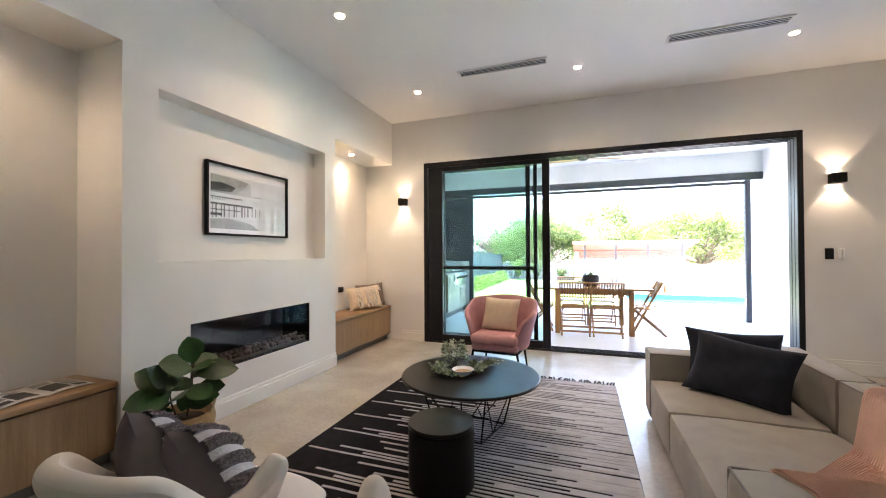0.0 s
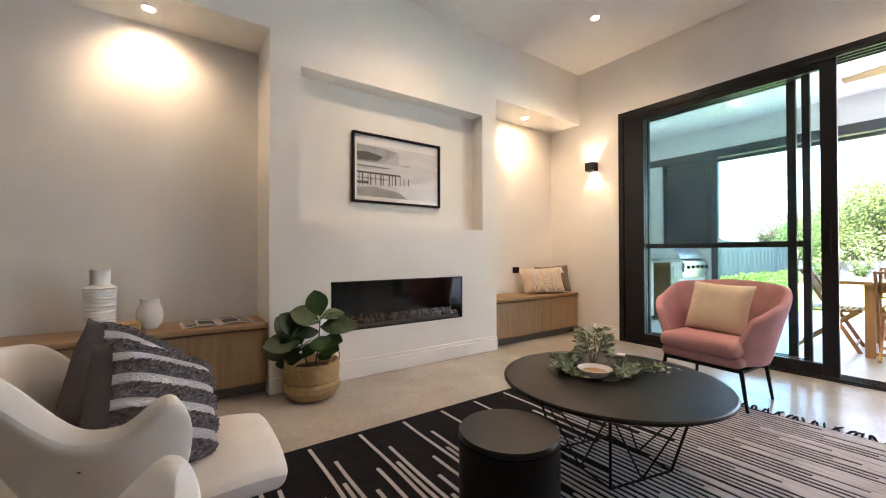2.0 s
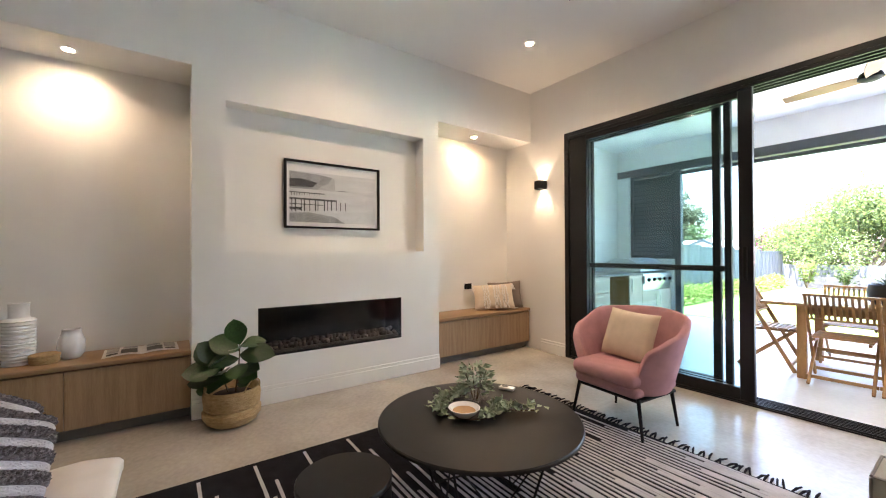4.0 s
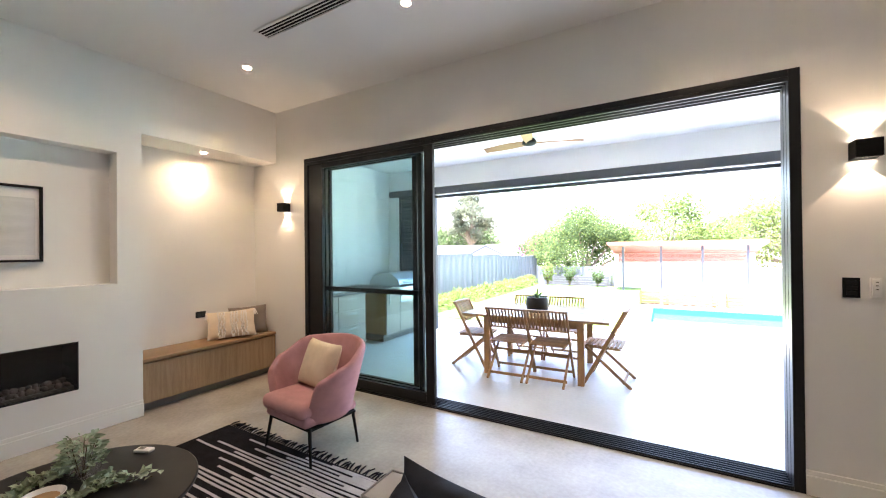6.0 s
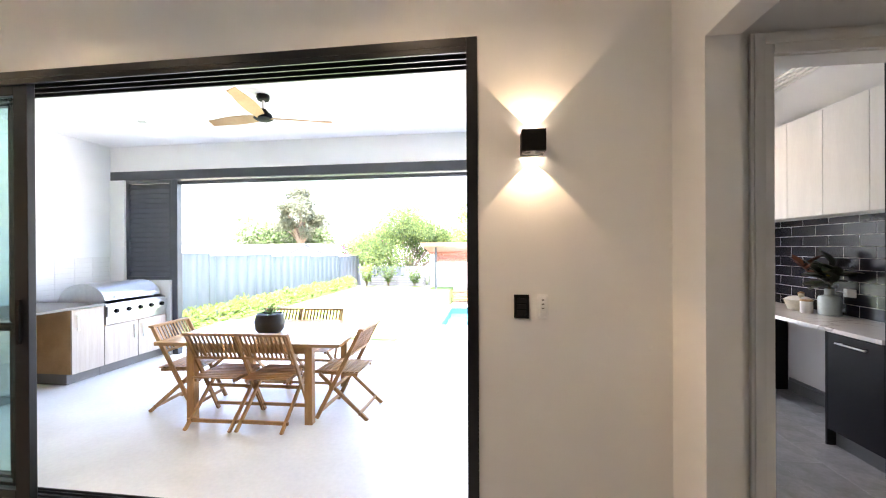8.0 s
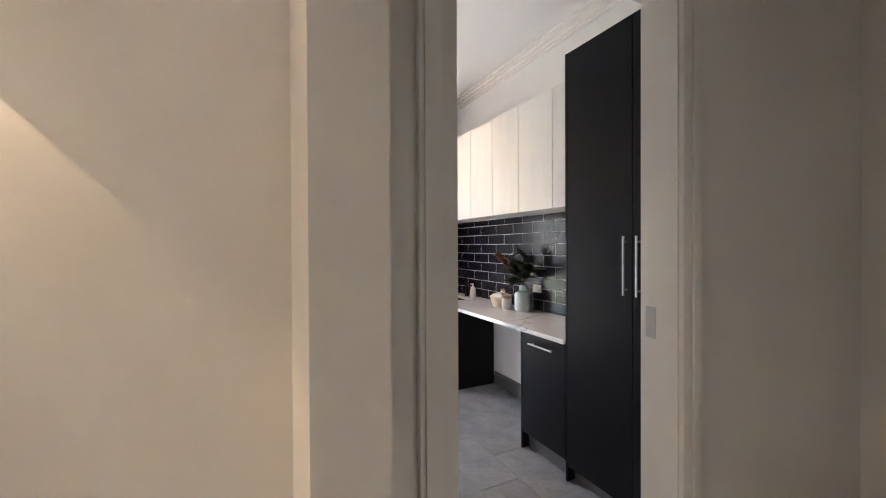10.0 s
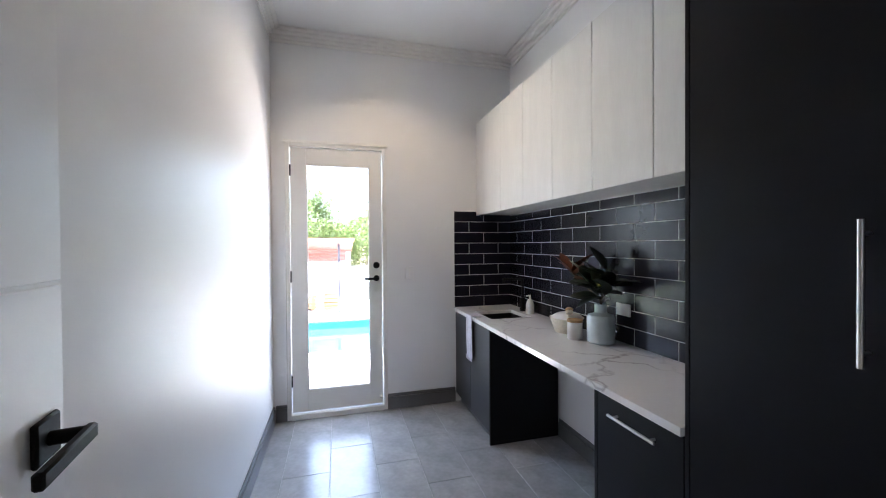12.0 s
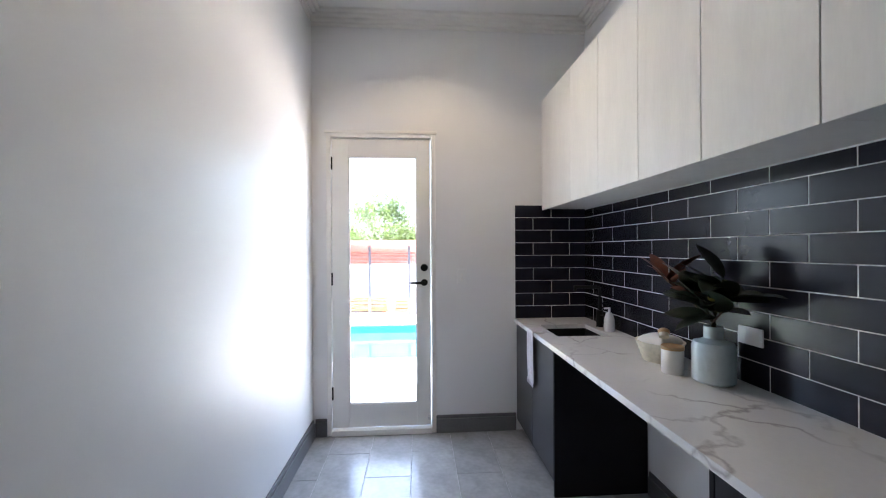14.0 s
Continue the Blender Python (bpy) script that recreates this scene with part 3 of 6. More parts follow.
# ---- fireplace and picture ----
def fireplace():
    top = thing("gas_fireplace", "long black glass-fronted gas fireplace with pebbles", "fireplace")
    bm = box(-2.948, -2.94, FY0, FY1, FZ0, FZ1)
    box(-2.94, -2.602, FY0, FY0 + 0.008, FZ0, FZ1, 0, 1, bm); box(-2.94, -2.602, FY1 - 0.008, FY1, FZ0, FZ1, 0, 1, bm)
    box(-2.94, -2.602, FY0 + 0.008, FY1 - 0.008, FZ0, FZ0 + 0.008, 0, 1, bm); box(-2.94, -2.602, FY0 + 0.008, FY1 - 0.008, FZ1 - 0.008, FZ1, 0, 1, bm)
    part("firebox", bm, BLACK, top)
    part("tray", box(-2.93, -2.63, FY0 + 0.02, FY1 - 0.02, FZ0 + 0.008, FZ0 + 0.035, 0.004, 1), TOE, top)
    g = part("pane", box(-2.616, -2.610, FY0 + 0.008, FY1 - 0.008, FZ0 + 0.008, FZ1 - 0.008), FIRE_GLASS, top, "dark reflective glass front")
    g.visible_shadow = False
    shapes = []
    rnd = random.Random(5)
    for k in range(4):
        bm = bmesh.new()
        bmesh.ops.create_icosphere(bm, subdivisions=2, radius=1)
        for v in bm.verts:
            v.co *= 1 + 0.18 * noise.noise(v.co * 1.3 + Vector((k * 7, 0, 0)))
        me = bpy.data.meshes.new("pebble"); bm.to_mesh(me); bm.free(); me.materials.append(STONE); me.shade_smooth()
        shapes.append(me)
    n = 30
    for row in range(3):
        for i in range(n):
            y = FY0 + 0.045 + (FY1 - FY0 - 0.09) * (i + rnd.uniform(-0.3, 0.3) + 0.5) / n
            r = rnd.uniform(0.017, 0.028)
            z = FZ0 + 0.035 + r * 0.7 + (0.022 if row == 1 else 0)
            m = Matrix.Translation((-2.66 - 0.06 * row + rnd.uniform(-0.012, 0.012), y, z)) @ Euler((rnd.random() * 6, rnd.random() * 6, rnd.random() * 6)).to_matrix().to_4x4() @ Matrix.Diagonal((r * 1.2, r, r * 0.75, 1))
            piece("pebble", shapes[(i + row) % 4], top, m)
fireplace()


def picture():
    y0, y1, z0, z1, x = 2.14, 3.027, 1.423, 2.018, -2.754
    top = thing("framed_picture", "black framed monochrome photograph of cliff, sea and pier", "picture")
    bm = None
    w = 0.018
    for a, b, c, d in ((y0, y1, z0, z0 + w), (y0, y1, z1 - w, z1), (y0, y0 + w, z0 + w, z1 - w), (y1 - w, y1, z0 + w, z1 - w)):
        bm = box(x, x + 0.036, a, b, c, d, 0.002, 1, bm)
    part("frame", bm, BLACK, top)
    part("mount", box(x + 0.002, x + 0.012, y0 + w, y1 - w, z0 + w, z1 - w), PORCELAIN, top, "white card mount")
    pr = part("print", box(x + 0.012, x + 0.014, y0 + 0.045, y1 - 0.040, z0 + 0.055, z1 - 0.095), PRINT_PALE, top, "pale grey sea photograph")
    def flat(pts, dx, material, name):
        bm = bmesh.new()
        bm.faces.new([bm.verts.new((x + 0.014 + dx, a, b)) for a, b in pts])
        return part(name, bm, material, pr)
    ya, yb, za, zb = y0 + 0.045, y1 - 0.040, z0 + 0.055, z1 - 0.095
    Y = lambda u: ya + (yb - ya) * u
    Z = lambda v: za + (zb - za) * v
    flat([(Y(0.0), Z(0.66)), (Y(0.30), Z(0.66)), (Y(0.34), Z(0.74)), (Y(0.42), Z(0.80)), (Y(0.47), Z(0.93)), (Y(0.30), Z(0.97)), (Y(0.0), Z(0.985))], 0.0006, PRINT_MID, "cliff")
    flat([(Y(0.30), Z(0.66)), (Y(0.50), Z(0.66)), (Y(0.495), Z(0.90)), (Y(0.47), Z(0.93)), (Y(0.42), Z(0.80)), (Y(0.34), Z(0.74))], 0.0006, PRINT_CHALK, "chalk_face")
    flat([(Y(0.0), Z(0.69)), (Y(0.24), Z(0.70)), (Y(0.30), Z(0.80)), (Y(0.12), Z(0.86)), (Y(0.0), Z(0.84))], 0.0009, PRINT_DARK, "cliff_shadow")
    flat([(Y(0.50), Z(0.66)), (Y(0.66), Z(0.66)), (Y(0.60), Z(0.69))], 0.0006, PRINT_MID, "headland")
    flat([(Y(0.0), Z(0.0)), (Y(0.62), Z(0.0)), (Y(0.48), Z(0.13)), (Y(0.20), Z(0.20)), (Y(0.0), Z(0.17))], 0.0006, PRINT_MID, "shore")
    bm = box(x + 0.0146, x + 0.0152, Y(0.0), Y(0.38), Z(0.575), Z(0.592))
    box(x + 0.0146, x + 0.0152, Y(0.0), Y(0.13), Z(0.24), Z(0.29), 0, 1, bm)
    box(x + 0.0146, x + 0.0152, Y(0.0), Y(0.52), Z(0.44), Z(0.475), 0, 1, bm)
    box(x + 0.0146, x + 0.0152, Y(0.0), Y(0.36), Z(0.345), Z(0.36), 0, 1, bm)
    for k in range(12):
        box(x + 0.0146, x + 0.0154, Y(0.02 + 0.027 * k), Y(0.02 + 0.027 * k) + 0.005, Z(0.52 + 0.003 * k), Z(0.575), 0, 1, bm)
    for k, u in enumerate((0.02, 0.055, 0.12, 0.15, 0.21, 0.27, 0.30, 0.37, 0.41, 0.45, 0.51)):
        box(x + 0.0146, x + 0.0154, Y(u), Y(u) + (0.011 if k % 2 else 0.007), Z(0.20 + 0.006 * k), Z(0.44), 0, 1, bm)
    for u in (0.56, 0.62):
        box(x + 0.0146, x + 0.0152, Y(u), Y(u) + 0.007, Z(0.26), Z(0.43), 0, 1, bm)
    part("pier", bm, PRINT_DARK, pr)
    g = part("pane", box(x + 0.018, x + 0.021, y0 + w, y1 - w, z0 + w, z1 - w), GLASS, top, "clear picture glass")
    g.visible_shadow = False
picture()


# ---- built-in cabinets ----
def alcove_cabinet(name, y0, y1, seams, label):
    top = thing(name, label, "cabinet")
    z = 0.50
    part("body", box(-3.035, -2.655, y0 + 0.002, y1 - 0.002, 0.10, z - 0.035), OAK_EDGE, top)
    part("toe_kick", box(-3.035, -2.70, y0 + 0.002, y1 - 0.002, 0.001, 0.10), TOE, top, "recessed grey toe kick")
    tp = box(-3.038, -2.622, y0 + 0.002, y1 - 0.002, z - 0.035, z, 0.008, 3)
    part("top_board", tp, OAK, top, "oak top with rounded front edge")
    edges = [y0 + 0.004] + seams + [y1 - 0.004]
    for a, b in zip(edges, edges[1:]):
        part("door_front", box(-2.655, -2.635, a + 0.0015, b - 0.0015, 0.085, z - 0.045, 0.0015, 1), OAK_V, top)
alcove_cabinet("bench_seat", 3.645, YS, [], "oak veneer bench seat built into alcove")
alcove_cabinet("credenza", -2.4, 1.475, [-1.3, -0.25, 0.80], "low oak veneer cabinet built into alcove")


# ---- structure: laundry ----
LX0, LX1, LY1, LC = 3.25, 5.46, 8.56, 3.34
structure("laundry_wall_west", [(3.08, LX0, 5.26, 8.74, 0, 3.46)], WHITE_WALL, "white satin painted laundry wall")
structure("laundry_wall_east", [(LX1, 5.6, 5.015, 8.74, 0, 3.46)], WHITE_WALL, "white painted laundry wall behind cabinets")
EX0, EX1, EZ = 3.360, 4.222, 2.40
structure("laundry_wall_north", [(LX0, EX0, LY1, 8.74, 0, LC), (EX1, LX1, LY1, 8.74, 0, LC), (EX0, EX1, LY1, 8.74, EZ, LC)], WHITE_WALL, "white painted laundry end wall")
structure("laundry_ceiling", [(LX0, LX1, 5.26, 8.74, LC, 3.46), (3.08, 5.6, 4.9, 5.26, 3.321, 3.46)], CEIL, "flat white laundry ceiling", "ceiling")


def cornice():
    bm = None
    for x0, x1, y0, y1 in ((LX0, LX1, LY1 - 0.09, LY1), (LX0, LX0 + 0.09, 5.07, LY1 - 0.09), (LX1 - 0.09, LX1, 5.07, LY1 - 0.09)):
        along_x = (x1 - x0) > (y1 - y0)
        for k, (d, h) in enumerate(((0.09, 0.022), (0.062, 0.048), (0.036, 0.078), (0.018, 0.105))):
            if along_x:
                b = (x0, x1, y1 - d, y1)
            elif x0 == LX0:
                b = (x0, x0 + d, y0, y1)
            else:
                b = (x1 - d, x1, y0, y1)
            z0 = LC - h
            z1 = LC - (0, 0.022, 0.048, 0.078)[k]
            bm = box(*b, z0, z1, 0.004, 2, bm)
    return solid("cornice", bm, TRIM, "white stepped plaster cornice", "cornice", kind="structure")
cornice()
skirting("laundry_skirting", [(LX0, 5.07, LX0, LY1 - 0.02, 1, 0), (LX0 + 0.02, LY1, EX0, LY1, 0, -1), (EX1, LY1, 4.87, LY1, 0, -1), (LX1, 6.46, LX1, 7.68, -1, 0)], 0.14, SKIRT_TILE, "grey tiled skirting")


def end_door():
    top = thing("door_2", "white closed door with full-height glass pane", "door", kind="structure")
    bm = box(EX0, EX0 + 0.035, LY1 - 0.004, 8.70, 0, EZ, 0.003, 1)
    box(EX1 - 0.035, EX1, LY1 - 0.004, 8.70, 0, EZ, 0.003, 1, bm)
    box(EX0 + 0.035, EX1 - 0.035, LY1 - 0.004, 8.70, EZ - 0.035, EZ, 0.003, 1, bm)
    box(EX0 - 0.012, EX1 + 0.012, LY1 - 0.016, LY1 - 0.004, EZ - 0.006, EZ + 0.018, 0.003, 1, bm)
    part("frame", bm, TRIM, top)
    part("threshold", box(EX0 + 0.035, EX1 - 0.035, LY1 - 0.02, 8.70, 0, 0.045, 0.004, 1), TRIM, top)
    a, b, y = EX0 + 0.040, EX1 - 0.040, 8.575
    leaf = part("leaf", box(a, 3.529, y, y + 0.04, 0.055, EZ - 0.04, 0.002, 1, box(4.072, b, y, y + 0.04, 0.055, EZ - 0.04, 0.002, 1, box(3.529, 4.072, y, y + 0.04, 0.055, 0.237, 0.002, 1, box(3.529, 4.072, y, y + 0.04, 2.214, EZ - 0.04, 0.002, 1)))), TRIM, top, "white painted leaf")
    bm = None
    for c in ((3.529, 3.539, 0.237, 2.214), (4.062, 4.072, 0.237, 2.214), (3.539, 4.062, 0.237, 0.247), (3.539, 4.062, 2.204, 2.214)):
        bm = box(c[0], c[1], y + 0.004, y + 0.014, c[2], c[3], 0.002, 1, bm)
    part("glazing_bead", bm, TRIM, leaf)
    g = part("pane", box(3.529, 4.072, y + 0.018, y + 0.024, 0.237, 2.214), GLASS, leaf, "clear glass pane")
    g.visible_shadow = False
    bm = lathe([(0.0, 0), (0.028, 0), (0.026, 0.010), (0, 0.010)], 20)
    rod((0, 0, 0.0), (0, 0, 0.045), 0.009, n=12, bm=bm)
    box(-0.11, 0.012, -0.010, 0.010, 0.038, 0.052, 0.005, 2, bm)
    bm.transform(pose(4.13, y, 1.205, 90, 0, 0))
    part("lever_handle", bm, BLACK, leaf, "black lever handle")
    bm = lathe([(0.0, 0), (0.030, 0), (0.028, 0.016), (0.012, 0.018), (0.0, 0.018)], 20)
    bm.transform(pose(4.13, y, 1.325, 90, 0, 0))
    part("deadlock", bm, BLACK, leaf, "round black deadlock")
    bm = lathe([(0.0, 0), (0.014, 0), (0.012, 0.03), (0, 0.032)], 14)
    bm.transform(pose(4.165, y, 0.12, 90, 0, 0))
    part("door_bolt", bm, STEEL, leaf)
    for z in (0.33, 1.24, 2.16):
        part("hinge", rod((a - 0.002, y - 0.004, z - 0.05), (a - 0.002, y - 0.004, z + 0.05), 0.008, n=10), BLACK, leaf)
end_door()


def laundry_units():
    fx = 4.878
    # tall cupboard
    top = thing("tall_cupboard", "tall charcoal laundry cupboard with two doors", "cupboard")
    part("body", box(fx + 0.02, 5.455, 5.075, 6.005, 0.12, 2.72), CABINET_DARK, top)
    part("toe_kick", box(fx + 0.06, 5.455, 5.075, 6.005, 0.001, 0.12), TOE, top, "recessed grey toe kick")
    part("end_panel", box(fx, 5.455, 6.006, 6.022, 0.001, 2.72, 0.001, 1), CABINET_DARK, top)
    for a, b, hy in ((5.538, 6.004, 5.572), (5.075, 5.535, 5.494)):
        d = part("cupboard_door", box(fx, fx + 0.019, a, b, 0.10, 2.718, 0.0015, 1), CABINET_DARK, top)
        bm = rod((fx - 0.028, hy, 1.24), (fx - 0.028, hy, 1.555), 0.006, n=12)
        for z in (1.27, 1.525):
            rod((fx - 0.028, hy, z), (fx, hy, z), 0.005, n=10, bm=bm)
        part("bar_handle", bm, STEEL, d, "brushed steel bar handle")
    # base cabinet under the bench
    top = thing("base_cabinet", "charcoal base cabinet under stone worktop", "cabinet")
    part("body", box(fx + 0.02, 5.455, 6.025, 6.462, 0.14, 0.872), CABINET_DARK, top)
    part("side_panel", box(fx, 5.45, 6.464, 6.482, 0.001, 0.872, 0.001, 1), CABINET_DARK, top)
    part("toe_kick", box(fx + 0.06, 5.45, 6.025, 6.463, 0.001, 0.14), SKIRT_TILE, top, "grey tiled plinth")
    d = part("cupboard_door", box(fx, fx + 0.019, 6.026, 6.461, 0.13, 0.868, 0.0015, 1), CABINET_DARK, top)
    bm = rod((fx - 0.028, 6.12, 0.805), (fx - 0.028, 6.36, 0.805), 0.006, n=12)
    for y in (6.145, 6.335):
        rod((fx - 0.028, y, 0.805), (fx, y, 0.805), 0.005, n=10, bm=bm)
    part("bar_handle", bm, STEEL, d, "brushed steel bar handle")
    # sink cabinet
    top = thing("sink_cabinet", "dark grey sink cabinet with near-black end panel", "cabinet")
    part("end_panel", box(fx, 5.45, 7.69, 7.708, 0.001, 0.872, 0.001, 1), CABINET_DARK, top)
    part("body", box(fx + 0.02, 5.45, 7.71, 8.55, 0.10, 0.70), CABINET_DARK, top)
    part("toe_kick", box(fx + 0.05, 5.45, 7.71, 8.55, 0.001, 0.10), SKIRT_TILE, top)
    # doors in a lighter grey than the end panel
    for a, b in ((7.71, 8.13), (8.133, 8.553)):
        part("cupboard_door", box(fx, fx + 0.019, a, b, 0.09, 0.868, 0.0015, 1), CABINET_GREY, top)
    # worktop with a cut-out for the sink
    sx0, sx1, sy0, sy1 = 4.98, 5.33, 7.90, 8.28
    top = thing("stone_worktop", "white quartz worktop with grey veins", "worktop")
    bm = box(4.862, LX1 - 0.001, 6.024, sy0, 0.875, 0.905)
    box(4.862, LX1 - 0.001, sy1, LY1 - 0.001, 0.875, 0.905, 0, 1, bm)
    box(4.862, sx0, sy0, sy1, 0.875, 0.905, 0, 1, bm); box(sx1, LX1 - 0.001, sy0, sy1, 0.875, 0.905, 0, 1, bm)
    bmesh.ops.remove_doubles(bm, verts=bm.verts[:], dist=0.0005)
    part("slab", bm, QUARTZ, top)
    sink = thing("laundry_sink", "black undermount laundry sink set in worktop", "sink")
    bm = None
    for c in ((sx0 - 0.012, sx0, sy0 - 0.01, sy1 + 0.01, 0.72, 0.874), (sx1, sx1 + 0.012, sy0 - 0.01, sy1 + 0.01, 0.72, 0.874), (sx0, sx1, sy0 - 0.01, sy0, 0.72, 0.874), (sx0, sx1, sy1, sy1 + 0.01, 0.72, 0.874), (sx0 - 0.012, sx1 + 0.012, sy0 - 0.01, sy1 + 0.01, 0.708, 0.72)):
        bm = box(*c, 0, 1, bm)
    part("bowl", bm, BLACK, sink)
    part("drain", lathe([(0, 0.721), (0.035, 0.721), (0.032, 0.724), (0, 0.724)], 20, at=(5.155, 8.09, 0)), STEEL, sink)
    tap = thing("kitchen_tap", "matt black square-neck mixer tap by the sink", "tap", pose(5.395, 8.18, 0.905))
    bm = lathe([(0.0, 0), (0.026, 0), (0.024, 0.008), (0.0235, 0.12), (0, 0.122)], 20)
    part("base", bm, BLACK, tap)
    bm = rod((0, 0, 0.12), (0, 0, 0.285), 0.011, n=14)
    rod((0.0, 0, 0.285), (-0.19, 0, 0.292), 0.011, n=14, bm=bm)
    rod((-0.182, 0, 0.292), (-0.182, 0, 0.255), 0.011, n=14, bm=bm)
    part("spout", bm, BLACK, tap)
    part("lever", bar((0.0, -0.02, 0.085), (0.0, -0.075, 0.10), 0.012, 0.008), BLACK, tap)
    # upper cabinets
    ux = 5.095
    cuts = [6.026, 6.376, 6.786, 7.18, 7.575, 7.972, 8.555]
    for a, b in zip(cuts, cuts[1:]):
        c = thing("wall_cabinet", "white textured wall cabinet above splashback", "cabinet", group="laundry wall cabinets")
        part("body", box(ux + 0.02, 5.455, a + 0.001, b - 0.001, 1.797, 2.68), CABINET_WHITE, c)
        part("cupboard_door", box(ux, ux + 0.019, a + 0.0018, b - 0.0018, 1.787, 2.68, 0.0015, 1), CABINET_WHITE, c)
laundry_units()
spot(4.155, 7.69, LC - 0.03, 2.4, 132, color=(1.0, 0.74, 0.48))
dl = thing("downlight", "round recessed laundry downlight, lit", "ceiling light", pose(4.155, 7.69, LC), group="recessed downlights")
part("trim_ring", lathe([(0.030, -0.001), (0.046, -0.001), (0.048, -0.006), (0.034, -0.008), (0.030, -0.003)], 28), TRIM, dl)
part("lens", lathe([(0.0, -0.003), (0.030, -0.003)], 24), LAMP_ON, dl)


# ---- structure: patio and garden ----
PX0, PY1, PC = -3.30, 8.34, 3.05
structure("patio_floor", [(PX0 - 0.2, 3.08, 5.26, 9.3, -0.12, 0.0)], PATIO, "pale polished concrete patio floor", "floor")
structure("door_sill", [(SX0, SX1, 5.06, 5.26, -0.12, -0.002)], CONCRETE, "concrete under the sliding door track", "floor")
structure("patio_ceiling", [(PX0 - 0.2, 3.08, 5.26, PY1 + 0.25, PC, 3.4)], PATIO_WHITE, "white lined patio ceiling", "ceiling")
structure("patio_wall_west", [(PX0 - 0.2, PX0, 5.26, PY1, 0, PC)], RENDER, "white rendered patio wall")
structure("patio_bulkhead", [(PX0, 3.08, 8.20, PY1, 2.68, PC)], RENDER, "white rendered patio bulkhead")
structure("patio_nib_wall", [(PX0, -2.31, 8.18, 8.32, 0, 1.08), (PX0, -3.062, 8.18, 8.32, 1.08, 2.55)], RENDER, "low white rendered wall below louvres")


def patio_screen():
    top = thing("patio_beam", "dark grey steel beam with rolled outdoor blind", "beam", kind="structure")
    part("beam", box(PX0, 3.08, 8.19, 8.33, 2.55, 2.68, 0.004, 1), SLAT_DARK, top)
    part("blind_roll", box(-2.21, 2.82, 8.21, 8.29, 2.475, 2.53, 0.012, 2), SLAT_DARK, top)
    part("post", box(-2.30, -2.21, 8.20, 8.29, 0, 2.55, 0.004, 1), SLAT_DARK, top)
    part("post", box(2.82, 2.90, 8.20, 8.29, 0, 2.55, 0.004, 1), SLAT_DARK, top)
    lv = thing("louvre_screen", "dark grey louvred screen above low wall", "louvre", kind="structure")
    part("frame", box(-3.06, -3.015, 8.21, 8.28, 1.082, 2.548, 0.003, 1, box(-2.35, -2.305, 8.21, 8.28, 1.082, 2.548, 0.003, 1, box(-3.015, -2.35, 8.21, 8.28, 1.082, 1.13, 0.003, 1, box(-3.015, -2.35, 8.21, 8.28, 2.50, 2.548, 0.003, 1)))), SLAT_DARK, lv)
    me = None
    for i in range(19):
        z = 1.17 + i * 0.0715
        if me is None:
            bm = box(-3.015, -2.35, -0.042, 0.042, -0.006, 0.006, 0.002, 1)
            o = part("louvre_blade", bm, SLAT_DARK, lv)
            o.matrix_basis = pose(0, 8.245, z, 66, 0, 0)
            me = o.data
        else:
            piece("louvre_blade", me, lv, pose(0, 8.245, z, 66, 0, 0))
patio_screen()
for x in (-1.80, 0.01, 1.81):
    downlight(x, 7.24, PC, on=False)


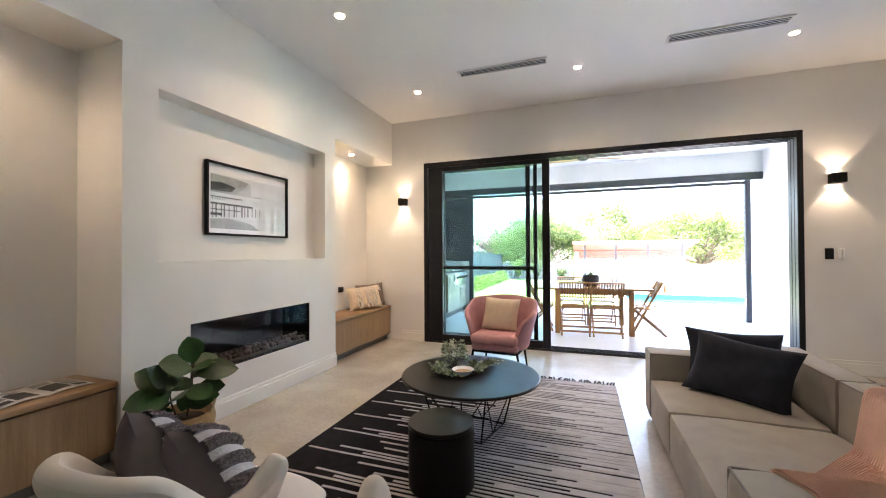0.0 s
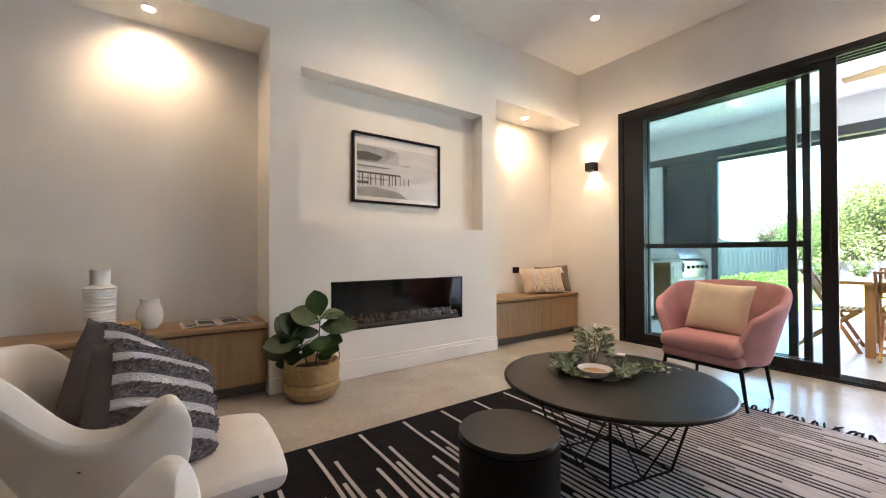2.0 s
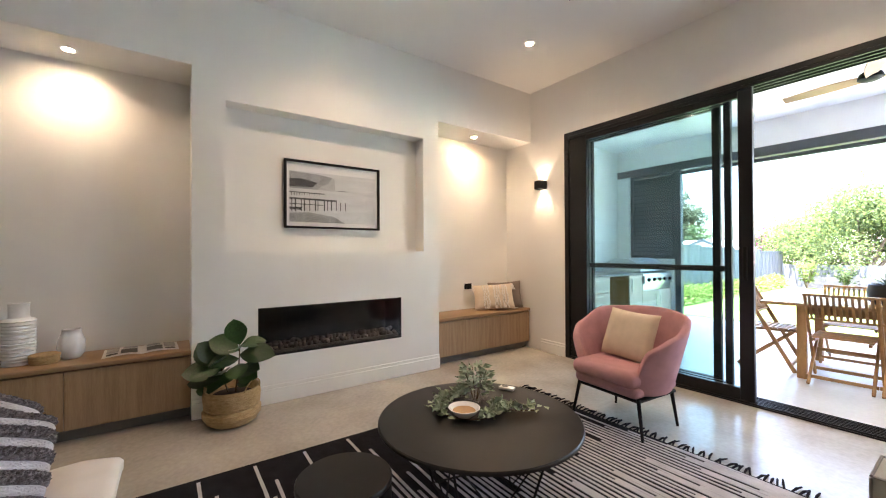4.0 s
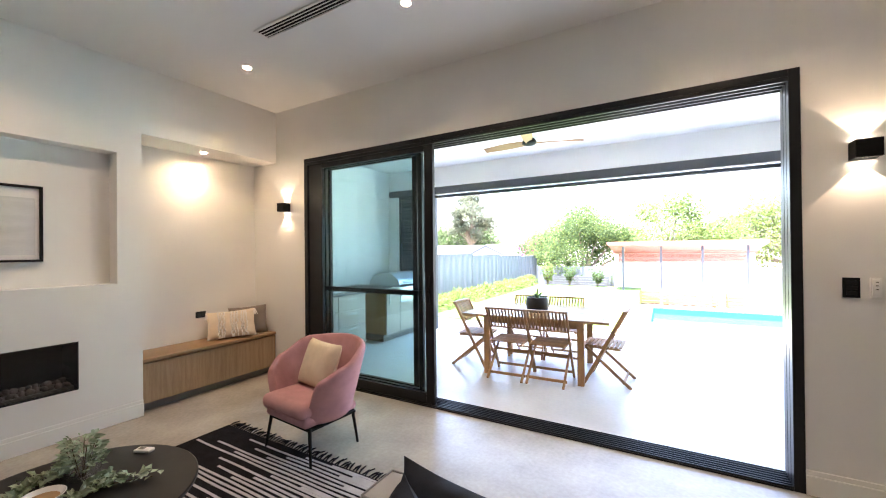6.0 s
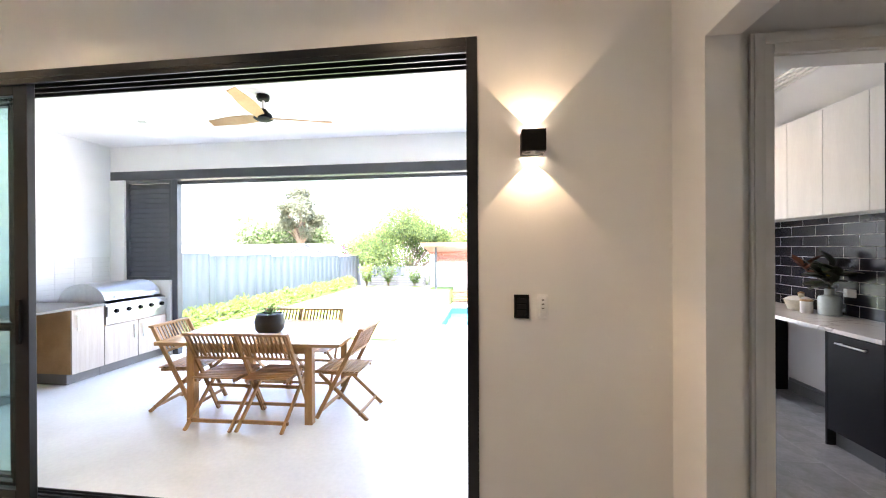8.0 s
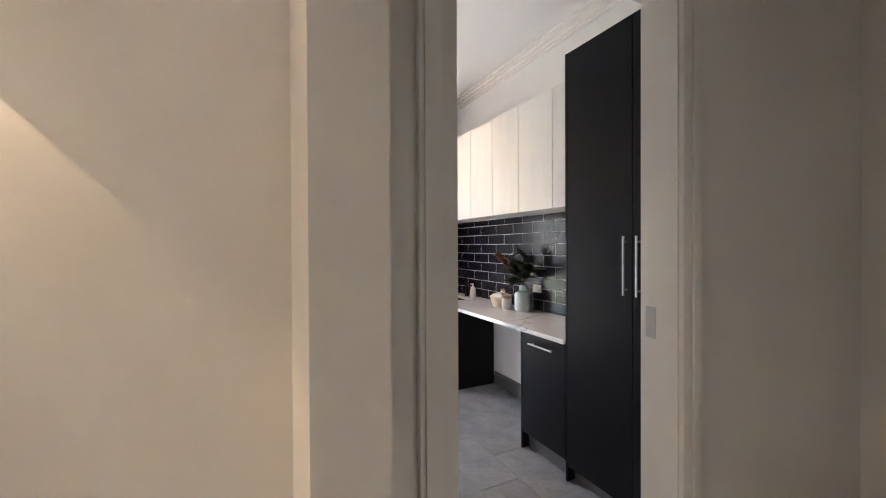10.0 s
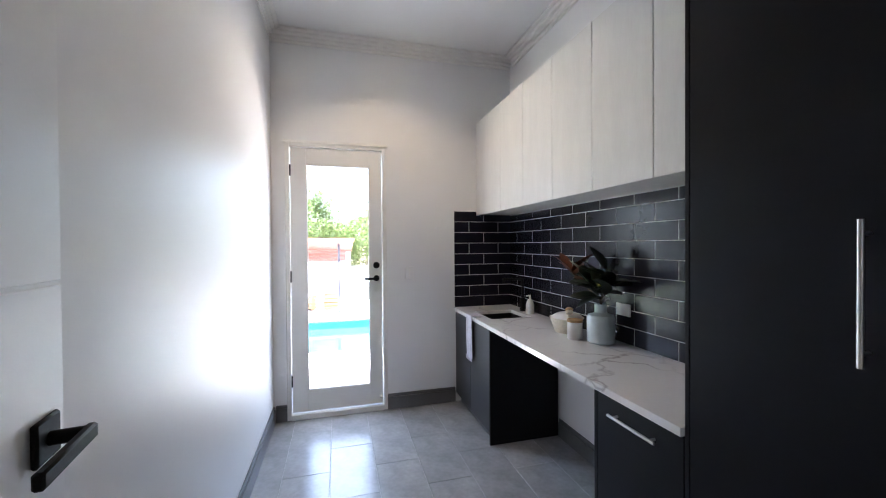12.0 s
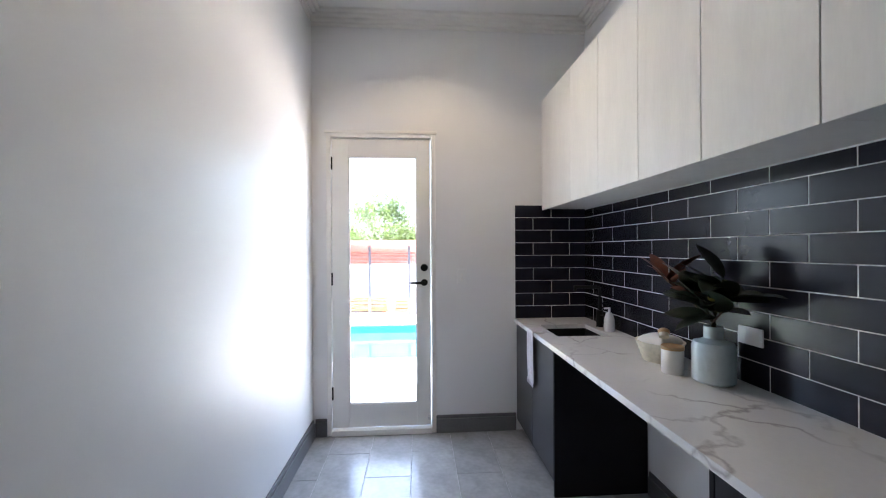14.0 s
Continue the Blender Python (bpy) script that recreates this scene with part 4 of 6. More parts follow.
# ---- living room furniture ----
def rug():
    x0, x1, y0, y1 = -1.69, 0.335, 0.93, 3.90
    top = thing("striped_rug", "black and ivory striped flatweave rug with dark fringe", "rug", pose(0, 0, 0.001))
    part("base", box(x0, x1, y0, y1, 0, 0.009, 0.003, 1), RUG_DARK, top, "black woven field")
    # ivory weft lines: each starts somewhere across the rug and runs to the far edge; bars fill the ivory side
    rnd = random.Random(11)
    pitch = 0.0335
    rows = int((y1 - y0) / pitch)
    verts, faces = [], []
    def strip(xa, xb, ya, yb):
        n = max(1, int((xb - xa) / 0.12))
        base = len(verts)
        ph = rnd.random() * 9
        for i in range(n + 1):
            x = xa + (xb - xa) * i / n
            w = 0.0022 * math.sin(x * 9 + ph)
            for y, z in ((ya + w, 0.0088), (ya + w, 0.0112), (yb + w, 0.0112), (yb + w, 0.0088)):
                verts.append((x, y, z))
        for i in range(n):
            a = base + 4 * i
            for j in range(3):
                faces.append((a + j, a + j + 1, a + j + 5, a + j + 4))
        faces.append((base, base + 3, base + 2, base + 1)); e = base + 4 * n
        faces.append((e, e + 1, e + 2, e + 3))
    starts = (0.02, 0.22, 0.13, 0.36, 0.27, 0.44, 0.20, 0.50)
    ends = (0.98, 0.84, 0.92, 0.76, 0.84, 0.66, 0.74, 0.60)
    W = x1 - x0
    for r in range(rows):
        k = r % 8
        y = y0 + 0.004 + r * pitch
        a = starts[k] + rnd.uniform(-0.03, 0.03) * (k > 0)
        b = ends[k] + rnd.uniform(-0.03, 0.03) * (k > 0)
        strip(x0 + W * max(0.012, a), x1 - 0.004, y, y + 0.0165)
        if b < 0.96:
            strip(x0 + W * b, x1 - 0.004, y + 0.0168, y + pitch - 0.0003)
    me = bpy.data.meshes.new("ivory_stripes")
    me.from_pydata(verts, [], faces); me.materials.append(RUG_LIGHT)
    o = new("ivory_stripes", me); o.parent = top; tagged(o, "ivory weft stripes", kind="stuff")
    bm = None
    n = 72
    for i in range(n):
        x = x0 + 0.02 + (W - 0.04) * i / (n - 1)
        dx = rnd.uniform(-0.03, 0.03)
        bm = rod((x, y1 - 0.004, 0.006), (x + dx * 0.5, y1 + 0.035, 0.012), 0.0045, 0.0065, 6, bm)
        rod((x + dx * 0.5, y1 + 0.035, 0.012), (x + dx, y1 + rnd.uniform(0.06, 0.095), 0.006), 0.0065, 0.004, 6, bm)
    o = part("fringe", bm, RUG_DARK, top, "knotted dark fringe"); tagged(o, kind="stuff")
rug()


def coffee_table():
    top = thing("coffee_table", "round black coffee table on black wire base", "table", pose(-0.72, 2.60, 0.0125))
    part("tabletop", lathe([(0, 0.37), (0.478, 0.37), (0.49, 0.376), (0.49, 0.387), (0.484, 0.392), (0, 0.392)], 72), BLACK_TOP, top)
    n = 4
    for i in range(n):
        a = 2 * math.pi * (i + 0.35) / n
        b = a + 2 * math.pi / n
        P = lambda r, t, z: (r * math.cos(t), r * math.sin(t), z)
        bm = rod(P(0.36, a, 0.37), P(0.25, a, 0.006), 0.006, n=8)
        part("leg", bm, BLACK, top)
        bm = rod(P(0.25, a, 0.006), P(0.25, b, 0.006), 0.005, n=8)
        rod(P(0.36, a, 0.366), P(0.36, b, 0.366), 0.005, n=8, bm=bm)
        mid = P(0.25, (a + b) / 2, 0.006)
        mid = ((P(0.25, a, 0)[0] + P(0.25, b, 0)[0]) / 2, (P(0.25, a, 0)[1] + P(0.25, b, 0)[1]) / 2, 0.006)
        rod(P(0.36, a, 0.36), mid, 0.004, n=8, bm=bm); rod(P(0.36, b, 0.36), mid, 0.004, n=8, bm=bm)
        part("wire_brace", bm, BLACK, top)
coffee_table()
stool = thing("side_stool", "matt black drum side table on the rug", "side table", pose(-0.69, 1.905, 0.0125))
part("drum", lathe([(0, 0), (0.168, 0), (0.177, 0.008), (0.179, 0.02), (0.179, 0.318), (0, 0.318)], 56), BLACK, stool)
part("top", lathe([(0, 0.319), (0.172, 0.319), (0.180, 0.324), (0.180, 0.338), (0.176, 0.344), (0, 0.345)], 56), BLACK_TOP, stool, "smooth black round top")


def leaf_sheet(length, width, bend=0.3, fold=0.25, n=6, shape=0.8):
    """A leaf along +x with a midrib fold and a droop."""
    bm = bmesh.new()
    rows = []
    for i in range(n + 1):
        t = i / n
        w = width / 2 * math.sin(math.pi * min(1, max(0.001, t ** shape))) ** 0.75
        x, z = length * t, -bend * length * t * t
        rows.append([bm.verts.new((x, s * w, z + abs(s) * w * fold)) for s in (-1, -0.5, 0, 0.5, 1)])
    for a, b in zip(rows, rows[1:]):
        for j in range(4):
            bm.faces.new((a[j], b[j], b[j + 1], a[j + 1]))
    return bm


def leaf_mesh(name, material, *args, **kw):
    bm = leaf_sheet(*args, **kw)
    me = bpy.data.meshes.new(name)
    bm.to_mesh(me); bm.free(); me.materials.append(material); me.shade_smooth()
    return me


def foliage_cloud(name, points, size, material, parent=None, seed=3, label="", droop=0.3):
    """Many small leaves round the given points, in one mesh."""
    rnd = random.Random(seed)
    verts, faces = [], []
    for p, d in points:
        d = d.normalized() if d.length > 0 else Vector((0, 0, 1))
        q = d.to_track_quat("X", "Z").to_matrix()
        roll = Matrix.Rotation(rnd.uniform(-1.2, 1.2), 3, "X")
        s = size * rnd.uniform(0.6, 1.25)
        base = len(verts)
        for a, b, c in ((0, 0, 0), (0.45, 0.33, 0.06), (1.0, 0, -droop * 0.4), (0.45, -0.33, 0.06)):
            verts.append(Vector(p) + q @ roll @ Vector((a * s, b * s, c * s)))
        faces.append((base, base + 1, base + 2, base + 3))
    me = bpy.data.meshes.new(name)
    me.from_pydata([tuple(v) for v in verts], [], faces); me.materials.append(material)
    o = new(name, me)
    if parent:
        o.parent = parent
    return tagged(o, label, kind="stuff")


def table_arrangement():
    z = 0.4045
    bowl = thing("white_bowl", "small white footed bowl on coffee table", "bowl", pose(-0.755, 2.535, z))
    part("bowl", lathe([(0, 0.006), (0.035, 0.0), (0.04, 0.006), (0.06, 0.02), (0.078, 0.045), (0.075, 0.046), (0.055, 0.026), (0, 0.016)], 32), PORCELAIN, bowl)
    part("wax", lathe([(0, 0.03), (0.056, 0.030), (0.0, 0.032)], 24), PALE_WOOD, bowl, "amber wax in the bowl")
    jar = thing("glass_vase", "round clear glass vase on coffee table", "vase", pose(-0.87, 2.70, z))
    o = part("vase", lathe([(0, 0.0), (0.045, 0.0), (0.075, 0.03), (0.08, 0.07), (0.065, 0.115), (0.058, 0.14), (0.055, 0.14), (0.061, 0.113), (0.075, 0.07), (0.07, 0.033), (0.04, 0.006), (0, 0.005)], 32), GLASS, jar)
    o.visible_shadow = False
    rnd = random.Random(8)
    pts = []
    for k in range(260):
        a, h = rnd.uniform(0, 6.28), rnd.random()
        r = 0.085 * math.sqrt(rnd.random()) * (1.1 - 0.35 * h)
        pts.append(((r * math.cos(a), r * math.sin(a), 0.06 + 0.13 * h), Vector((math.cos(a), math.sin(a), rnd.uniform(-0.2, 0.9)))))
    b = thing("eucalyptus_bunch", "grey-green eucalyptus sprigs in the glass vase", "plant", pose(-0.87, 2.70, z))
    foliage_cloud("leaves", pts, 0.034, EUCALYPT, b, 4)
    bm = None
    for k in range(7):
        a = k * 0.9
        bm = rod((0.01 * math.cos(a), 0.01 * math.sin(a), 0.01), (0.06 * math.cos(a), 0.06 * math.sin(a), 0.17), 0.0018, n=5, bm=bm)
    part("stems", bm, STEM, b)
    g = thing("eucalyptus_garland", "loose eucalyptus garland lying on coffee table", "plant", pose(-0.82, 2.62, z))
    pts = []
    for k in range(420):
        t = rnd.random()
        a = radians(150) + t * radians(270)
        r = 0.155 + rnd.gauss(0, 0.022)
        pts.append(((r * math.cos(a), r * math.sin(a), 0.006 + rnd.random() * 0.035), Vector((rnd.uniform(-1, 1), rnd.uniform(-1, 1), rnd.uniform(0, 0.7)))))
    for k in range(60):
        t = rnd.random()
        pts.append(((0.10 + 0.14 * t + rnd.gauss(0, 0.01), 0.08 + 0.17 * t + rnd.gauss(0, 0.014), 0.008 + rnd.random() * 0.025), Vector((rnd.uniform(-0.3, 1), rnd.uniform(-1, 1), rnd.uniform(0, 0.6)))))
    pts = [q for q in pts if math.hypot(q[0][0] - 0.065, q[0][1] + 0.085) > 0.10]
    foliage_cloud("leaves", pts, 0.04, EUCALYPT, g, 6)
    bm = None
    for k in range(14):
        a0 = radians(150) + k / 14 * radians(270); a1 = a0 + radians(270) / 14
        bm = rod((0.155 * math.cos(a0), 0.155 * math.sin(a0), 0.006), (0.155 * math.cos(a1), 0.155 * math.sin(a1), 0.006), 0.0025, n=5, bm=bm)
    rod((0.10, 0.08, 0.006), (0.24, 0.25, 0.006), 0.002, n=5, bm=bm)
    part("stems", bm, STEM, g)
    r = thing("remote_control", "small white remote control on coffee table", "remote control", pose(-0.90, 2.965, z, 0, 0, 25))
    part("body", box(-0.045, 0.045, -0.022, 0.022, 0.0, 0.017, 0.006, 2), PLASTIC, r)
    part("button_pad", box(-0.03, 0.005, -0.012, 0.012, 0.017, 0.0185, 0.001, 1), TOE, r)
table_arrangement()


def smooth_curve(keys, t):
    for (a, va), (b, vb) in zip(keys, keys[1:]):
        if t <= b:
            u = (t - a) / (b - a)
            return va + (vb - va) * (3 * u * u - 2 * u ** 3)
    return keys[-1][1]


def shell(radius_x, radius_y, z0, rim, spread, thick, flare=1.25, nu=36, nv=7, round_ends=0.18, bend=1.6, low=0.78):
    """A wrap-round chair shell open to -y. rim: height against the angle from the back, as a share of spread."""
    def fn(u, v):
        s = 2 * u - 1
        a = s * spread
        top = smooth_curve(rim, abs(s))
        end = min(1, (1 - abs(s)) / round_ends)
        top = z0 + (top - z0) * math.sqrt(max(0.0, 1 - (1 - end) ** 2)) if end < 1 else top
        k = (low + (flare - low) * (v * (top - z0) / 0.42) ** (1 / bend)) 
        return Vector((radius_x * k * math.sin(a), radius_y * k * math.cos(a), z0 + (top - z0) * v))
    bm = surface(fn, nu, nv)
    bmesh.ops.recalc_face_normals(bm, faces=bm.faces)
    bmesh.ops.solidify(bm, geom=bm.faces[:], thickness=thick)
    return bm


def soften(ob, levels=1):
    m = ob.modifiers.new("soften", "SUBSURF")
    m.levels = m.render_levels = levels
    return ob


def pink_chair():
    top = thing("tub_chair", "dusty pink wool tub armchair on black legs", "armchair", pose(-0.785, 4.02, 0, 0, 0, -5))
    soften(part("shell", shell(0.322, 0.29, 0.262, [(0, 0.785), (0.38, 0.765), (0.68, 0.655), (0.88, 0.58), (1, 0.50)], radians(140), 0.055, 1.26, round_ends=0.12, bend=1.0, low=0.92), PINK, top, "curved upholstered back and arms"), 2)
    part("seat_base", box(-0.245, 0.245, -0.245, 0.22, 0.262, 0.335, 0.030, 4), PINK, top)
    cush = box(-0.245, 0.245, -0.285, 0.20, 0.325, 0.435, 0.050, 5)
    part("seat_cushion", cush, PINK, top, "plump pink seat cushion")
    for x, y, fx, fy in ((-0.23, -0.20, -0.275, -0.225), (0.23, -0.20, 0.275, -0.225), (-0.21, 0.20, -0.24, 0.225), (0.21, 0.20, 0.24, 0.225)):
        part("leg", rod((x, y, 0.26), (fx, fy, 0.001), 0.013, 0.009, 12), BLACK, top, "slim black metal leg")
    part("under_frame", box(-0.24, 0.24, -0.21, 0.21, 0.235, 0.255, 0.004, 1), BLACK, top)
    c = solid("scatter_cushion", pillow(0.40, 0.36, 0.13, seed=3), CREAM, "cream linen cushion on pink armchair", "cushion", pose(-0.79, 4.09, 0.600, -20, 2, -8))
pink_chair()


def white_chair(x, label):
    top = thing("lounge_chair", label, "armchair", pose(x, 0.83, 0, 0, 0, 180), group="white lounge chairs")
    rim = [(0, 0.735), (0.30, 0.715), (0.58, 0.555), (0.68, 0.55), (0.86, 0.63), (1, 0.625)]
    soften(part("shell", shell(0.285, 0.31, 0.31, rim, radians(124), 0.070, 1.22, round_ends=0.17, bend=1.3, low=0.6), BOUCLE, top, "curved white wool back with winged arms"), 2)
    def seat(u, v):
        s, t = 2 * u - 1, v
        w = 0.24 + 0.045 * t
        y = 0.22 - 0.60 * t
        z = 0.375 + 0.03 * (t - 0.5) - 0.06 * max(0, t - 0.8) ** 1 * 2 - 0.05 * abs(s) ** 3 * (0.4 + 0.6 * t) + 0.02 * t
        return Vector((s * w * (1 - 0.12 * max(0, t - 0.75) * 4 * abs(s)), y, z))
    bm = surface(seat, 14, 14)
    bmesh.ops.recalc_face_normals(bm, faces=bm.faces)
    bmesh.ops.solidify(bm, geom=bm.faces[:], thickness=0.085)
    soften(part("seat", bm, BOUCLE, top, "padded white seat"))
    for sx in (-1, 1):
        part("front_leg", rod((sx * 0.21, -0.22, 0.345), (sx * 0.245, -0.27, 0.001), 0.021, 0.014, 14), OAK_LEG, top, "tapered oak leg")
        part("rear_leg", rod((sx * 0.415, 0.20, 0.44), (sx * 0.40, 0.30, 0.001), 0.021, 0.015, 14), OAK_LEG, top, "tapered oak leg")
        part("side_rail", bar((sx * 0.30, -0.25, 0.17), (sx * 0.425, 0.26, 0.49), 0.028, 0.055, bevel=0.006), OAK_LEG, top)
    part("cross_rail", bar((-0.21, -0.22, 0.27), (0.21, -0.22, 0.27), 0.024, 0.036, bevel=0.005), OAK_LEG, top)
white_chair(-1.145, "white wool lounge chair with oak legs holding cushions")
white_chair(-0.275, "white wool lounge chair with oak legs")


def striped_cushion():
    w, h, t = 0.36, 0.35, 0.17
    def tufted(name, label, m, seed):
        top = thing(name, label, "cushion", m, group="tufted cushions")
        part("cover", pillow(w, h, t, seed=seed), GREY_CUSHION, top, "plain mauve-grey cover")
        def strip(v0, v1, material, lift, nm, lab):
            def fn(u, v):
                a = (2 * u - 1) * 0.90
                b = v0 + (v1 - v0) * v
                edge = max(0, (1 - a ** 4) * (1 - b ** 4))
                pull = 1 - 0.06 * max(abs(a), abs(b)) ** 3 * 0.6
                rough = lift * (0.55 + 0.6 * noise.noise(Vector((a * 30, b * 30, seed))) + 0.4 * noise.noise(Vector((a * 75, b * 75, seed))))
                return Vector((a * w / 2 * pull, t / 2 * edge ** 0.55 * 1.05 + rough * min(1, 6 * min(v, 1 - v) + 0.15) * min(1, 8 * (1 - abs(a)) + 0.3), b * h / 2 * pull))
            return part(nm, surface(fn, 96, 14), material, top, lab)
        k = -0.95
        for i in range(9):
            tuft = i % 2 == 0
            b = min(0.95, k + (0.245 if tuft else 0.165))
            if b - k > 0.03:
                strip(k, b, FUR if tuft else LILAC, 0.024 if tuft else 0.005, "tufted_stripe" if tuft else "woven_stripe", "shaggy grey tufts" if tuft else "flat pale weave")
            k = b + 0.003
    tufted("tufted_cushion", "grey cushion with shaggy tufted stripes", pose(-1.10, 0.87, 0.535, 36, -26, -58), 9)
    tufted("tufted_cushion", "grey cushion with tufted stripes leaning behind another", pose(-1.25, 0.80, 0.565, 26, -34, -50), 12)
striped_cushion()


def padded(x0, x1, y0, y1, z0, z1, r, seed, sag=0.008):
    """An upholstered block with soft edges and slightly uneven faces."""
    bm = box(x0, x1, y0, y1, z0, z1)
    bmesh.ops.subdivide_edges(bm, edges=bm.edges[:], cuts=9, use_grid_fill=True)
    c = Vector(((x0 + x1) / 2, (y0 + y1) / 2, (z0 + z1) / 2))
    half = Vector((x1 - x0, y1 - y0, z1 - z0)) / 2
    for v in bm.verts:
        d = v.co - c
        core = Vector([max(-half[i] + r, min(half[i] - r, d[i])) for i in range(3)])
        out = d - core
        if out.length > 1e-6:
            d = core + out.normalized() * r
        n = out.normalized() if out.length > 1e-6 else Vector((0, 0, 1))
        v.co = c + d + n * sag * noise.noise(v.co * 4.5 + Vector((seed, 0, 0)))
    return bm


def sofa():
    top = thing("sofa", "low grey-beige linen sofa with piped edges", "sofa")
    x0, x1, y0, y1, za, zs, zb, ym = 0.505, 1.47, 1.32, 3.33, 0.525, 0.345, 0.60, 2.48
    for a, b, k in ((y1 - 0.22, y1, 1), (y0, y0 + 0.22, 5)):
        arm = part("arm", padded(x0, x1 - 0.195, a, b, 0.035, za, 0.028, k, 0.004), SOFA, top, "low square arm")
        for y in (a + 0.010, b - 0.010):
            part("piping", rod((x0 + 0.012, y, za - 0.008), (x1 - 0.20, y, za - 0.008), 0.0045, n=8), PIPING, arm, "darker piped seam")
            part("piping", rod((x0 + 0.007, y, 0.06), (x0 + 0.007, y, za - 0.015), 0.0045, n=8), PIPING, arm)
        part("piping", rod((x0 + 0.008, a + 0.012, za - 0.008), (x0 + 0.008, b - 0.012, za - 0.008), 0.0045, n=8), PIPING, arm)
    part("base", box(x0 + 0.015, x1 - 0.02, y0 + 0.225, y1 - 0.225, 0.035, 0.165, 0.012, 2), SOFA, top)
    for a, b, k in ((y0 + 0.223, ym - 0.003, 2), (ym + 0.003, y1 - 0.223, 3)):
        bm = padded(x0 - 0.004, x1 - 0.20, a, b, 0.06, zs, 0.035, k, 0.007)
        for v in bm.verts:
            if v.co.z > zs - 0.05:
                u, w = (v.co.x - x0) / (x1 - 0.2 - x0), (v.co.y - a) / (b - a)
                v.co.z += 0.026 * math.sin(math.pi * max(0, min(1, u))) * math.sin(math.pi * max(0, min(1, w)))
        part("seat_cushion", bm, SOFA, top, "deep loose seat cushion")
    for a, b, k in ((y0, ym + 0.04, 6), (ym + 0.046, y1, 7)):
        back = part("backrest", padded(x1 - 0.19, x1, a, b, 0.035, zb, 0.035, k, 0.007), SOFA, top, "low padded backrest")
        part("piping", rod((x1 - 0.178, a + 0.02, zb - 0.010), (x1 - 0.178, b - 0.02, zb - 0.010), 0.0045, n=8), PIPING, back, "darker piped seam")
        part("piping", rod((x1 - 0.012, a + 0.02, zb - 0.010), (x1 - 0.012, b - 0.02, zb - 0.010), 0.0045, n=8), PIPING, back)
    for x, y in ((x0 + 0.08, y0 + 0.08), (x0 + 0.08, y1 - 0.08), (x1 - 0.08, y0 + 0.08), (x1 - 0.08, y1 - 0.08)):
        part("foot", rod((x, y, 0.001), (x, y, 0.04), 0.02, n=12), BLACK, top)
    solid("dark_cushion", pillow(0.56, 0.40, 0.15, 0.11, seed=21), NAVY, "charcoal velvet cushion propped against sofa arm", "cushion", pose(1.00, 3.03, 0.535, -17, 2, -4), group="charcoal cushions")
    solid("dark_cushion", pillow(0.56, 0.41, 0.16, 0.11, seed=24), NAVY, "charcoal velvet cushion leaning on its neighbour", "cushion", pose(0.96, 2.80, 0.525, -27, 6, -33), group="charcoal cushions")
    # knitted throw over the near arm, the seat and up the backrest
    top = thing("knitted_throw", "apricot rib-knit throw draped over sofa", "throw")
    def drape(u, v):
        y = y0 - 0.03 + (0.29 + 0.78 * min(1.0, 1.15 * u)) * v
        x = 0.665 + 0.82 * u + 0.03 * math.sin(v * 5)
        over = max(0.0, min(1.0, (y - y0 - 0.20) / 0.09))
        z = za + 0.014 + (zs + 0.040 - za - 0.014) * (3 * over ** 2 - 2 * over ** 3)
        up = max(0.0, min(1.0, (x - (x1 - 0.32)) / 0.13))
        z = max(z, zs + 0.03 + (zb + 0.018 - zs - 0.03) * (3 * up ** 2 - 2 * up ** 3))
        z += 0.012 * max(0, noise.noise(Vector((x * 6, y * 6, 3)))) + 0.0026 * math.sin(v * 420)
        return Vector((x, y, z))
    part("blanket", surface(drape, 44, 270, 0.010), THROW, top)
sofa()


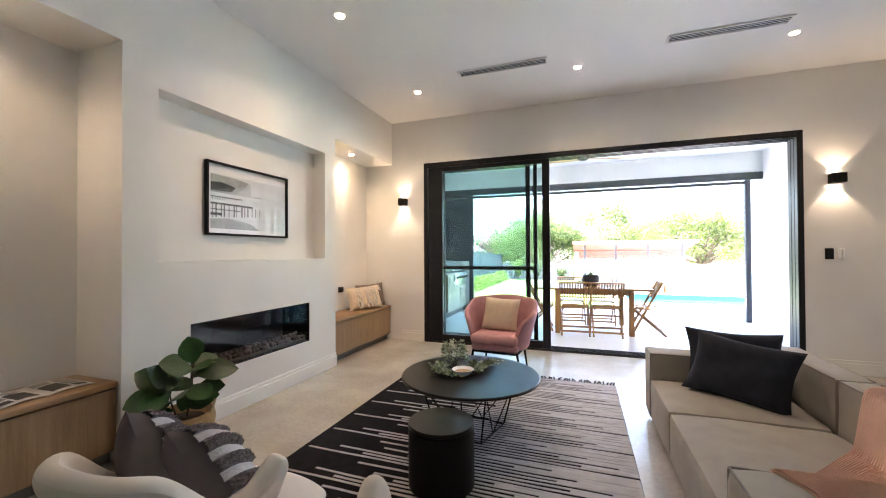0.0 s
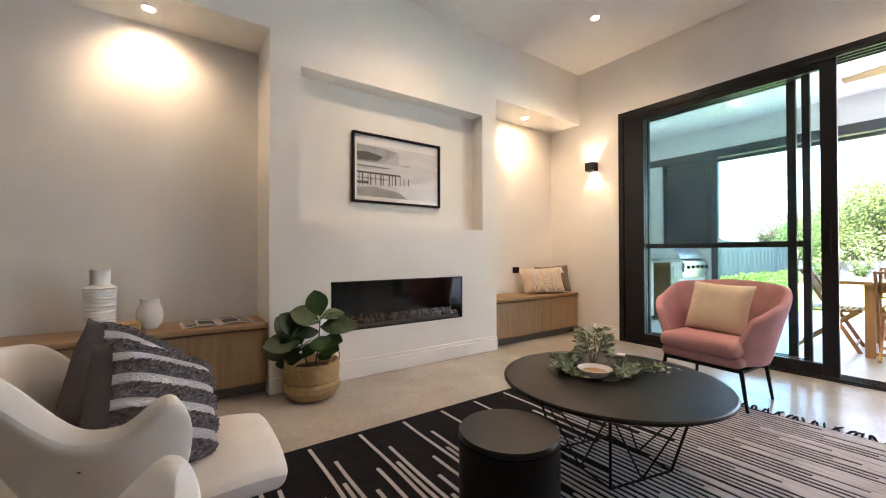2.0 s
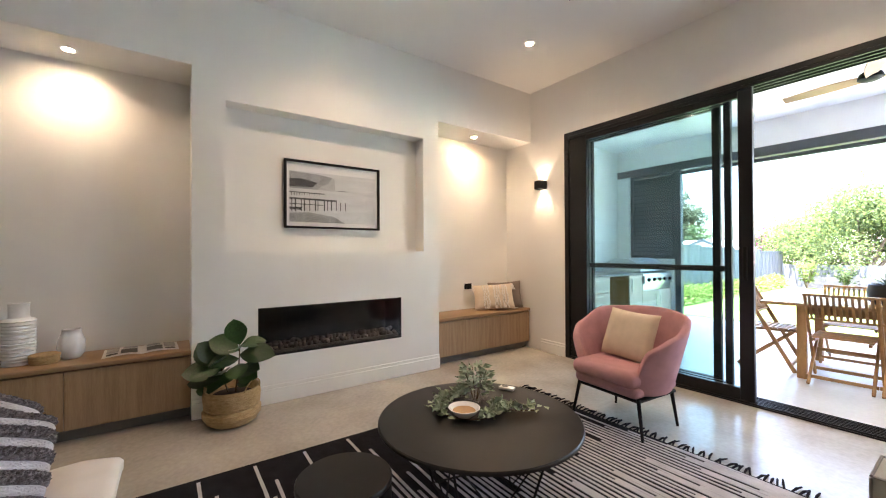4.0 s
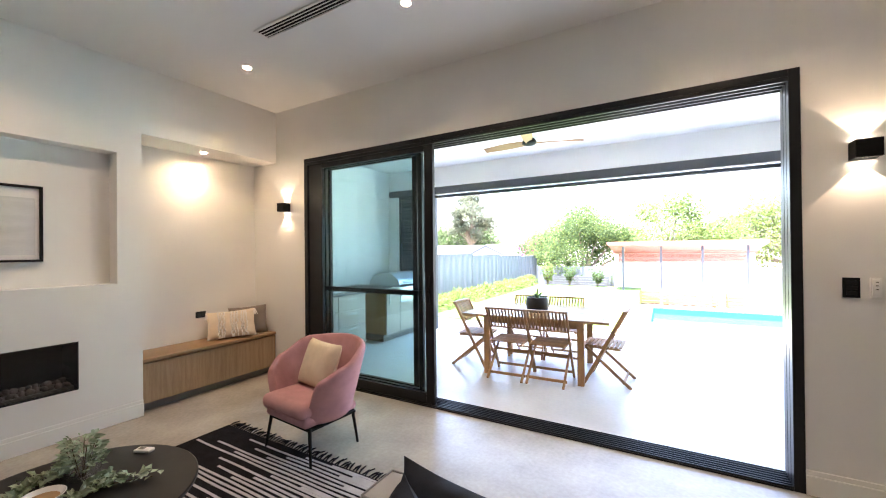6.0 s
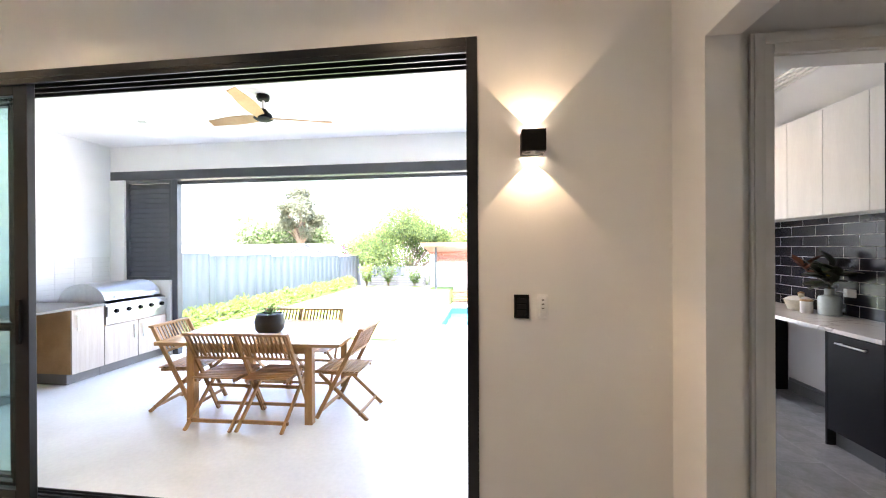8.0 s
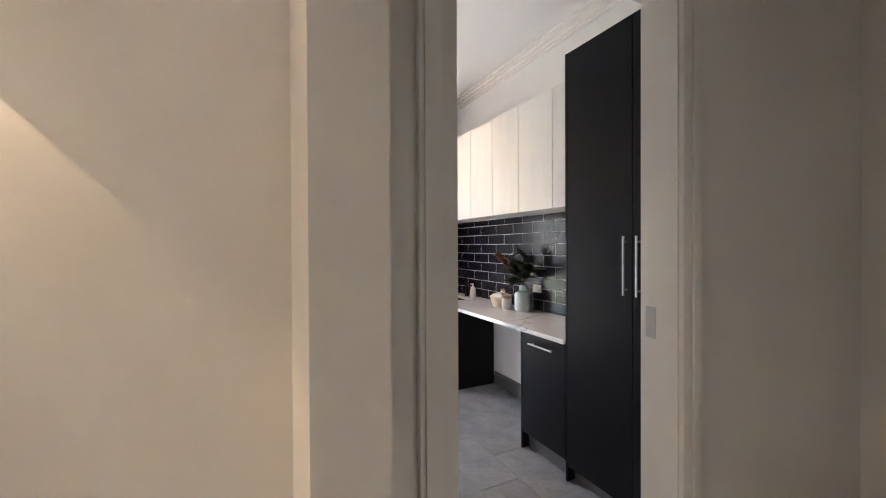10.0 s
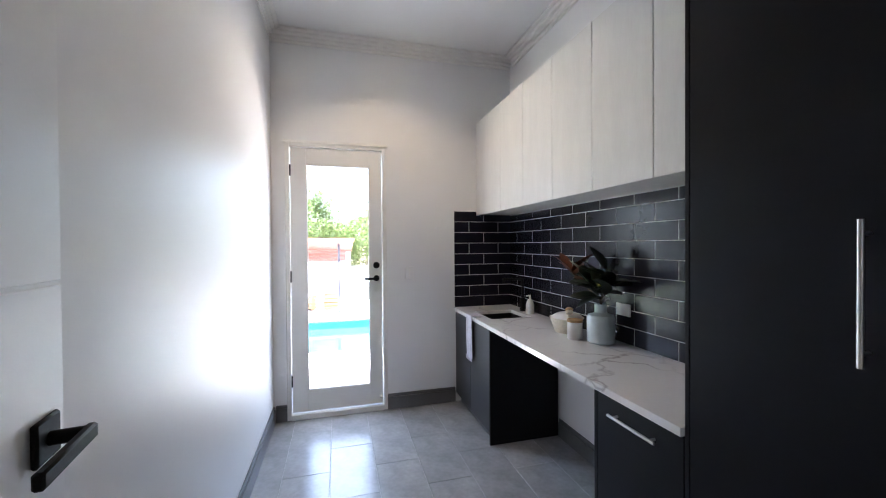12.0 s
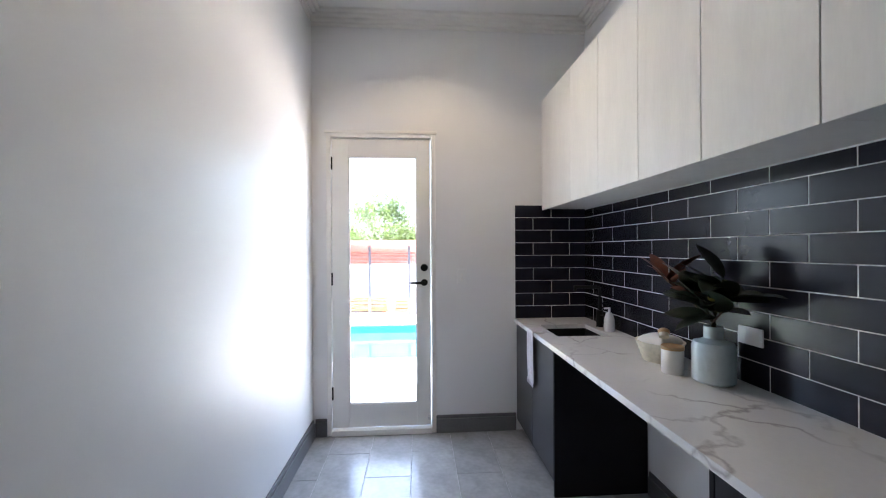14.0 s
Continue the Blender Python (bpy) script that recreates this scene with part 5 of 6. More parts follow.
# ---- alcove things ----
def basket_plant():
    at = pose(-2.405, 1.715, 0.001)
    b = thing("belly_basket", "woven seagrass belly basket with looped handles", "basket", at)
    keys = [(0, 0.120), (0.10, 0.148), (0.28, 0.170), (0.40, 0.170), (0.46, 0.157), (0.52, 0.163), (0.8, 0.167), (1.0, 0.160)]
    prof = [(1.10 * smooth_curve(keys, i / 39) + 0.0022 * (i % 2), 0.25 * i / 39) for i in range(40)]
    prof = [(0.0, 0.0)] + prof + [(prof[-1][0] - 0.012, 0.248), (0.150, 0.18), (0.0, 0.175)]
    part("woven_body", lathe(prof, 48), BASKET, b)
    for s in (1, -1):
        bm = None
        n = 12
        arc = [Vector((s * (0.165 + 0.02 * math.sin(math.pi * i / n)), 0.075 * math.cos(math.pi * i / n), 0.24 + 0.075 * math.sin(math.pi * i / n))) for i in range(n + 1)]
        for p, q in zip(arc, arc[1:]):
            bm = rod(p, q, 0.0045, n=8, bm=bm)
        bm.transform(pose(0, 0, 0, 0, 0, 42))
        part("handle", bm, BASKET, b, "looped woven handle")
    p = thing("fiddle_leaf_plant", "young fiddle-leaf fig in seagrass basket", "plant", at)
    part("soil", lathe([(0, 0.176), (0.138, 0.184), (0.13, 0.20), (0, 0.215)], 28), SOIL, p, "dark potting soil")
    R, T, U = Vector((0.58, 0.815, 0)), Vector((0.815, -0.58, 0)), Vector((0, 0, 1))
    P = lambda r, t, u: R * r + T * t + U * u
    leaves = [leaf_mesh("leaf", LEAF, 1.0, w, bend=bd, fold=0.16, n=9, shape=1.2) for w, bd in ((0.72, 0.18), (0.66, 0.32), (0.80, 0.10))]
    # each stem: foot, tip, then leaves as (height share, direction across, out and up, length)
    stems = (
        (P(-0.025, 0.0, 0.19), P(-0.075, 0.02, 0.43), ((0.35, (-1, 0.25, -0.12), 0.19), (0.55, (-1, 0.35, 0.05), 0.22), (0.62, (0.25, 0.8, 0.35), 0.17), (0.75, (-0.9, 0.5, 0.12), 0.23),
            (0.82, (0.1, 0.6, 0.55), 0.18), (0.9, (-0.8, 0.1, 0.75), 0.21), (0.97, (-0.35, 0.55, 0.8), 0.20), (1.0, (-0.05, 0.2, 1.0), 0.17), (0.7, (-0.5, -0.5, 0.35), 0.17), (0.85, (-0.75, 0.8, -0.15), 0.19))),
        (P(0.02, 0.0, 0.19), P(0.06, 0.01, 0.55), ((0.22, (0.75, 0.35, 0.25), 0.11), (0.36, (0.9, 0.3, 0.12), 0.16), (0.48, (0.85, 0.45, 0.28), 0.19), (0.50, (-0.3, 0.9, -0.15), 0.15), (0.62, (0.35, 0.85, -0.2), 0.18),
            (0.72, (-0.6, 0.7, 0.1), 0.18), (0.80, (0.95, 0.25, 0.22), 0.24), (0.88, (-0.85, 0.35, 0.5), 0.20), (0.92, (0.25, 0.75, 0.3), 0.18), (0.96, (0.8, -0.35, 0.35), 0.16), (1.0, (-0.16, 0.22, 1.0), 0.18))),
    )
    for k, (base, end, stalks) in enumerate(stems):
        mid = (base + end) / 2 + P(0.008 * (1 if k else -1), 0, 0)
        bm = rod(base, mid, 0.006, 0.005, 8)
        rod(mid, end, 0.005, 0.0035, 8, bm)
        part("stem", bm, STEM, p)
        for i, (t, d, size) in enumerate(stalks):
            pos = base.lerp(mid, t * 2) if t < 0.5 else mid.lerp(end, t * 2 - 1)
            ax = P(*d).normalized()
            face = (T * 0.65 + U * 0.75 - ax * (T * 0.65 + U * 0.75).dot(ax)).normalized()
            m = Matrix((ax, face.cross(ax), face)).transposed().to_4x4()
            piece("leaf", leaves[(i + k) % 3], p, Matrix.Translation(pos) @ m @ Matrix.Diagonal((size * 1.06, size * 1.06, size * 1.06, 1)))
basket_plant()


def credenza_things():
    z = 0.5005
    v = thing("ribbed_vase", "tall white ribbed ceramic vase on oak cabinet", "vase", pose(-2.85, 0.555, z))
    prof = [(0, 0), (0.074, 0)]
    for i in range(37):
        t = i / 36
        prof.append((0.076 + 0.005 * t + 0.0028 * math.cos(t * math.pi * 2 * 13), 0.004 + 0.275 * t))
    prof += [(0.074, 0.288), (0.052, 0.298), (0.048, 0.306), (0.05, 0.385), (0.052, 0.39), (0.046, 0.39), (0.043, 0.31), (0.03, 0.30), (0, 0.30)]
    part("body", lathe(prof, 44), CERAMIC, v)
    f = solid("round_pot", lathe([(0, 0), (0.045, 0), (0.066, 0.03), (0.074, 0.075), (0.07, 0.12), (0.055, 0.16), (0.05, 0.185), (0.053, 0.195), (0.047, 0.196), (0.045, 0.17), (0, 0.165)], 36), PORCELAIN, "white glazed face-shaped pot on oak cabinet", "vase", pose(-2.86, 0.80, z))
    b = thing("lidded_basket", "small round woven basket on oak cabinet", "basket", pose(-2.79, 0.685, z))
    part("woven_body", lathe([(0, 0), (0.068, 0), (0.073, 0.01), (0.073, 0.035), (0.07, 0.038), (0, 0.038)], 32), BASKET, b)
    part("lid", lathe([(0, 0.0385), (0.075, 0.0385), (0.076, 0.055), (0.07, 0.060), (0, 0.06)], 32), BASKET, b)
    m = thing("open_magazine", "open magazine lying on oak cabinet", "magazine", pose(-2.84, 1.18, z, 0, 0, 93))
    for s in (-1, 1):
        def page(u, v, s=s):
            x = s * 0.215 * u
            return Vector((x, -0.14 + 0.28 * v, 0.003 + 0.014 * math.sin(math.pi * min(1, u * 1.02)) * (1 - 0.5 * u)))
        leaf = part("page", surface(page, 14, 4, 0.003), PAPER, m, "printed page")
        for k, (ua, ub, va, vb, ink) in enumerate(((0.12, 0.55, 0.10, 0.60, PRINT_DARK), (0.60, 0.92, 0.35, 0.90, PRINT_MID), (0.12, 0.50, 0.68, 0.90, PRINT_MID), (0.62, 0.90, 0.08, 0.26, PRINT_DARK))):
            def photo(u, v, ua=ua, ub=ub, va=va, vb=vb):
                return page(ua + (ub - ua) * u, va + (vb - va) * v) + Vector((0, 0, 0.0042))
            part("printed_photo", surface(photo, 8, 2, 0.0004), ink, leaf, "dark printed photograph")
credenza_things()


def bench_cushions():
    m = pose(-2.80, 4.60, 0.655, 22, 3, -122)
    c = thing("fringed_cushion", "cream cushion with knotted macrame panel", "cushion", m)
    part("cover", pillow(0.50, 0.32, 0.13, seed=31), CREAM, c, "cream woven cover")
    rnd = random.Random(6)
    bm = None
    for x in (-0.13, -0.03, 0.10):
        for i in range(9):
            z = 0.13 - i * 0.032
            for k in range(3):
                xx = x + (k - 1) * 0.028 + rnd.uniform(-0.008, 0.008)
                y = 0.065 * max(0.05, (1 - (xx / 0.25) ** 4) * (1 - (z / 0.16) ** 4)) ** 0.55
                bm = rod((xx, y, z), (xx + rnd.uniform(-0.012, 0.012), y + 0.016, z - 0.034), 0.010, 0.007, 6, bm)
    o = part("macrame_panel", bm, BOUCLE, c, "knotted cream cords"); tagged(o, kind="stuff")
    for x, z in ((-0.25, -0.155), (0.25, -0.155), (-0.25, 0.155), (0.25, 0.155)):
        bm = None
        for i in range(7):
            bm = rod((x, 0.0, z), (x + rnd.uniform(-0.03, 0.03), rnd.uniform(-0.01, 0.03), max(-0.162, z - 0.075)), 0.006, 0.004, 5, bm)
        part("tassel", bm, BOUCLE, c, "cream corner tassel")
    solid("taupe_cushion", pillow(0.42, 0.34, 0.13, seed=33), TAUPE, "taupe linen cushion leaning in the alcove corner", "cushion", pose(-2.84, 4.83, 0.660, 14, 4, -128))
bench_cushions()


# ---- laundry things ----
def laundry_things():
    z = 0.9055
    v = thing("bottle_vase", "pale blue glass bottle vase on worktop", "vase", pose(5.335, 7.03, z))
    part("body", lathe([(0, 0), (0.074, 0), (0.081, 0.008), (0.081, 0.150), (0.074, 0.168), (0.045, 0.178), (0.036, 0.185), (0.036, 0.235), (0.031, 0.235), (0.031, 0.19), (0, 0.185)], 40), BLUE_GLASS, v)
    f = thing("magnolia_branch", "dark magnolia leaf branches in blue vase", "plant", pose(5.335, 7.03, z))
    rnd = random.Random(2)
    mesh = [leaf_mesh("leaf", MAGNOLIA, 1, 0.50, bend=b, fold=0.2, n=7, shape=1.0) for b in (0.15, 0.35)]
    rust = leaf_mesh("rust_leaf", RUST, 1, 0.40, bend=0.2, fold=0.2, n=7)
    tips = [Vector((-0.05, 0.04, 0.37)), Vector((-0.04, -0.15, 0.37)), Vector((-0.02, -0.08, 0.44)), Vector((-0.06, 0.23, 0.42))]
    for k, tip in enumerate(tips):
        b = Vector((0.0, 0.0, 0.02)); mid = Vector((0.004 * k, 0.006, 0.25))
        bm = rod(b, mid, 0.004, n=7)
        rod(mid, tip, 0.004, 0.003, 7, bm)
        part("stem", bm, STEM, f)
        n = 9 if k < 3 else 6
        for i in range(n):
            t = 0.15 + 0.85 * i / (n - 1) if k < 3 else 0.75 + 0.25 * i / (n - 1)
            p = mid.lerp(tip, t)
            yaw = i * 137.5 + 40 * k
            size = rnd.uniform(0.165, 0.22)
            pt = -rnd.uniform(-8, 62)
            if p.x + size * math.cos(radians(yaw)) > 0.10:
                yaw = 180 - yaw
            piece("leaf", rust if k == 3 else mesh[i % 2], f, Matrix.Translation(p) @ Euler((rnd.uniform(-0.5, 0.5), radians(pt), radians(yaw))).to_matrix().to_4x4() @ Matrix.Diagonal((size, size, size, 1)))
    bm = bmesh.new(); bmesh.ops.create_uvsphere(bm, u_segments=12, v_segments=8, radius=0.018)
    for w in bm.verts:
        w.co.z *= 1.4
    bm.transform(Matrix.Translation((-0.075, -0.10, 0.375)) @ Euler((0.4, 0.8, 0)).to_matrix().to_4x4())
    part("bud", bm, YELLOW, f, "yellow flower bud")
    c = thing("ceramic_canister", "small grey canister with wooden lid", "canister", pose(5.235, 7.15, z))
    part("body", lathe([(0, 0), (0.043, 0), (0.046, 0.005), (0.046, 0.105), (0.044, 0.108), (0, 0.108)], 32), CERAMIC, c)
    part("lid", lathe([(0, 0.1085), (0.0475, 0.1085), (0.0475, 0.122), (0.045, 0.124), (0, 0.124)], 32), PALE_WOOD, c, "round wooden lid")
    b = thing("rope_bowl", "cream rope bowl on worktop", "bowl", pose(5.30, 7.34, z))
    part("bowl", lathe([(0, 0.0)] + [(0.075 + 0.035 * (i / 9) + 0.004 * (i % 2), 0.10 * i / 9) for i in range(10)] + [(0.100, 0.098), (0.075, 0.02), (0, 0.015)], 36), WICKER, b)
    t = solid("folded_cloth", pillow(0.17, 0.15, 0.07, 0.02, seed=41), TRIM, "folded white cloth in rope bowl", "cloth", pose(5.30, 7.34, z + 0.098, 90, 0, 20))
    s = thing("scrubbing_brush", "wooden dish brush resting in rope bowl", "brush", pose(5.265, 7.26, z + 0.135, 0, 35, 60))
    part("handle", rod((-0.03, 0, 0), (0.06, 0, 0.01), 0.009, 0.007, 12), PALE_WOOD, s)
    part("head", lathe([(0, 0), (0.024, 0.002), (0.026, 0.014), (0.018, 0.022), (0, 0.024)], 20, at=(-0.045, 0, 0.0)), PALE_WOOD, s)
    part("bristles", lathe([(0, -0.018), (0.022, -0.018), (0.021, 0.001), (0, 0.001)], 20, at=(-0.045, 0, 0)), WICKER, s, "cream bristles")
    d = thing("soap_dispenser", "grey soap pump bottle by the sink", "soap dispenser", pose(5.39, 8.03, z))
    part("bottle", lathe([(0, 0), (0.034, 0), (0.036, 0.004), (0.034, 0.08), (0.025, 0.11), (0.018, 0.125), (0, 0.126)], 28), CERAMIC, d)
    bm = rod((0, 0, 0.125), (0, 0, 0.16), 0.008, n=12)
    rod((0.004, 0, 0.158), (-0.035, 0, 0.155), 0.006, n=10, bm=bm)
    part("pump", bm, PLASTIC, d)
    w = thing("hand_towel", "lilac waffle hand towel hanging over worktop edge", "towel")
    def cloth(u, v):
        y = 8.00 + 0.13 * u + 0.02 * math.sin(v * 3)
        s = v * 0.44
        fold = 0.006 * math.sin(u * 12 + v * 2)
        if s < 0.10:
            return Vector((4.955 - s, y + 0.03 * (1 - v), 0.9085 + 0.002 * math.sin(u * 12)))
        return Vector((4.852 - 0.004 * v + fold * min(1, (s - 0.1) * 8) * 0.6, y, 0.9085 - (s - 0.10)))
    part("cloth", surface(cloth, 20, 40, 0.004), TOWEL, w)
    bm = None
    for i in range(24):
        y = 8.02 + 0.13 * i / 23
        bm = bar((4.849, y, 0.57), (4.849 + 0.002 * math.sin(i * 3), y + 0.002 * math.sin(i * 5), 0.535), 0.003, bm=bm)
    o = part("fringe", bm, TOWEL, w); tagged(o, kind="stuff")
    p = thing("power_outlet", "white double power outlet on tiled splashback", "power outlet", pose(LX1 - 0.011, 6.965, 1.11, 0, 0, 90))
    part("plate", box(-0.058, 0.058, 0.0, 0.011, -0.036, 0.036, 0.002, 1), PLASTIC, p)
    for y in (-0.03, 0.03):
        part("socket", box(y - 0.015, y + 0.015, 0.011, 0.0125, -0.02, 0.022, 0.001, 1), TRIM, p)
    p = thing("light_switch", "white light switch beside glazed door", "light switch", pose(4.432, LY1, 1.25))
    part("plate", box(-0.037, 0.037, -0.012, -0.001, -0.058, 0.058, 0.002, 1), PLASTIC, p)
    for zz in (-0.018, 0.018):
        part("rocker", box(-0.007, 0.007, -0.016, -0.012, zz - 0.012, zz + 0.012, 0.001, 1), TRIM, p)
laundry_things()


# ---- patio things ----
def folding_chair(m, label="teak folding chair with slatted seat and back"):
    top = thing("folding_chair", label, "chair", m, group="teak chairs round the table")
    w = 0.225
    for s in (-1, 1):
        part("long_leg", bar((s * w, -0.20, 0.001), (s * w, 0.22, 0.875), 0.022, 0.036, bevel=0.003), TEAK, top)
        part("short_leg", bar((s * (w - 0.026), 0.27, 0.001), (s * (w - 0.026), -0.185, 0.43), 0.022, 0.034, bevel=0.003), TEAK, top)
        part("seat_rail", bar((s * (w - 0.05), -0.21, 0.435), (s * (w - 0.05), 0.17, 0.425), 0.022, 0.026), TEAK, top)
    part("top_rail", bar((-w - 0.012, 0.222, 0.87), (w + 0.012, 0.222, 0.87), 0.055, 0.022, bevel=0.004), TEAK, top)
    part("lower_back_rail", bar((-w, 0.105, 0.62), (w, 0.105, 0.62), 0.03, 0.018), TEAK, top)
    me = None
    for i in range(11):
        x = -w + 0.03 + (2 * w - 0.06) * i / 10
        if me is None:
            o = part("back_slat", bar((0, 0.105, 0.62), (0, 0.215, 0.855), 0.018, 0.009), TEAK, top); me = o.data
            o.matrix_basis = Matrix.Translation((x, 0, 0))
        else:
            piece("back_slat", me, top, Matrix.Translation((x, 0, 0)))
    me = None
    for i in range(10):
        y = -0.21 + 0.042 * i
        if me is None:
            o = part("seat_slat", box(-w + 0.025, w - 0.025, -0.017, 0.017, 0.448, 0.459, 0.002, 1), TEAK, top); me = o.data
            o.matrix_basis = Matrix.Translation((0, y, 0))
        else:
            piece("seat_slat", me, top, Matrix.Translation((0, y, 0)))
    for y, z in ((-0.165, 0.073), (0.20, 0.066), (-0.05, 0.30)):
        part("stretcher", bar((-w, y, z), (w, y, z), 0.018, 0.03), TEAK, top)
    for me in {ob.data for ob in top.children}:
        me.transform(Matrix.Diagonal((1, 1, 0.925, 1)))
    return top


def teak_table():
    hx, hy, z = 0.83, 0.55, 0.715
    top = thing("outdoor_table", "rectangular teak outdoor dining table", "table", pose(0.19, 6.76, 0, 0, 0, 3.5))
    n = 9
    for i in range(n):
        a = -hy + 0.07 + (2 * hy - 0.14) * i / n
        part("top_slat", box(-hx + 0.07, hx - 0.07, a + 0.002, a + (2 * hy - 0.14) / n - 0.002, z - 0.028, z, 0.003, 1), TEAK_TOP, top)
    for c in ((-hx, hx, -hy, -hy + 0.07), (-hx, hx, hy - 0.07, hy), (-hx, -hx + 0.068, -hy + 0.072, hy - 0.072), (hx - 0.068, hx, -hy + 0.072, hy - 0.072)):
        part("top_border", box(*c, z - 0.03, z, 0.003, 1), TEAK_TOP, top)
    lx, ly = 0.57, 0.50
    for x in (-lx, lx - 0.07):
        for y in (-ly, ly - 0.07):
            part("leg", box(x, x + 0.07, y, y + 0.07, 0.001, z - 0.03, 0.004, 1), TEAK, top)
    for c in ((-lx + 0.07, lx - 0.07, -ly + 0.02, -ly + 0.045), (-lx + 0.07, lx - 0.07, ly - 0.045, ly - 0.02), (-lx + 0.02, -lx + 0.045, -ly + 0.07, ly - 0.07), (lx - 0.045, lx - 0.02, -ly + 0.07, ly - 0.07)):
        part("apron", box(*c, z - 0.105, z - 0.03), TEAK, top)
    c0 = folding_chair(pose(-0.05, 6.355, 0, 0, 0, 182))
    copy_thing(c0, pose(0.407, 6.375, 0, 0, 0, 181))
    copy_thing(c0, pose(0.97, 6.655, 0, 0, 0, -92))
    copy_thing(c0, pose(-0.61, 6.60, 0, 0, 0, 94))
    copy_thing(c0, pose(-0.13, 7.27, 0, 0, 0, 4))
    copy_thing(c0, pose(0.36, 7.29, 0, 0, 0, 2))
    p = thing("plant_pot", "round black pot with bright bromeliad on teak table", "potted plant", pose(0.19, 6.64, z + 0.0005))
    part("pot", lathe([(0, 0), (0.095, 0), (0.128, 0.035), (0.137, 0.11), (0.124, 0.178), (0.113, 0.186), (0.106, 0.172), (0, 0.16)], 32), POT_BLACK, p)
    rnd = random.Random(7)
    me = leaf_mesh("leaf", BROMELIAD, 1, 0.16, bend=0.35, fold=0.3, n=6, shape=0.6)
    for i in range(16):
        s = rnd.uniform(0.13, 0.2)
        piece("leaf", me, p, Matrix.Translation((0, 0, 0.162)) @ Euler((0, radians(-rnd.uniform(25, 75)), i * 2.4)).to_matrix().to_4x4() @ Matrix.Diagonal((s, s, s, 1)))
teak_table()


def ceiling_fan():
    top = thing("ceiling_fan", "black ceiling fan with three timber blades", "ceiling fan", pose(0.09, 6.71, PC))
    part("canopy", lathe([(0, 0), (0.06, 0), (0.062, -0.03), (0.05, -0.055), (0, -0.056)], 28), BLACK, top)
    part("down_rod", rod((0, 0, -0.05), (0, 0, -0.15), 0.013, n=12), STEEL, top)
    part("motor", lathe([(0, -0.18), (0.03, -0.18), (0.045, -0.205), (0.075, -0.225), (0.085, -0.25), (0.09, -0.275), (0.06, -0.292), (0, -0.295)], 32, at=(0, 0, 0.04)), BLACK, top)
    for a in (24, 170, 281):
        def blade(u, v):
            x = 0.06 + 0.60 * u
            w = 0.035 + 0.028 * math.sin(math.pi * min(1, u * 1.15)) 
            return Vector((x, (v - 0.45) * 2 * w, 0.012 * u + (v - 0.5) * 0.035))
        bm = surface(blade, 16, 5, 0.010)
        bm.transform(pose(0, 0, -0.228, 0, 0, a))
        part("blade", bm, PALE_WOOD, top, "pale timber blade")
ceiling_fan()


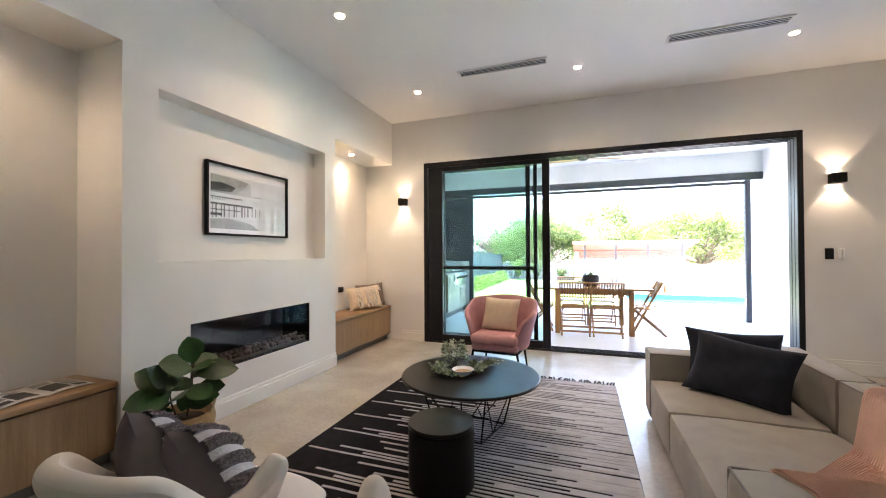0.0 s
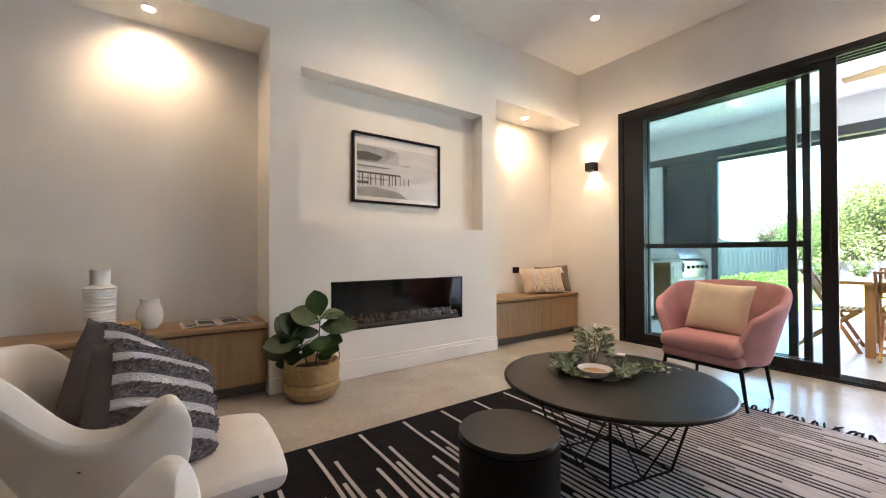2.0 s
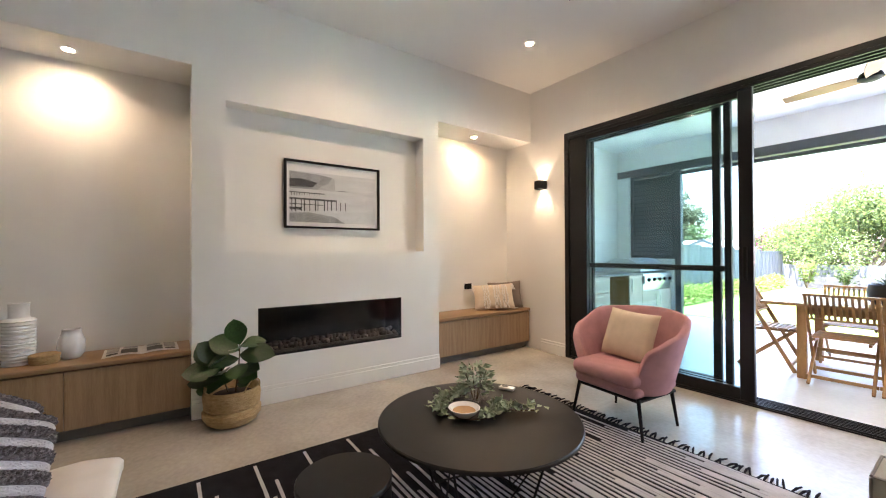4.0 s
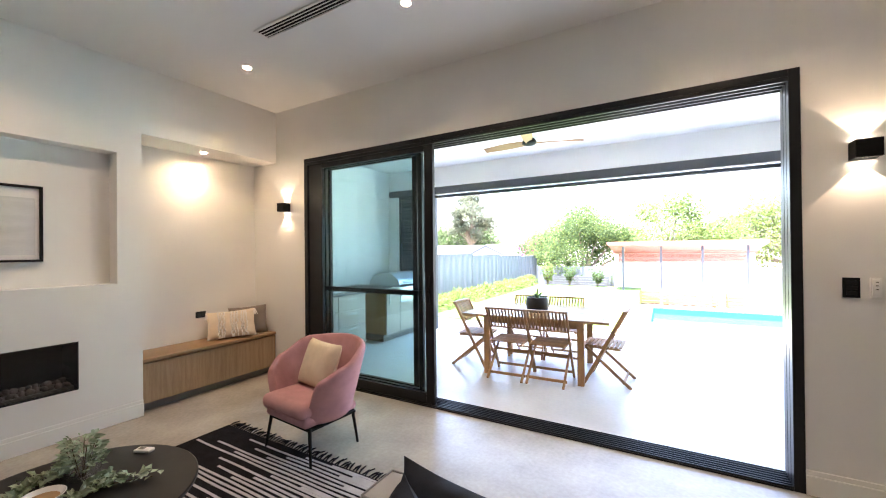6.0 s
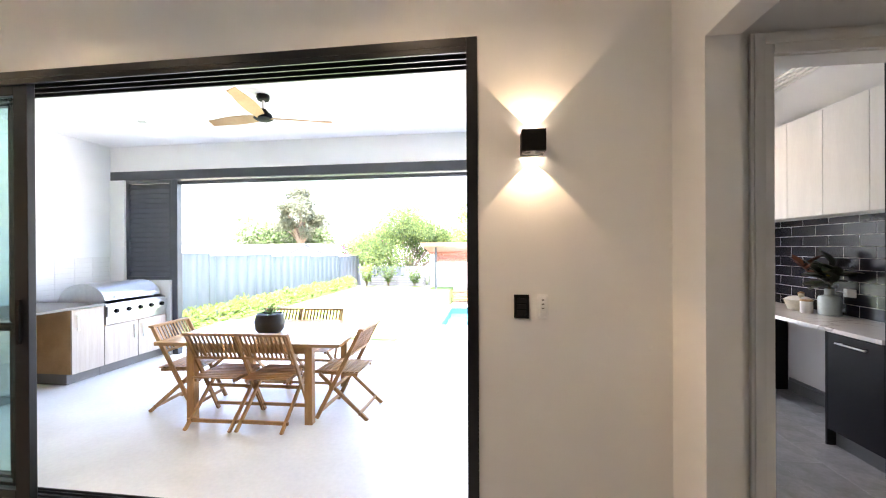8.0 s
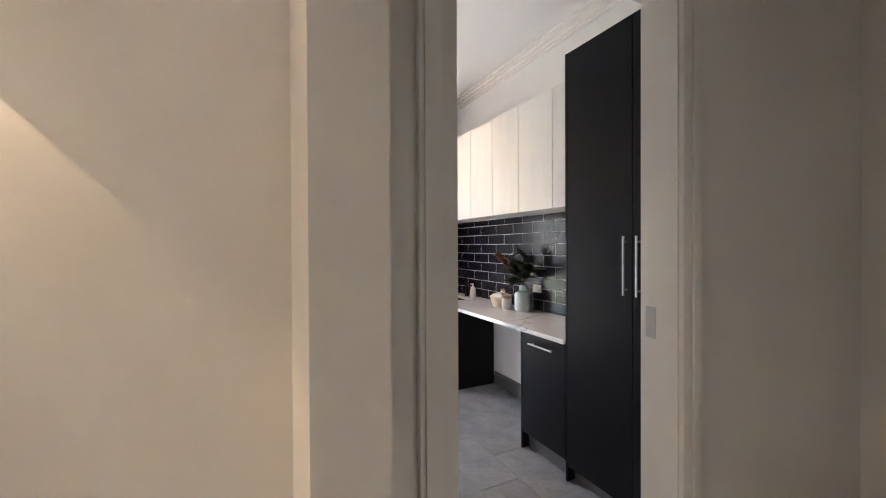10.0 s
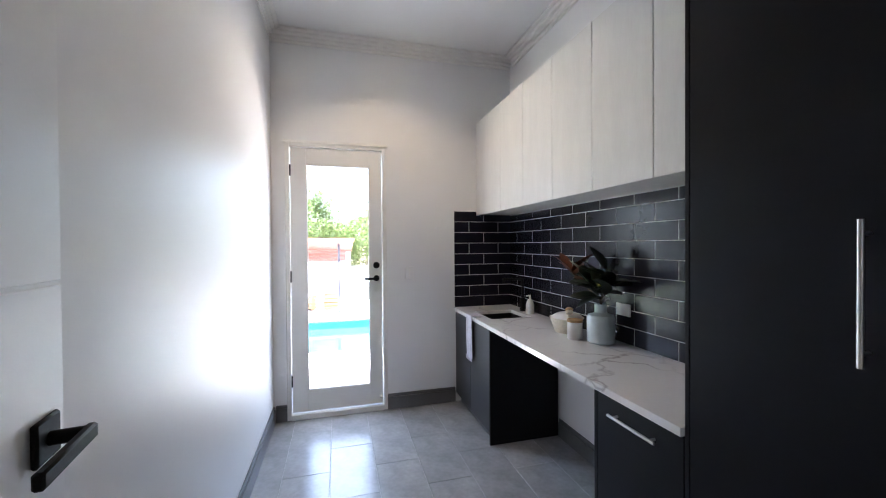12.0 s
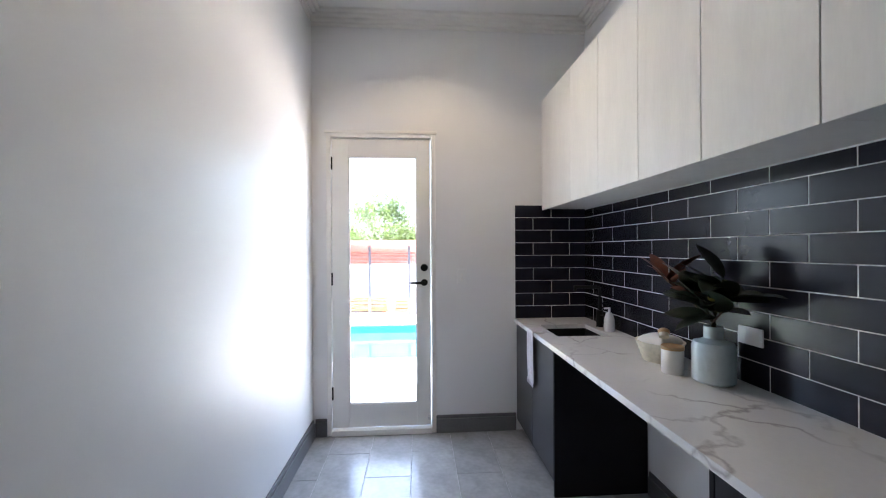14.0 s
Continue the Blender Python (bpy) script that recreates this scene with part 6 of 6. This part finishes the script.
def outdoor_kitchen():
    fx, z = -2.36, 0.88
    wt = thing("barbecue_bench", "dark stone bench top of outdoor kitchen", "worktop")
    part("slab", box(PX0 + 0.002, fx + 0.02, 5.30, 7.27, z - 0.03, z, 0.003, 1), TOE, wt)
    units = ((5.30, 6.40, "drawers"), (6.90, 7.27, "door"), (7.27, 8.17, "bbq"))
    for a, b, k in units:
        c = thing("outdoor_cabinet", "timber-look outdoor kitchen cabinet", "cabinet", group="outdoor kitchen cabinets")
        zt = z - 0.03 if k != "bbq" else 0.60
        part("body", box(PX0 + 0.01, fx - 0.02, a + 0.002, b - 0.002, 0.12, zt), PALE_WOOD, c)
        part("toe_kick", box(PX0 + 0.01, fx - 0.07, a + 0.002, b - 0.002, 0.001, 0.12), TOE, c)
        if k == "drawers":
            for ya, yb in ((a, (a + b) / 2), ((a + b) / 2, b)):
                for za, zb in ((0.12, 0.42), (0.425, 0.63), (0.635, 0.845)):
                    d = part("drawer", box(fx - 0.02, fx, ya + 0.003, yb - 0.003, za, zb, 0.002, 1), PATIO_OAK, c)
                    part("bar_handle", bar((fx + 0.02, (ya + yb) / 2 - 0.10, zb - 0.045), (fx + 0.02, (ya + yb) / 2 + 0.10, zb - 0.045), 0.01, bm=bar((fx, (ya + yb) / 2 - 0.08, zb - 0.045), (fx + 0.02, (ya + yb) / 2 - 0.08, zb - 0.045), 0.008, bm=bar((fx, (ya + yb) / 2 + 0.08, zb - 0.045), (fx + 0.02, (ya + yb) / 2 + 0.08, zb - 0.045), 0.008))), STEEL, d)
        else:
            n = 1 if k == "door" else 2
            for i in range(n):
                ya, yb = a + (b - a) * i / n, a + (b - a) * (i + 1) / n
                d = part("cupboard_door", box(fx - 0.02, fx, ya + 0.003, yb - 0.003, 0.12, zt - 0.005, 0.002, 1), PATIO_OAK, c)
                hy = yb - 0.06 if (i == 0 and n == 2) else ya + 0.06
                part("bar_handle", bar((fx + 0.02, hy, zt - 0.24), (fx + 0.02, hy, zt - 0.06), 0.01, bm=bar((fx, hy, zt - 0.22), (fx + 0.02, hy, zt - 0.22), 0.008, bm=bar((fx, hy, zt - 0.08), (fx + 0.02, hy, zt - 0.08), 0.008))), STEEL, d)
    g = thing("cooktop", "black gas wok burner on outdoor bench", "cooktop", pose(-2.72, 5.95, z + 0.001))
    part("plate", box(-0.22, 0.22, -0.28, 0.28, 0, 0.012, 0.003, 1), STEEL, g)
    for y in (-0.13, 0.13):
        bm = lathe([(0, 0.012), (0.06, 0.012), (0.055, 0.03), (0, 0.032)], 20, at=(0, y, 0))
        for a in range(4):
            bar((0.09 * math.cos(a * 1.57), y + 0.09 * math.sin(a * 1.57), 0.045), (0.02 * math.cos(a * 1.57), y + 0.02 * math.sin(a * 1.57), 0.045), 0.01, bm=bm)
            bar((0.085 * math.cos(a * 1.57), y + 0.085 * math.sin(a * 1.57), 0.012), (0.085 * math.cos(a * 1.57), y + 0.085 * math.sin(a * 1.57), 0.045), 0.01, bm=bm)
        part("burner", bm, BLACK, g)
    b = thing("barbecue", "stainless steel built-in hooded gas barbecue", "barbecue")
    y0, y1 = 7.29, 8.15
    part("body", box(PX0 + 0.15, fx, y0, y1, 0.602, 0.86, 0.006, 2), STEEL, b)
    part("control_panel", box(fx, fx + 0.03, y0, y1, 0.70, 0.83, 0.006, 2), STEEL, b)
    for i in range(5):
        y = y0 + 0.10 + (y1 - y0 - 0.2) * i / 4
        bm = lathe([(0, 0), (0.028, 0), (0.026, 0.022), (0.02, 0.03), (0, 0.03)], 18)
        bm.transform(pose(fx + 0.03, y, 0.765, 0, 90, 0))
        part("knob", bm, BLACK, b)
    def hood(u, v):
        a = math.pi * (0.02 + 0.93 * u)
        return Vector((-2.74 - 0.34 * -math.cos(a) * -1, y0 + 0.03 + (y1 - y0 - 0.06) * v, 0.86 + 0.24 * math.sin(a)))
    bm = surface(hood, 18, 2, 0.01)
    for yy in (y0 + 0.03, y1 - 0.04):
        for i in range(12):
            a, c = math.pi * i / 12, math.pi * (i + 1) / 12
            f = [bm.verts.new(q) for q in ((-2.74 + 0.335 * math.cos(a), yy, 0.86), (-2.74 + 0.335 * math.cos(a), yy, 0.86 + 0.235 * math.sin(a)), (-2.74 + 0.335 * math.cos(c), yy, 0.86 + 0.235 * math.sin(c)), (-2.74 + 0.335 * math.cos(c), yy, 0.86))]
            if i not in (0, 11):
                bm.faces.new(f)
            else:
                bm.faces.new(f[1:] if i == 0 else f[:3])
    part("hood", bm, STEEL, b, "curved stainless hood")
    part("hood_handle", rod((fx - 0.02, y0 + 0.12, 0.94), (fx - 0.02, y1 - 0.12, 0.94), 0.012, n=12, bm=bar((fx - 0.08, y0 + 0.15, 0.93), (fx - 0.02, y0 + 0.15, 0.94), 0.014, bm=bar((fx - 0.08, y1 - 0.15, 0.93), (fx - 0.02, y1 - 0.15, 0.94), 0.014))), STEEL, b)
outdoor_kitchen()


# ---- garden ----
structure("ground", [(-300, 300, -60, 600, -1.2, -0.65)], EARTH, "dry earth ground reaching into the distance", "ground")
structure("lawn", [(-3.9, 0.75, 9.3, 18.6, -0.645, -0.02)], GRASS, "bright green mown lawn", "lawn")
QX0, QX1, QY0, QY1 = 1.25, 5.2, 10.7, 13.05
structure("pool_deck", [(0.75, QX0, 9.3, 13.4, -0.64, 0.0), (QX1, 12, 9.3, 13.4, -0.64, 0.0), (QX0, QX1, 9.3, QY0, -0.64, 0.0), (QX0, QX1, QY1, 13.4, -0.64, 0.0), (3.08, 12, 8.74, 9.3, -0.64, 0.0), (0.75, 12, 13.4, 15.2, -0.64, -0.30)], DECK, "pale concrete pool deck", "pavement")
structure("yard_paving", [(0.75, 12, 15.2, 20.0, -0.646, -0.58)], DECK, "pale concrete paving by the pavilion", "pavement")


def pool():
    top = thing("swimming_pool", "rectangular swimming pool with turquoise water", "pool", kind="structure")
    bm = None
    for c in ((QX0 + 0.001, QX1 - 0.001, QY1 - 0.03, QY1 - 0.001), (QX0 + 0.001, QX0 + 0.03, QY0 + 0.001, QY1 - 0.03), (QX1 - 0.03, QX1 - 0.001, QY0 + 0.001, QY1 - 0.03), (QX0 + 0.001, QX1 - 0.001, QY0 + 0.001, QY0 + 0.03)):
        bm = box(*c, -0.6, -0.03, 0, 1, bm)
    part("waterline_tiles", bm, POOL_TILE, top, "blue mosaic waterline")
    part("water", box(QX0 + 0.03, QX1 - 0.03, QY0 + 0.03, QY1 - 0.03, -0.6, -0.16), WATER, top, "turquoise water")
    part("coping", box(QX0 - 0.02, QX1 + 0.02, QY1 - 0.03, QY1 + 0.25, 0.001, 0.02, 0.006, 1), DECK, top)
pool()


def pavilion():
    top = thing("pool_pavilion", "cedar-lined skillion pool pavilion on steel posts", "pavilion")
    g = -0.58
    for x in (0.22, 1.42, 2.62, 3.82):
        part("post", box(x - 0.035, x + 0.035, 17.30, 17.37, g, 1.565, 0.004, 1), STEEL_BLUE, top)
    bm = box(-0.25, 4.25, 16.9, 18.9, 1.63, 1.70, 0.01, 1)
    for v in bm.verts:
        v.co.z -= 0.155 * (v.co.y - 16.9)
    part("roof", bm, CEDAR, top, "cedar-lined skillion roof")
    part("fascia", box(-0.27, 4.27, 16.87, 16.9, 1.61, 1.73), CEDAR, top)
    part("soffit_board", box(-0.25, 4.25, 18.56, 18.64, 1.29, 1.375), CEDAR, top)
    me = None
    for i in range(7):
        z = 0.985 + i * 0.046
        if me is None:
            o = part("screen_slat", box(-0.05, 4.05, -0.02, 0.02, -0.018, 0.018), CEDAR, top); me = o.data
            o.matrix_basis = Matrix.Translation((0, 18.6, z))
        else:
            piece("screen_slat", me, top, Matrix.Translation((0, 18.6, z)))
    part("rear_wall", box(-0.2, 4.2, 18.66, 18.82, g, 1.31), RENDER, top, "white rendered rear wall")
    b = thing("timber_bench", "long slatted timber bench under pavilion", "bench")
    for i in range(5):
        part("seat_slat", box(0.1, 3.1, 18.05 + i * 0.10, 18.13 + i * 0.10, g + 0.40, g + 0.44, 0.004, 1), TEAK, b)
    for i in range(3):
        part("front_slat", box(0.1, 3.1, 18.02, 18.05, g + 0.06 + 0.11 * i, g + 0.14 + 0.11 * i, 0.004, 1), TEAK, b)
    for x in (0.2, 1.6, 3.0):
        part("support", box(x - 0.04, x + 0.04, 18.06, 18.5, g + 0.001, g + 0.40), TEAK, b)
    c = thing("slatted_box", "small slatted timber box under pavilion", "box")
    for i in range(4):
        part("slat", box(3.35, 3.85, 18.0, 18.45, g + 0.012 + 0.12 * i, g + 0.115 + 0.12 * i, 0.005, 1), TEAK, c)
pavilion()


def side_fence():
    top = thing("side_fence", "stepped blue-grey corrugated steel boundary fence", "fence", kind="structure")
    x = -3.95
    y = 8.6
    k = 0
    while y < 19.4:
        z1 = 1.42 - 0.062 * k
        z1 = max(0.72, z1)
        def sheet(u, v, y=y, z1=z1):
            yy = y + 2.36 * u
            return Vector((x + 0.018 * math.copysign(min(1, abs(math.sin(u * 40)) * 1.6), math.sin(u * 40)), yy, -0.64 + (z1 + 0.64) * v))
        part("fence_panel", surface(sheet, 80, 1, 0.004), FENCE, top)
        part("capping", box(x - 0.03, x + 0.03, y, y + 2.36, z1, z1 + 0.03), FENCE, top)
        part("post", box(x - 0.03, x + 0.035, y + 2.36, y + 2.40, -0.64, z1 + 0.03), FENCE, top)
        y += 2.40
        k += 1
    top = thing("rear_fence", "blue-grey steel rear fence with dark slatted front", "fence", kind="structure")
    for i in range(8):
        xa = -3.9 + i * 2.4
        def sheet(u, v, xa=xa):
            return Vector((xa + 2.36 * u, 20.4 + 0.018 * math.copysign(min(1, abs(math.sin(u * 40)) * 1.6), math.sin(u * 40)), -0.64 + 1.34 * v))
        part("fence_panel", surface(sheet, 80, 1, 0.004), FENCE, top)
        part("post", box(xa + 2.36, xa + 2.40, 20.37, 20.435, -0.64, 0.72), FENCE, top)
    s = thing("slat_screen", "low dark horizontal slat screen before fence", "fence")
    me = None
    for i in range(9):
        z = -0.55 + i * 0.105
        if me is None:
            o = part("slat", box(-2.9, -0.45, -0.02, 0.02, -0.04, 0.04), SLAT_DARK, s); me = o.data
            o.matrix_basis = Matrix.Translation((0, 19.0, z))
        else:
            piece("slat", me, s, Matrix.Translation((0, 19.0, z)))
    for xx in (-2.85, -1.7, -0.5):
        part("post", box(xx - 0.03, xx + 0.03, 19.03, 19.09, -0.64, 0.36), SLAT_DARK, s)
side_fence()


def house(x0, x1, y0, y1, zb, ze, zr, wall_mat, roof_mat, label, hole=None):
    top = thing("house", label, "house")
    xm, o = (x0 + x1) / 2, 0.05
    bm = bmesh.new()
    ends = [[bm.verts.new((px, py, pz)) for px, pz in ((x0, zb), (x1, zb), (x1, ze - 0.02), (xm, zr - 0.05), (x0, ze - 0.02))] for py in (y0, y1)]
    bm.faces.new(ends[0]); bm.faces.new(ends[1][::-1])
    for i in range(5):
        bm.faces.new((ends[0][i], ends[1][i], ends[1][(i + 1) % 5], ends[0][(i + 1) % 5]))
    part("wall", bm, wall_mat, top)
    for xa in (x0 - o, x1 + o):
        za = ze - (zr - ze) * o / ((x1 - x0) / 2)
        bm = bmesh.new()
        v = [bm.verts.new(p) for p in ((xa, y0 - o, za), (xm, y0 - o, zr), (xm, y1 + o, zr), (xa, y1 + o, za))]
        bm.faces.new(v)
        bmesh.ops.solidify(bm, geom=bm.faces[:], thickness=0.08)
        part("roof", bm, roof_mat, top)
        part("barge_board", bar((xa, y0 - o - 0.03, za - 0.06), (xm, y0 - o - 0.03, zr - 0.06), 0.04, 0.13), STEEL_BLUE, top, "dark blue-grey barge board")
    return top
house(-8.5, -5.5, 21.5, 27, -0.65, 1.07, 1.78, RENDER, ROOF_GREY, "white gabled garden house behind fence")
long_house = house(23.5, 30, 8.7, 22, -0.65, 1.15, 1.85, RENDER, ROOF_GREY, "long low white house with pale steel roof")
long_house.matrix_basis = pose(0, 0, 0, 0, 0, 90)
house(-6.8, 0.5, 30, 40, -0.65, 1.3, 2.7, RENDER, ROOF_TILE, "distant house with terracotta roof")


def tree(x, y, g, h, crown, spread, mats, leaf, count, seed, label, trunk=0.12, bottom=0.35, flowers=None):
    """A tapered trunk with limbs and a crown of many small leaves in uneven clumps."""
    rnd = random.Random(seed)
    top = thing("tree", label, "tree", pose(x, y, g))
    fork = h * bottom
    bm = rod((0, 0, 0), (0.1 * trunk, 0, fork), trunk, trunk * 0.7, 10)
    clumps = []
    for k in range(crown):
        a = k * 2.4 + rnd.uniform(-0.4, 0.4)
        r = spread * math.sqrt((k + 0.5) / crown) * rnd.uniform(0.75, 1.05)
        z = fork + (h - fork) * (rnd.random() ** 0.7) * (1 - 0.55 * (r / spread) ** 2) 
        c = Vector((r * math.cos(a), r * math.sin(a), z))
        clumps.append((c, spread * rnd.uniform(0.22, 0.42)))
        mid = Vector((c.x * 0.4, c.y * 0.4, fork + (c.z - fork) * 0.45))
        rod((0, 0, fork * 0.9), mid, trunk * 0.5, trunk * 0.25, 6, bm)
        rod(mid, c, trunk * 0.25, trunk * 0.08, 6, bm)
    part("trunk", bm, BARK, top)
    per = count // crown
    sets = [[] for _ in mats]
    for i, (c, r) in enumerate(clumps):
        for j in range(per):
            d = Vector((rnd.gauss(0, 1), rnd.gauss(0, 1), rnd.gauss(0, 0.8)))
            d.normalize()
            p = c + d * r * (rnd.random() ** 0.4)
            which = 0 if rnd.random() < 0.72 else len(mats) - 1
            if flowers and rnd.random() > flowers:
                which = 0
            sets[which].append((p, d + Vector((rnd.uniform(-0.6, 0.6), rnd.uniform(-0.6, 0.6), rnd.uniform(-0.6, 0.3)))))
    for s, m in zip(sets, mats):
        foliage_cloud("crown", s, leaf, m, top, seed)
    return top


tree(-14.9, 36, -0.65, 8.0, 26, 2.1, (GREEN_B, GREEN_B), 0.22, 9000, 1, "tall loose grey-green gum tree", 0.28, 0.35)
tree(-18.5, 40, -0.65, 5.2, 22, 4.6, (GREEN_A, GREEN_B), 0.34, 7000, 2, "broad green tree behind the fence", 0.25, 0.25)
tree(-2.1, 22.6, -0.65, 4.3, 34, 2.6, (GREEN_A, GREEN_C), 0.095, 42000, 3, "leafy green shrub tree behind rear fence", 0.12, 0.15)
tree(-4.6, 23.2, -0.65, 3.1, 18, 1.5, (GREEN_A, BLOSSOM), 0.11, 7000, 4, "bougainvillea with pink blossom over fence", 0.09, 0.15, flowers=0.85)
tree(1.8, 30, -0.65, 5.4, 30, 3.4, (GREEN_C, GREEN_A), 0.14, 26000, 5, "bright green tree beyond the pavilion", 0.18, 0.2)
tree(8.5, 33, -0.65, 5.4, 28, 4.0, (GREEN_C, GREEN_B), 0.16, 22000, 6, "lime green tree beyond the pool", 0.22, 0.2)
tree(15.5, 30, -0.65, 4.6, 20, 3.2, (GREEN_C, GREEN_A), 0.24, 5000, 7, "lime green tree by the far boundary", 0.18, 0.2)
tree(-6.5, 45, -0.65, 5.0, 20, 4.6, (GREEN_A, GREEN_B), 0.36, 5000, 8, "distant green tree behind houses", 0.2, 0.2)


def palm(x, y, h, seed, label):
    rnd = random.Random(seed)
    top = thing("palm_tree", label, "tree", pose(x, y, -0.65))
    part("trunk", rod((0, 0, 0), (0.2, 0, h), 0.2, 0.14, 12), BARK, top)
    pts = []
    for k in range(20):
        a = k * 2.4
        up = rnd.uniform(-0.1, 1.0)
        for j in range(46):
            t = j / 45
            L = 2.0 * t
            p = Vector((0.2 + L * math.cos(a) * (1 - 0.15 * up), L * math.sin(a) * (1 - 0.15 * up), h + L * up * 0.8 - 0.42 * L * L))
            for s in (-1, 1):
                pts.append((p, Vector((math.cos(a + s * 1.0), math.sin(a + s * 1.0), -0.5))))
    foliage_cloud("crown", pts, 0.3, GREEN_B, top, seed)
palm(6.3, 40, 4.4, 3, "shaggy palm tree beyond the pavilion")


def hedge():
    rnd = random.Random(17)
    pts = []
    for k in range(4200):
        y = rnd.uniform(9.4, 18.4)
        lump = 0.10 + 0.14 * noise.noise(Vector((0, y * 1.7, 2))) 
        a = rnd.uniform(0, math.pi)
        r = 0.27 * math.sqrt(rnd.random()) 
        pts.append(((-3.45 + r * math.cos(a) * 0.9, y, -0.02 + 0.05 + (lump + 0.25) * math.sin(a) * math.sqrt(rnd.random())), Vector((math.cos(a), rnd.uniform(-1, 1), math.sin(a)))))
    ob = foliage_cloud("hedge_leaves", pts, 0.085, GREEN_C, None, 9)
    ob.name = "hedge"
    tagged(ob, "low bright green border planting along fence", "hedge", kind="stuff")
hedge()
def border_shrub(x, y, h, seed, mats, label):
    rnd = random.Random(seed)
    top = thing("shrub", label, "shrub", pose(x, y, -0.021))
    bm = None
    pts = []
    for k in range(9):
        a = k * 2.4
        tip = Vector((0.22 * math.cos(a), 0.22 * math.sin(a), h * rnd.uniform(0.7, 1.0)))
        bm = rod((0, 0, 0), tip, 0.010, 0.004, 5, bm)
        for j in range(34):
            t = rnd.uniform(0.25, 1)
            pts.append((tip * t + Vector((rnd.gauss(0, 0.05), rnd.gauss(0, 0.05), 0)), Vector((rnd.uniform(-1, 1), rnd.uniform(-1, 1), rnd.uniform(-0.2, 0.8)))))
    part("stems", bm, STEM, top)
    foliage_cloud("leaves", pts, 0.10, mats, top, seed)
border_shrub(-2.75, 18.2, 1.0, 1, GREEN_C, "yellow-green shrub before slat screen")
border_shrub(-1.9, 18.4, 0.8, 2, GREEN_A, "green climbing shrub on slat screen")
border_shrub(-0.8, 18.3, 0.7, 3, GREEN_A, "small green shrub before slat screen")


# ---- tiles ----
def tile_mesh(name, w, h, t, material):
    bm = box(0, w, -t, 0, 0, h)
    top_edges = [e for e in bm.edges if all(abs(v.co.y + t) < 1e-6 for v in e.verts)]
    bmesh.ops.bevel(bm, geom=top_edges, offset=0.0012, segments=1, affect="EDGES")
    me = bpy.data.meshes.new(name)
    bm.to_mesh(me); bm.free(); me.materials.append(material)
    return me


def splashback(name, length, z0, z1, base, label, first, skip=0.0):
    """Charcoal brick tiles over a pale grout bed, in the xz plane of base, facing -y."""
    top = thing(name, label, "splashback", base, kind="structure")
    part("grout_bed", box(0, length, -0.006, -0.001, z0, z1), GROUT, top, "pale grout")
    th, tw, g = 0.1028, 0.303, 0.0042
    cache = {}
    r = 0
    z = z0 + 0.001
    while z < z1 - 0.02:
        hh = min(th, z1 - z) - g
        x = -((first + r) % 2) * (tw / 2) + skip
        while x < length - 0.01:
            a, b = max(0.0, x), min(length, x + tw) - g
            if b - a > 0.012:
                key = (round(b - a, 3), round(hh, 3))
                if key not in cache:
                    cache[key] = tile_mesh("tile", b - a, hh, 0.0014, TILE)
                piece("tile", cache[key], top, Matrix.Translation((a, -0.006, z)))
            x += tw
        z += th
        r += 1
    return top
splashback("splashback_north", LX1 - 4.87, 0.906, 1.83, pose(4.87, LY1, 0), "charcoal brick-bond tiled splashback on end wall", 0)
splashback("splashback_east", 8.552 - 6.024, 0.906, 1.795, pose(LX1, 8.552, 0, 0, 0, -90), "charcoal brick-bond tiled splashback behind worktop", 1)


def laundry_floor():
    top = thing("laundry_floor", "grey stone-look porcelain tiled floor", "floor", kind="structure")
    part("screed", box(LX0, LX1, 4.98, LY1, -0.12, -0.004), FLOOR_GROUT, top, "grey grout bed")
    cache = {}
    tw, tl, g = 0.30, 0.60, 0.003
    c = 0
    x = LX0 - 0.12
    while x < LX1:
        y = 4.98 - (0.3 if c % 2 else 0.0)
        while y < LY1:
            a, b, p, q = max(x, LX0), min(x + tw, LX1) - g, max(y, 4.98), min(y + tl, LY1) - g
            if b - a > 0.02 and q - p > 0.02:
                key = (round(b - a, 3), round(q - p, 3))
                if key not in cache:
                    bm = box(0, b - a, 0, q - p, -0.0035, 0.0, 0.0012, 1)
                    me = bpy.data.meshes.new("floor_tile"); bm.to_mesh(me); bm.free(); me.materials.append(FLOOR_TILE)
                    cache[key] = me
                piece("floor_tile", cache[key], top, Matrix.Translation((a, p, 0)))
            y += tl
        x += tw
        c += 1
laundry_floor()


def patio_tiles():
    top = thing("patio_splashback", "white stacked brick tiles behind outdoor kitchen", "splashback", pose(PX0, 5.30, 0, 0, 0, 90), kind="structure")
    me = None
    part("grout_bed", box(0, 2.86, -0.006, -0.001, 0.882, 1.42), GROUT, top)
    me = tile_mesh("tile", 0.236, 0.060, 0.006, PORCELAIN)
    for r in range(8):
        for i in range(12):
            piece("tile", me, top, Matrix.Translation((0.0015 + i * 0.238, -0.006, 0.884 + r * 0.0665)))
patio_tiles()
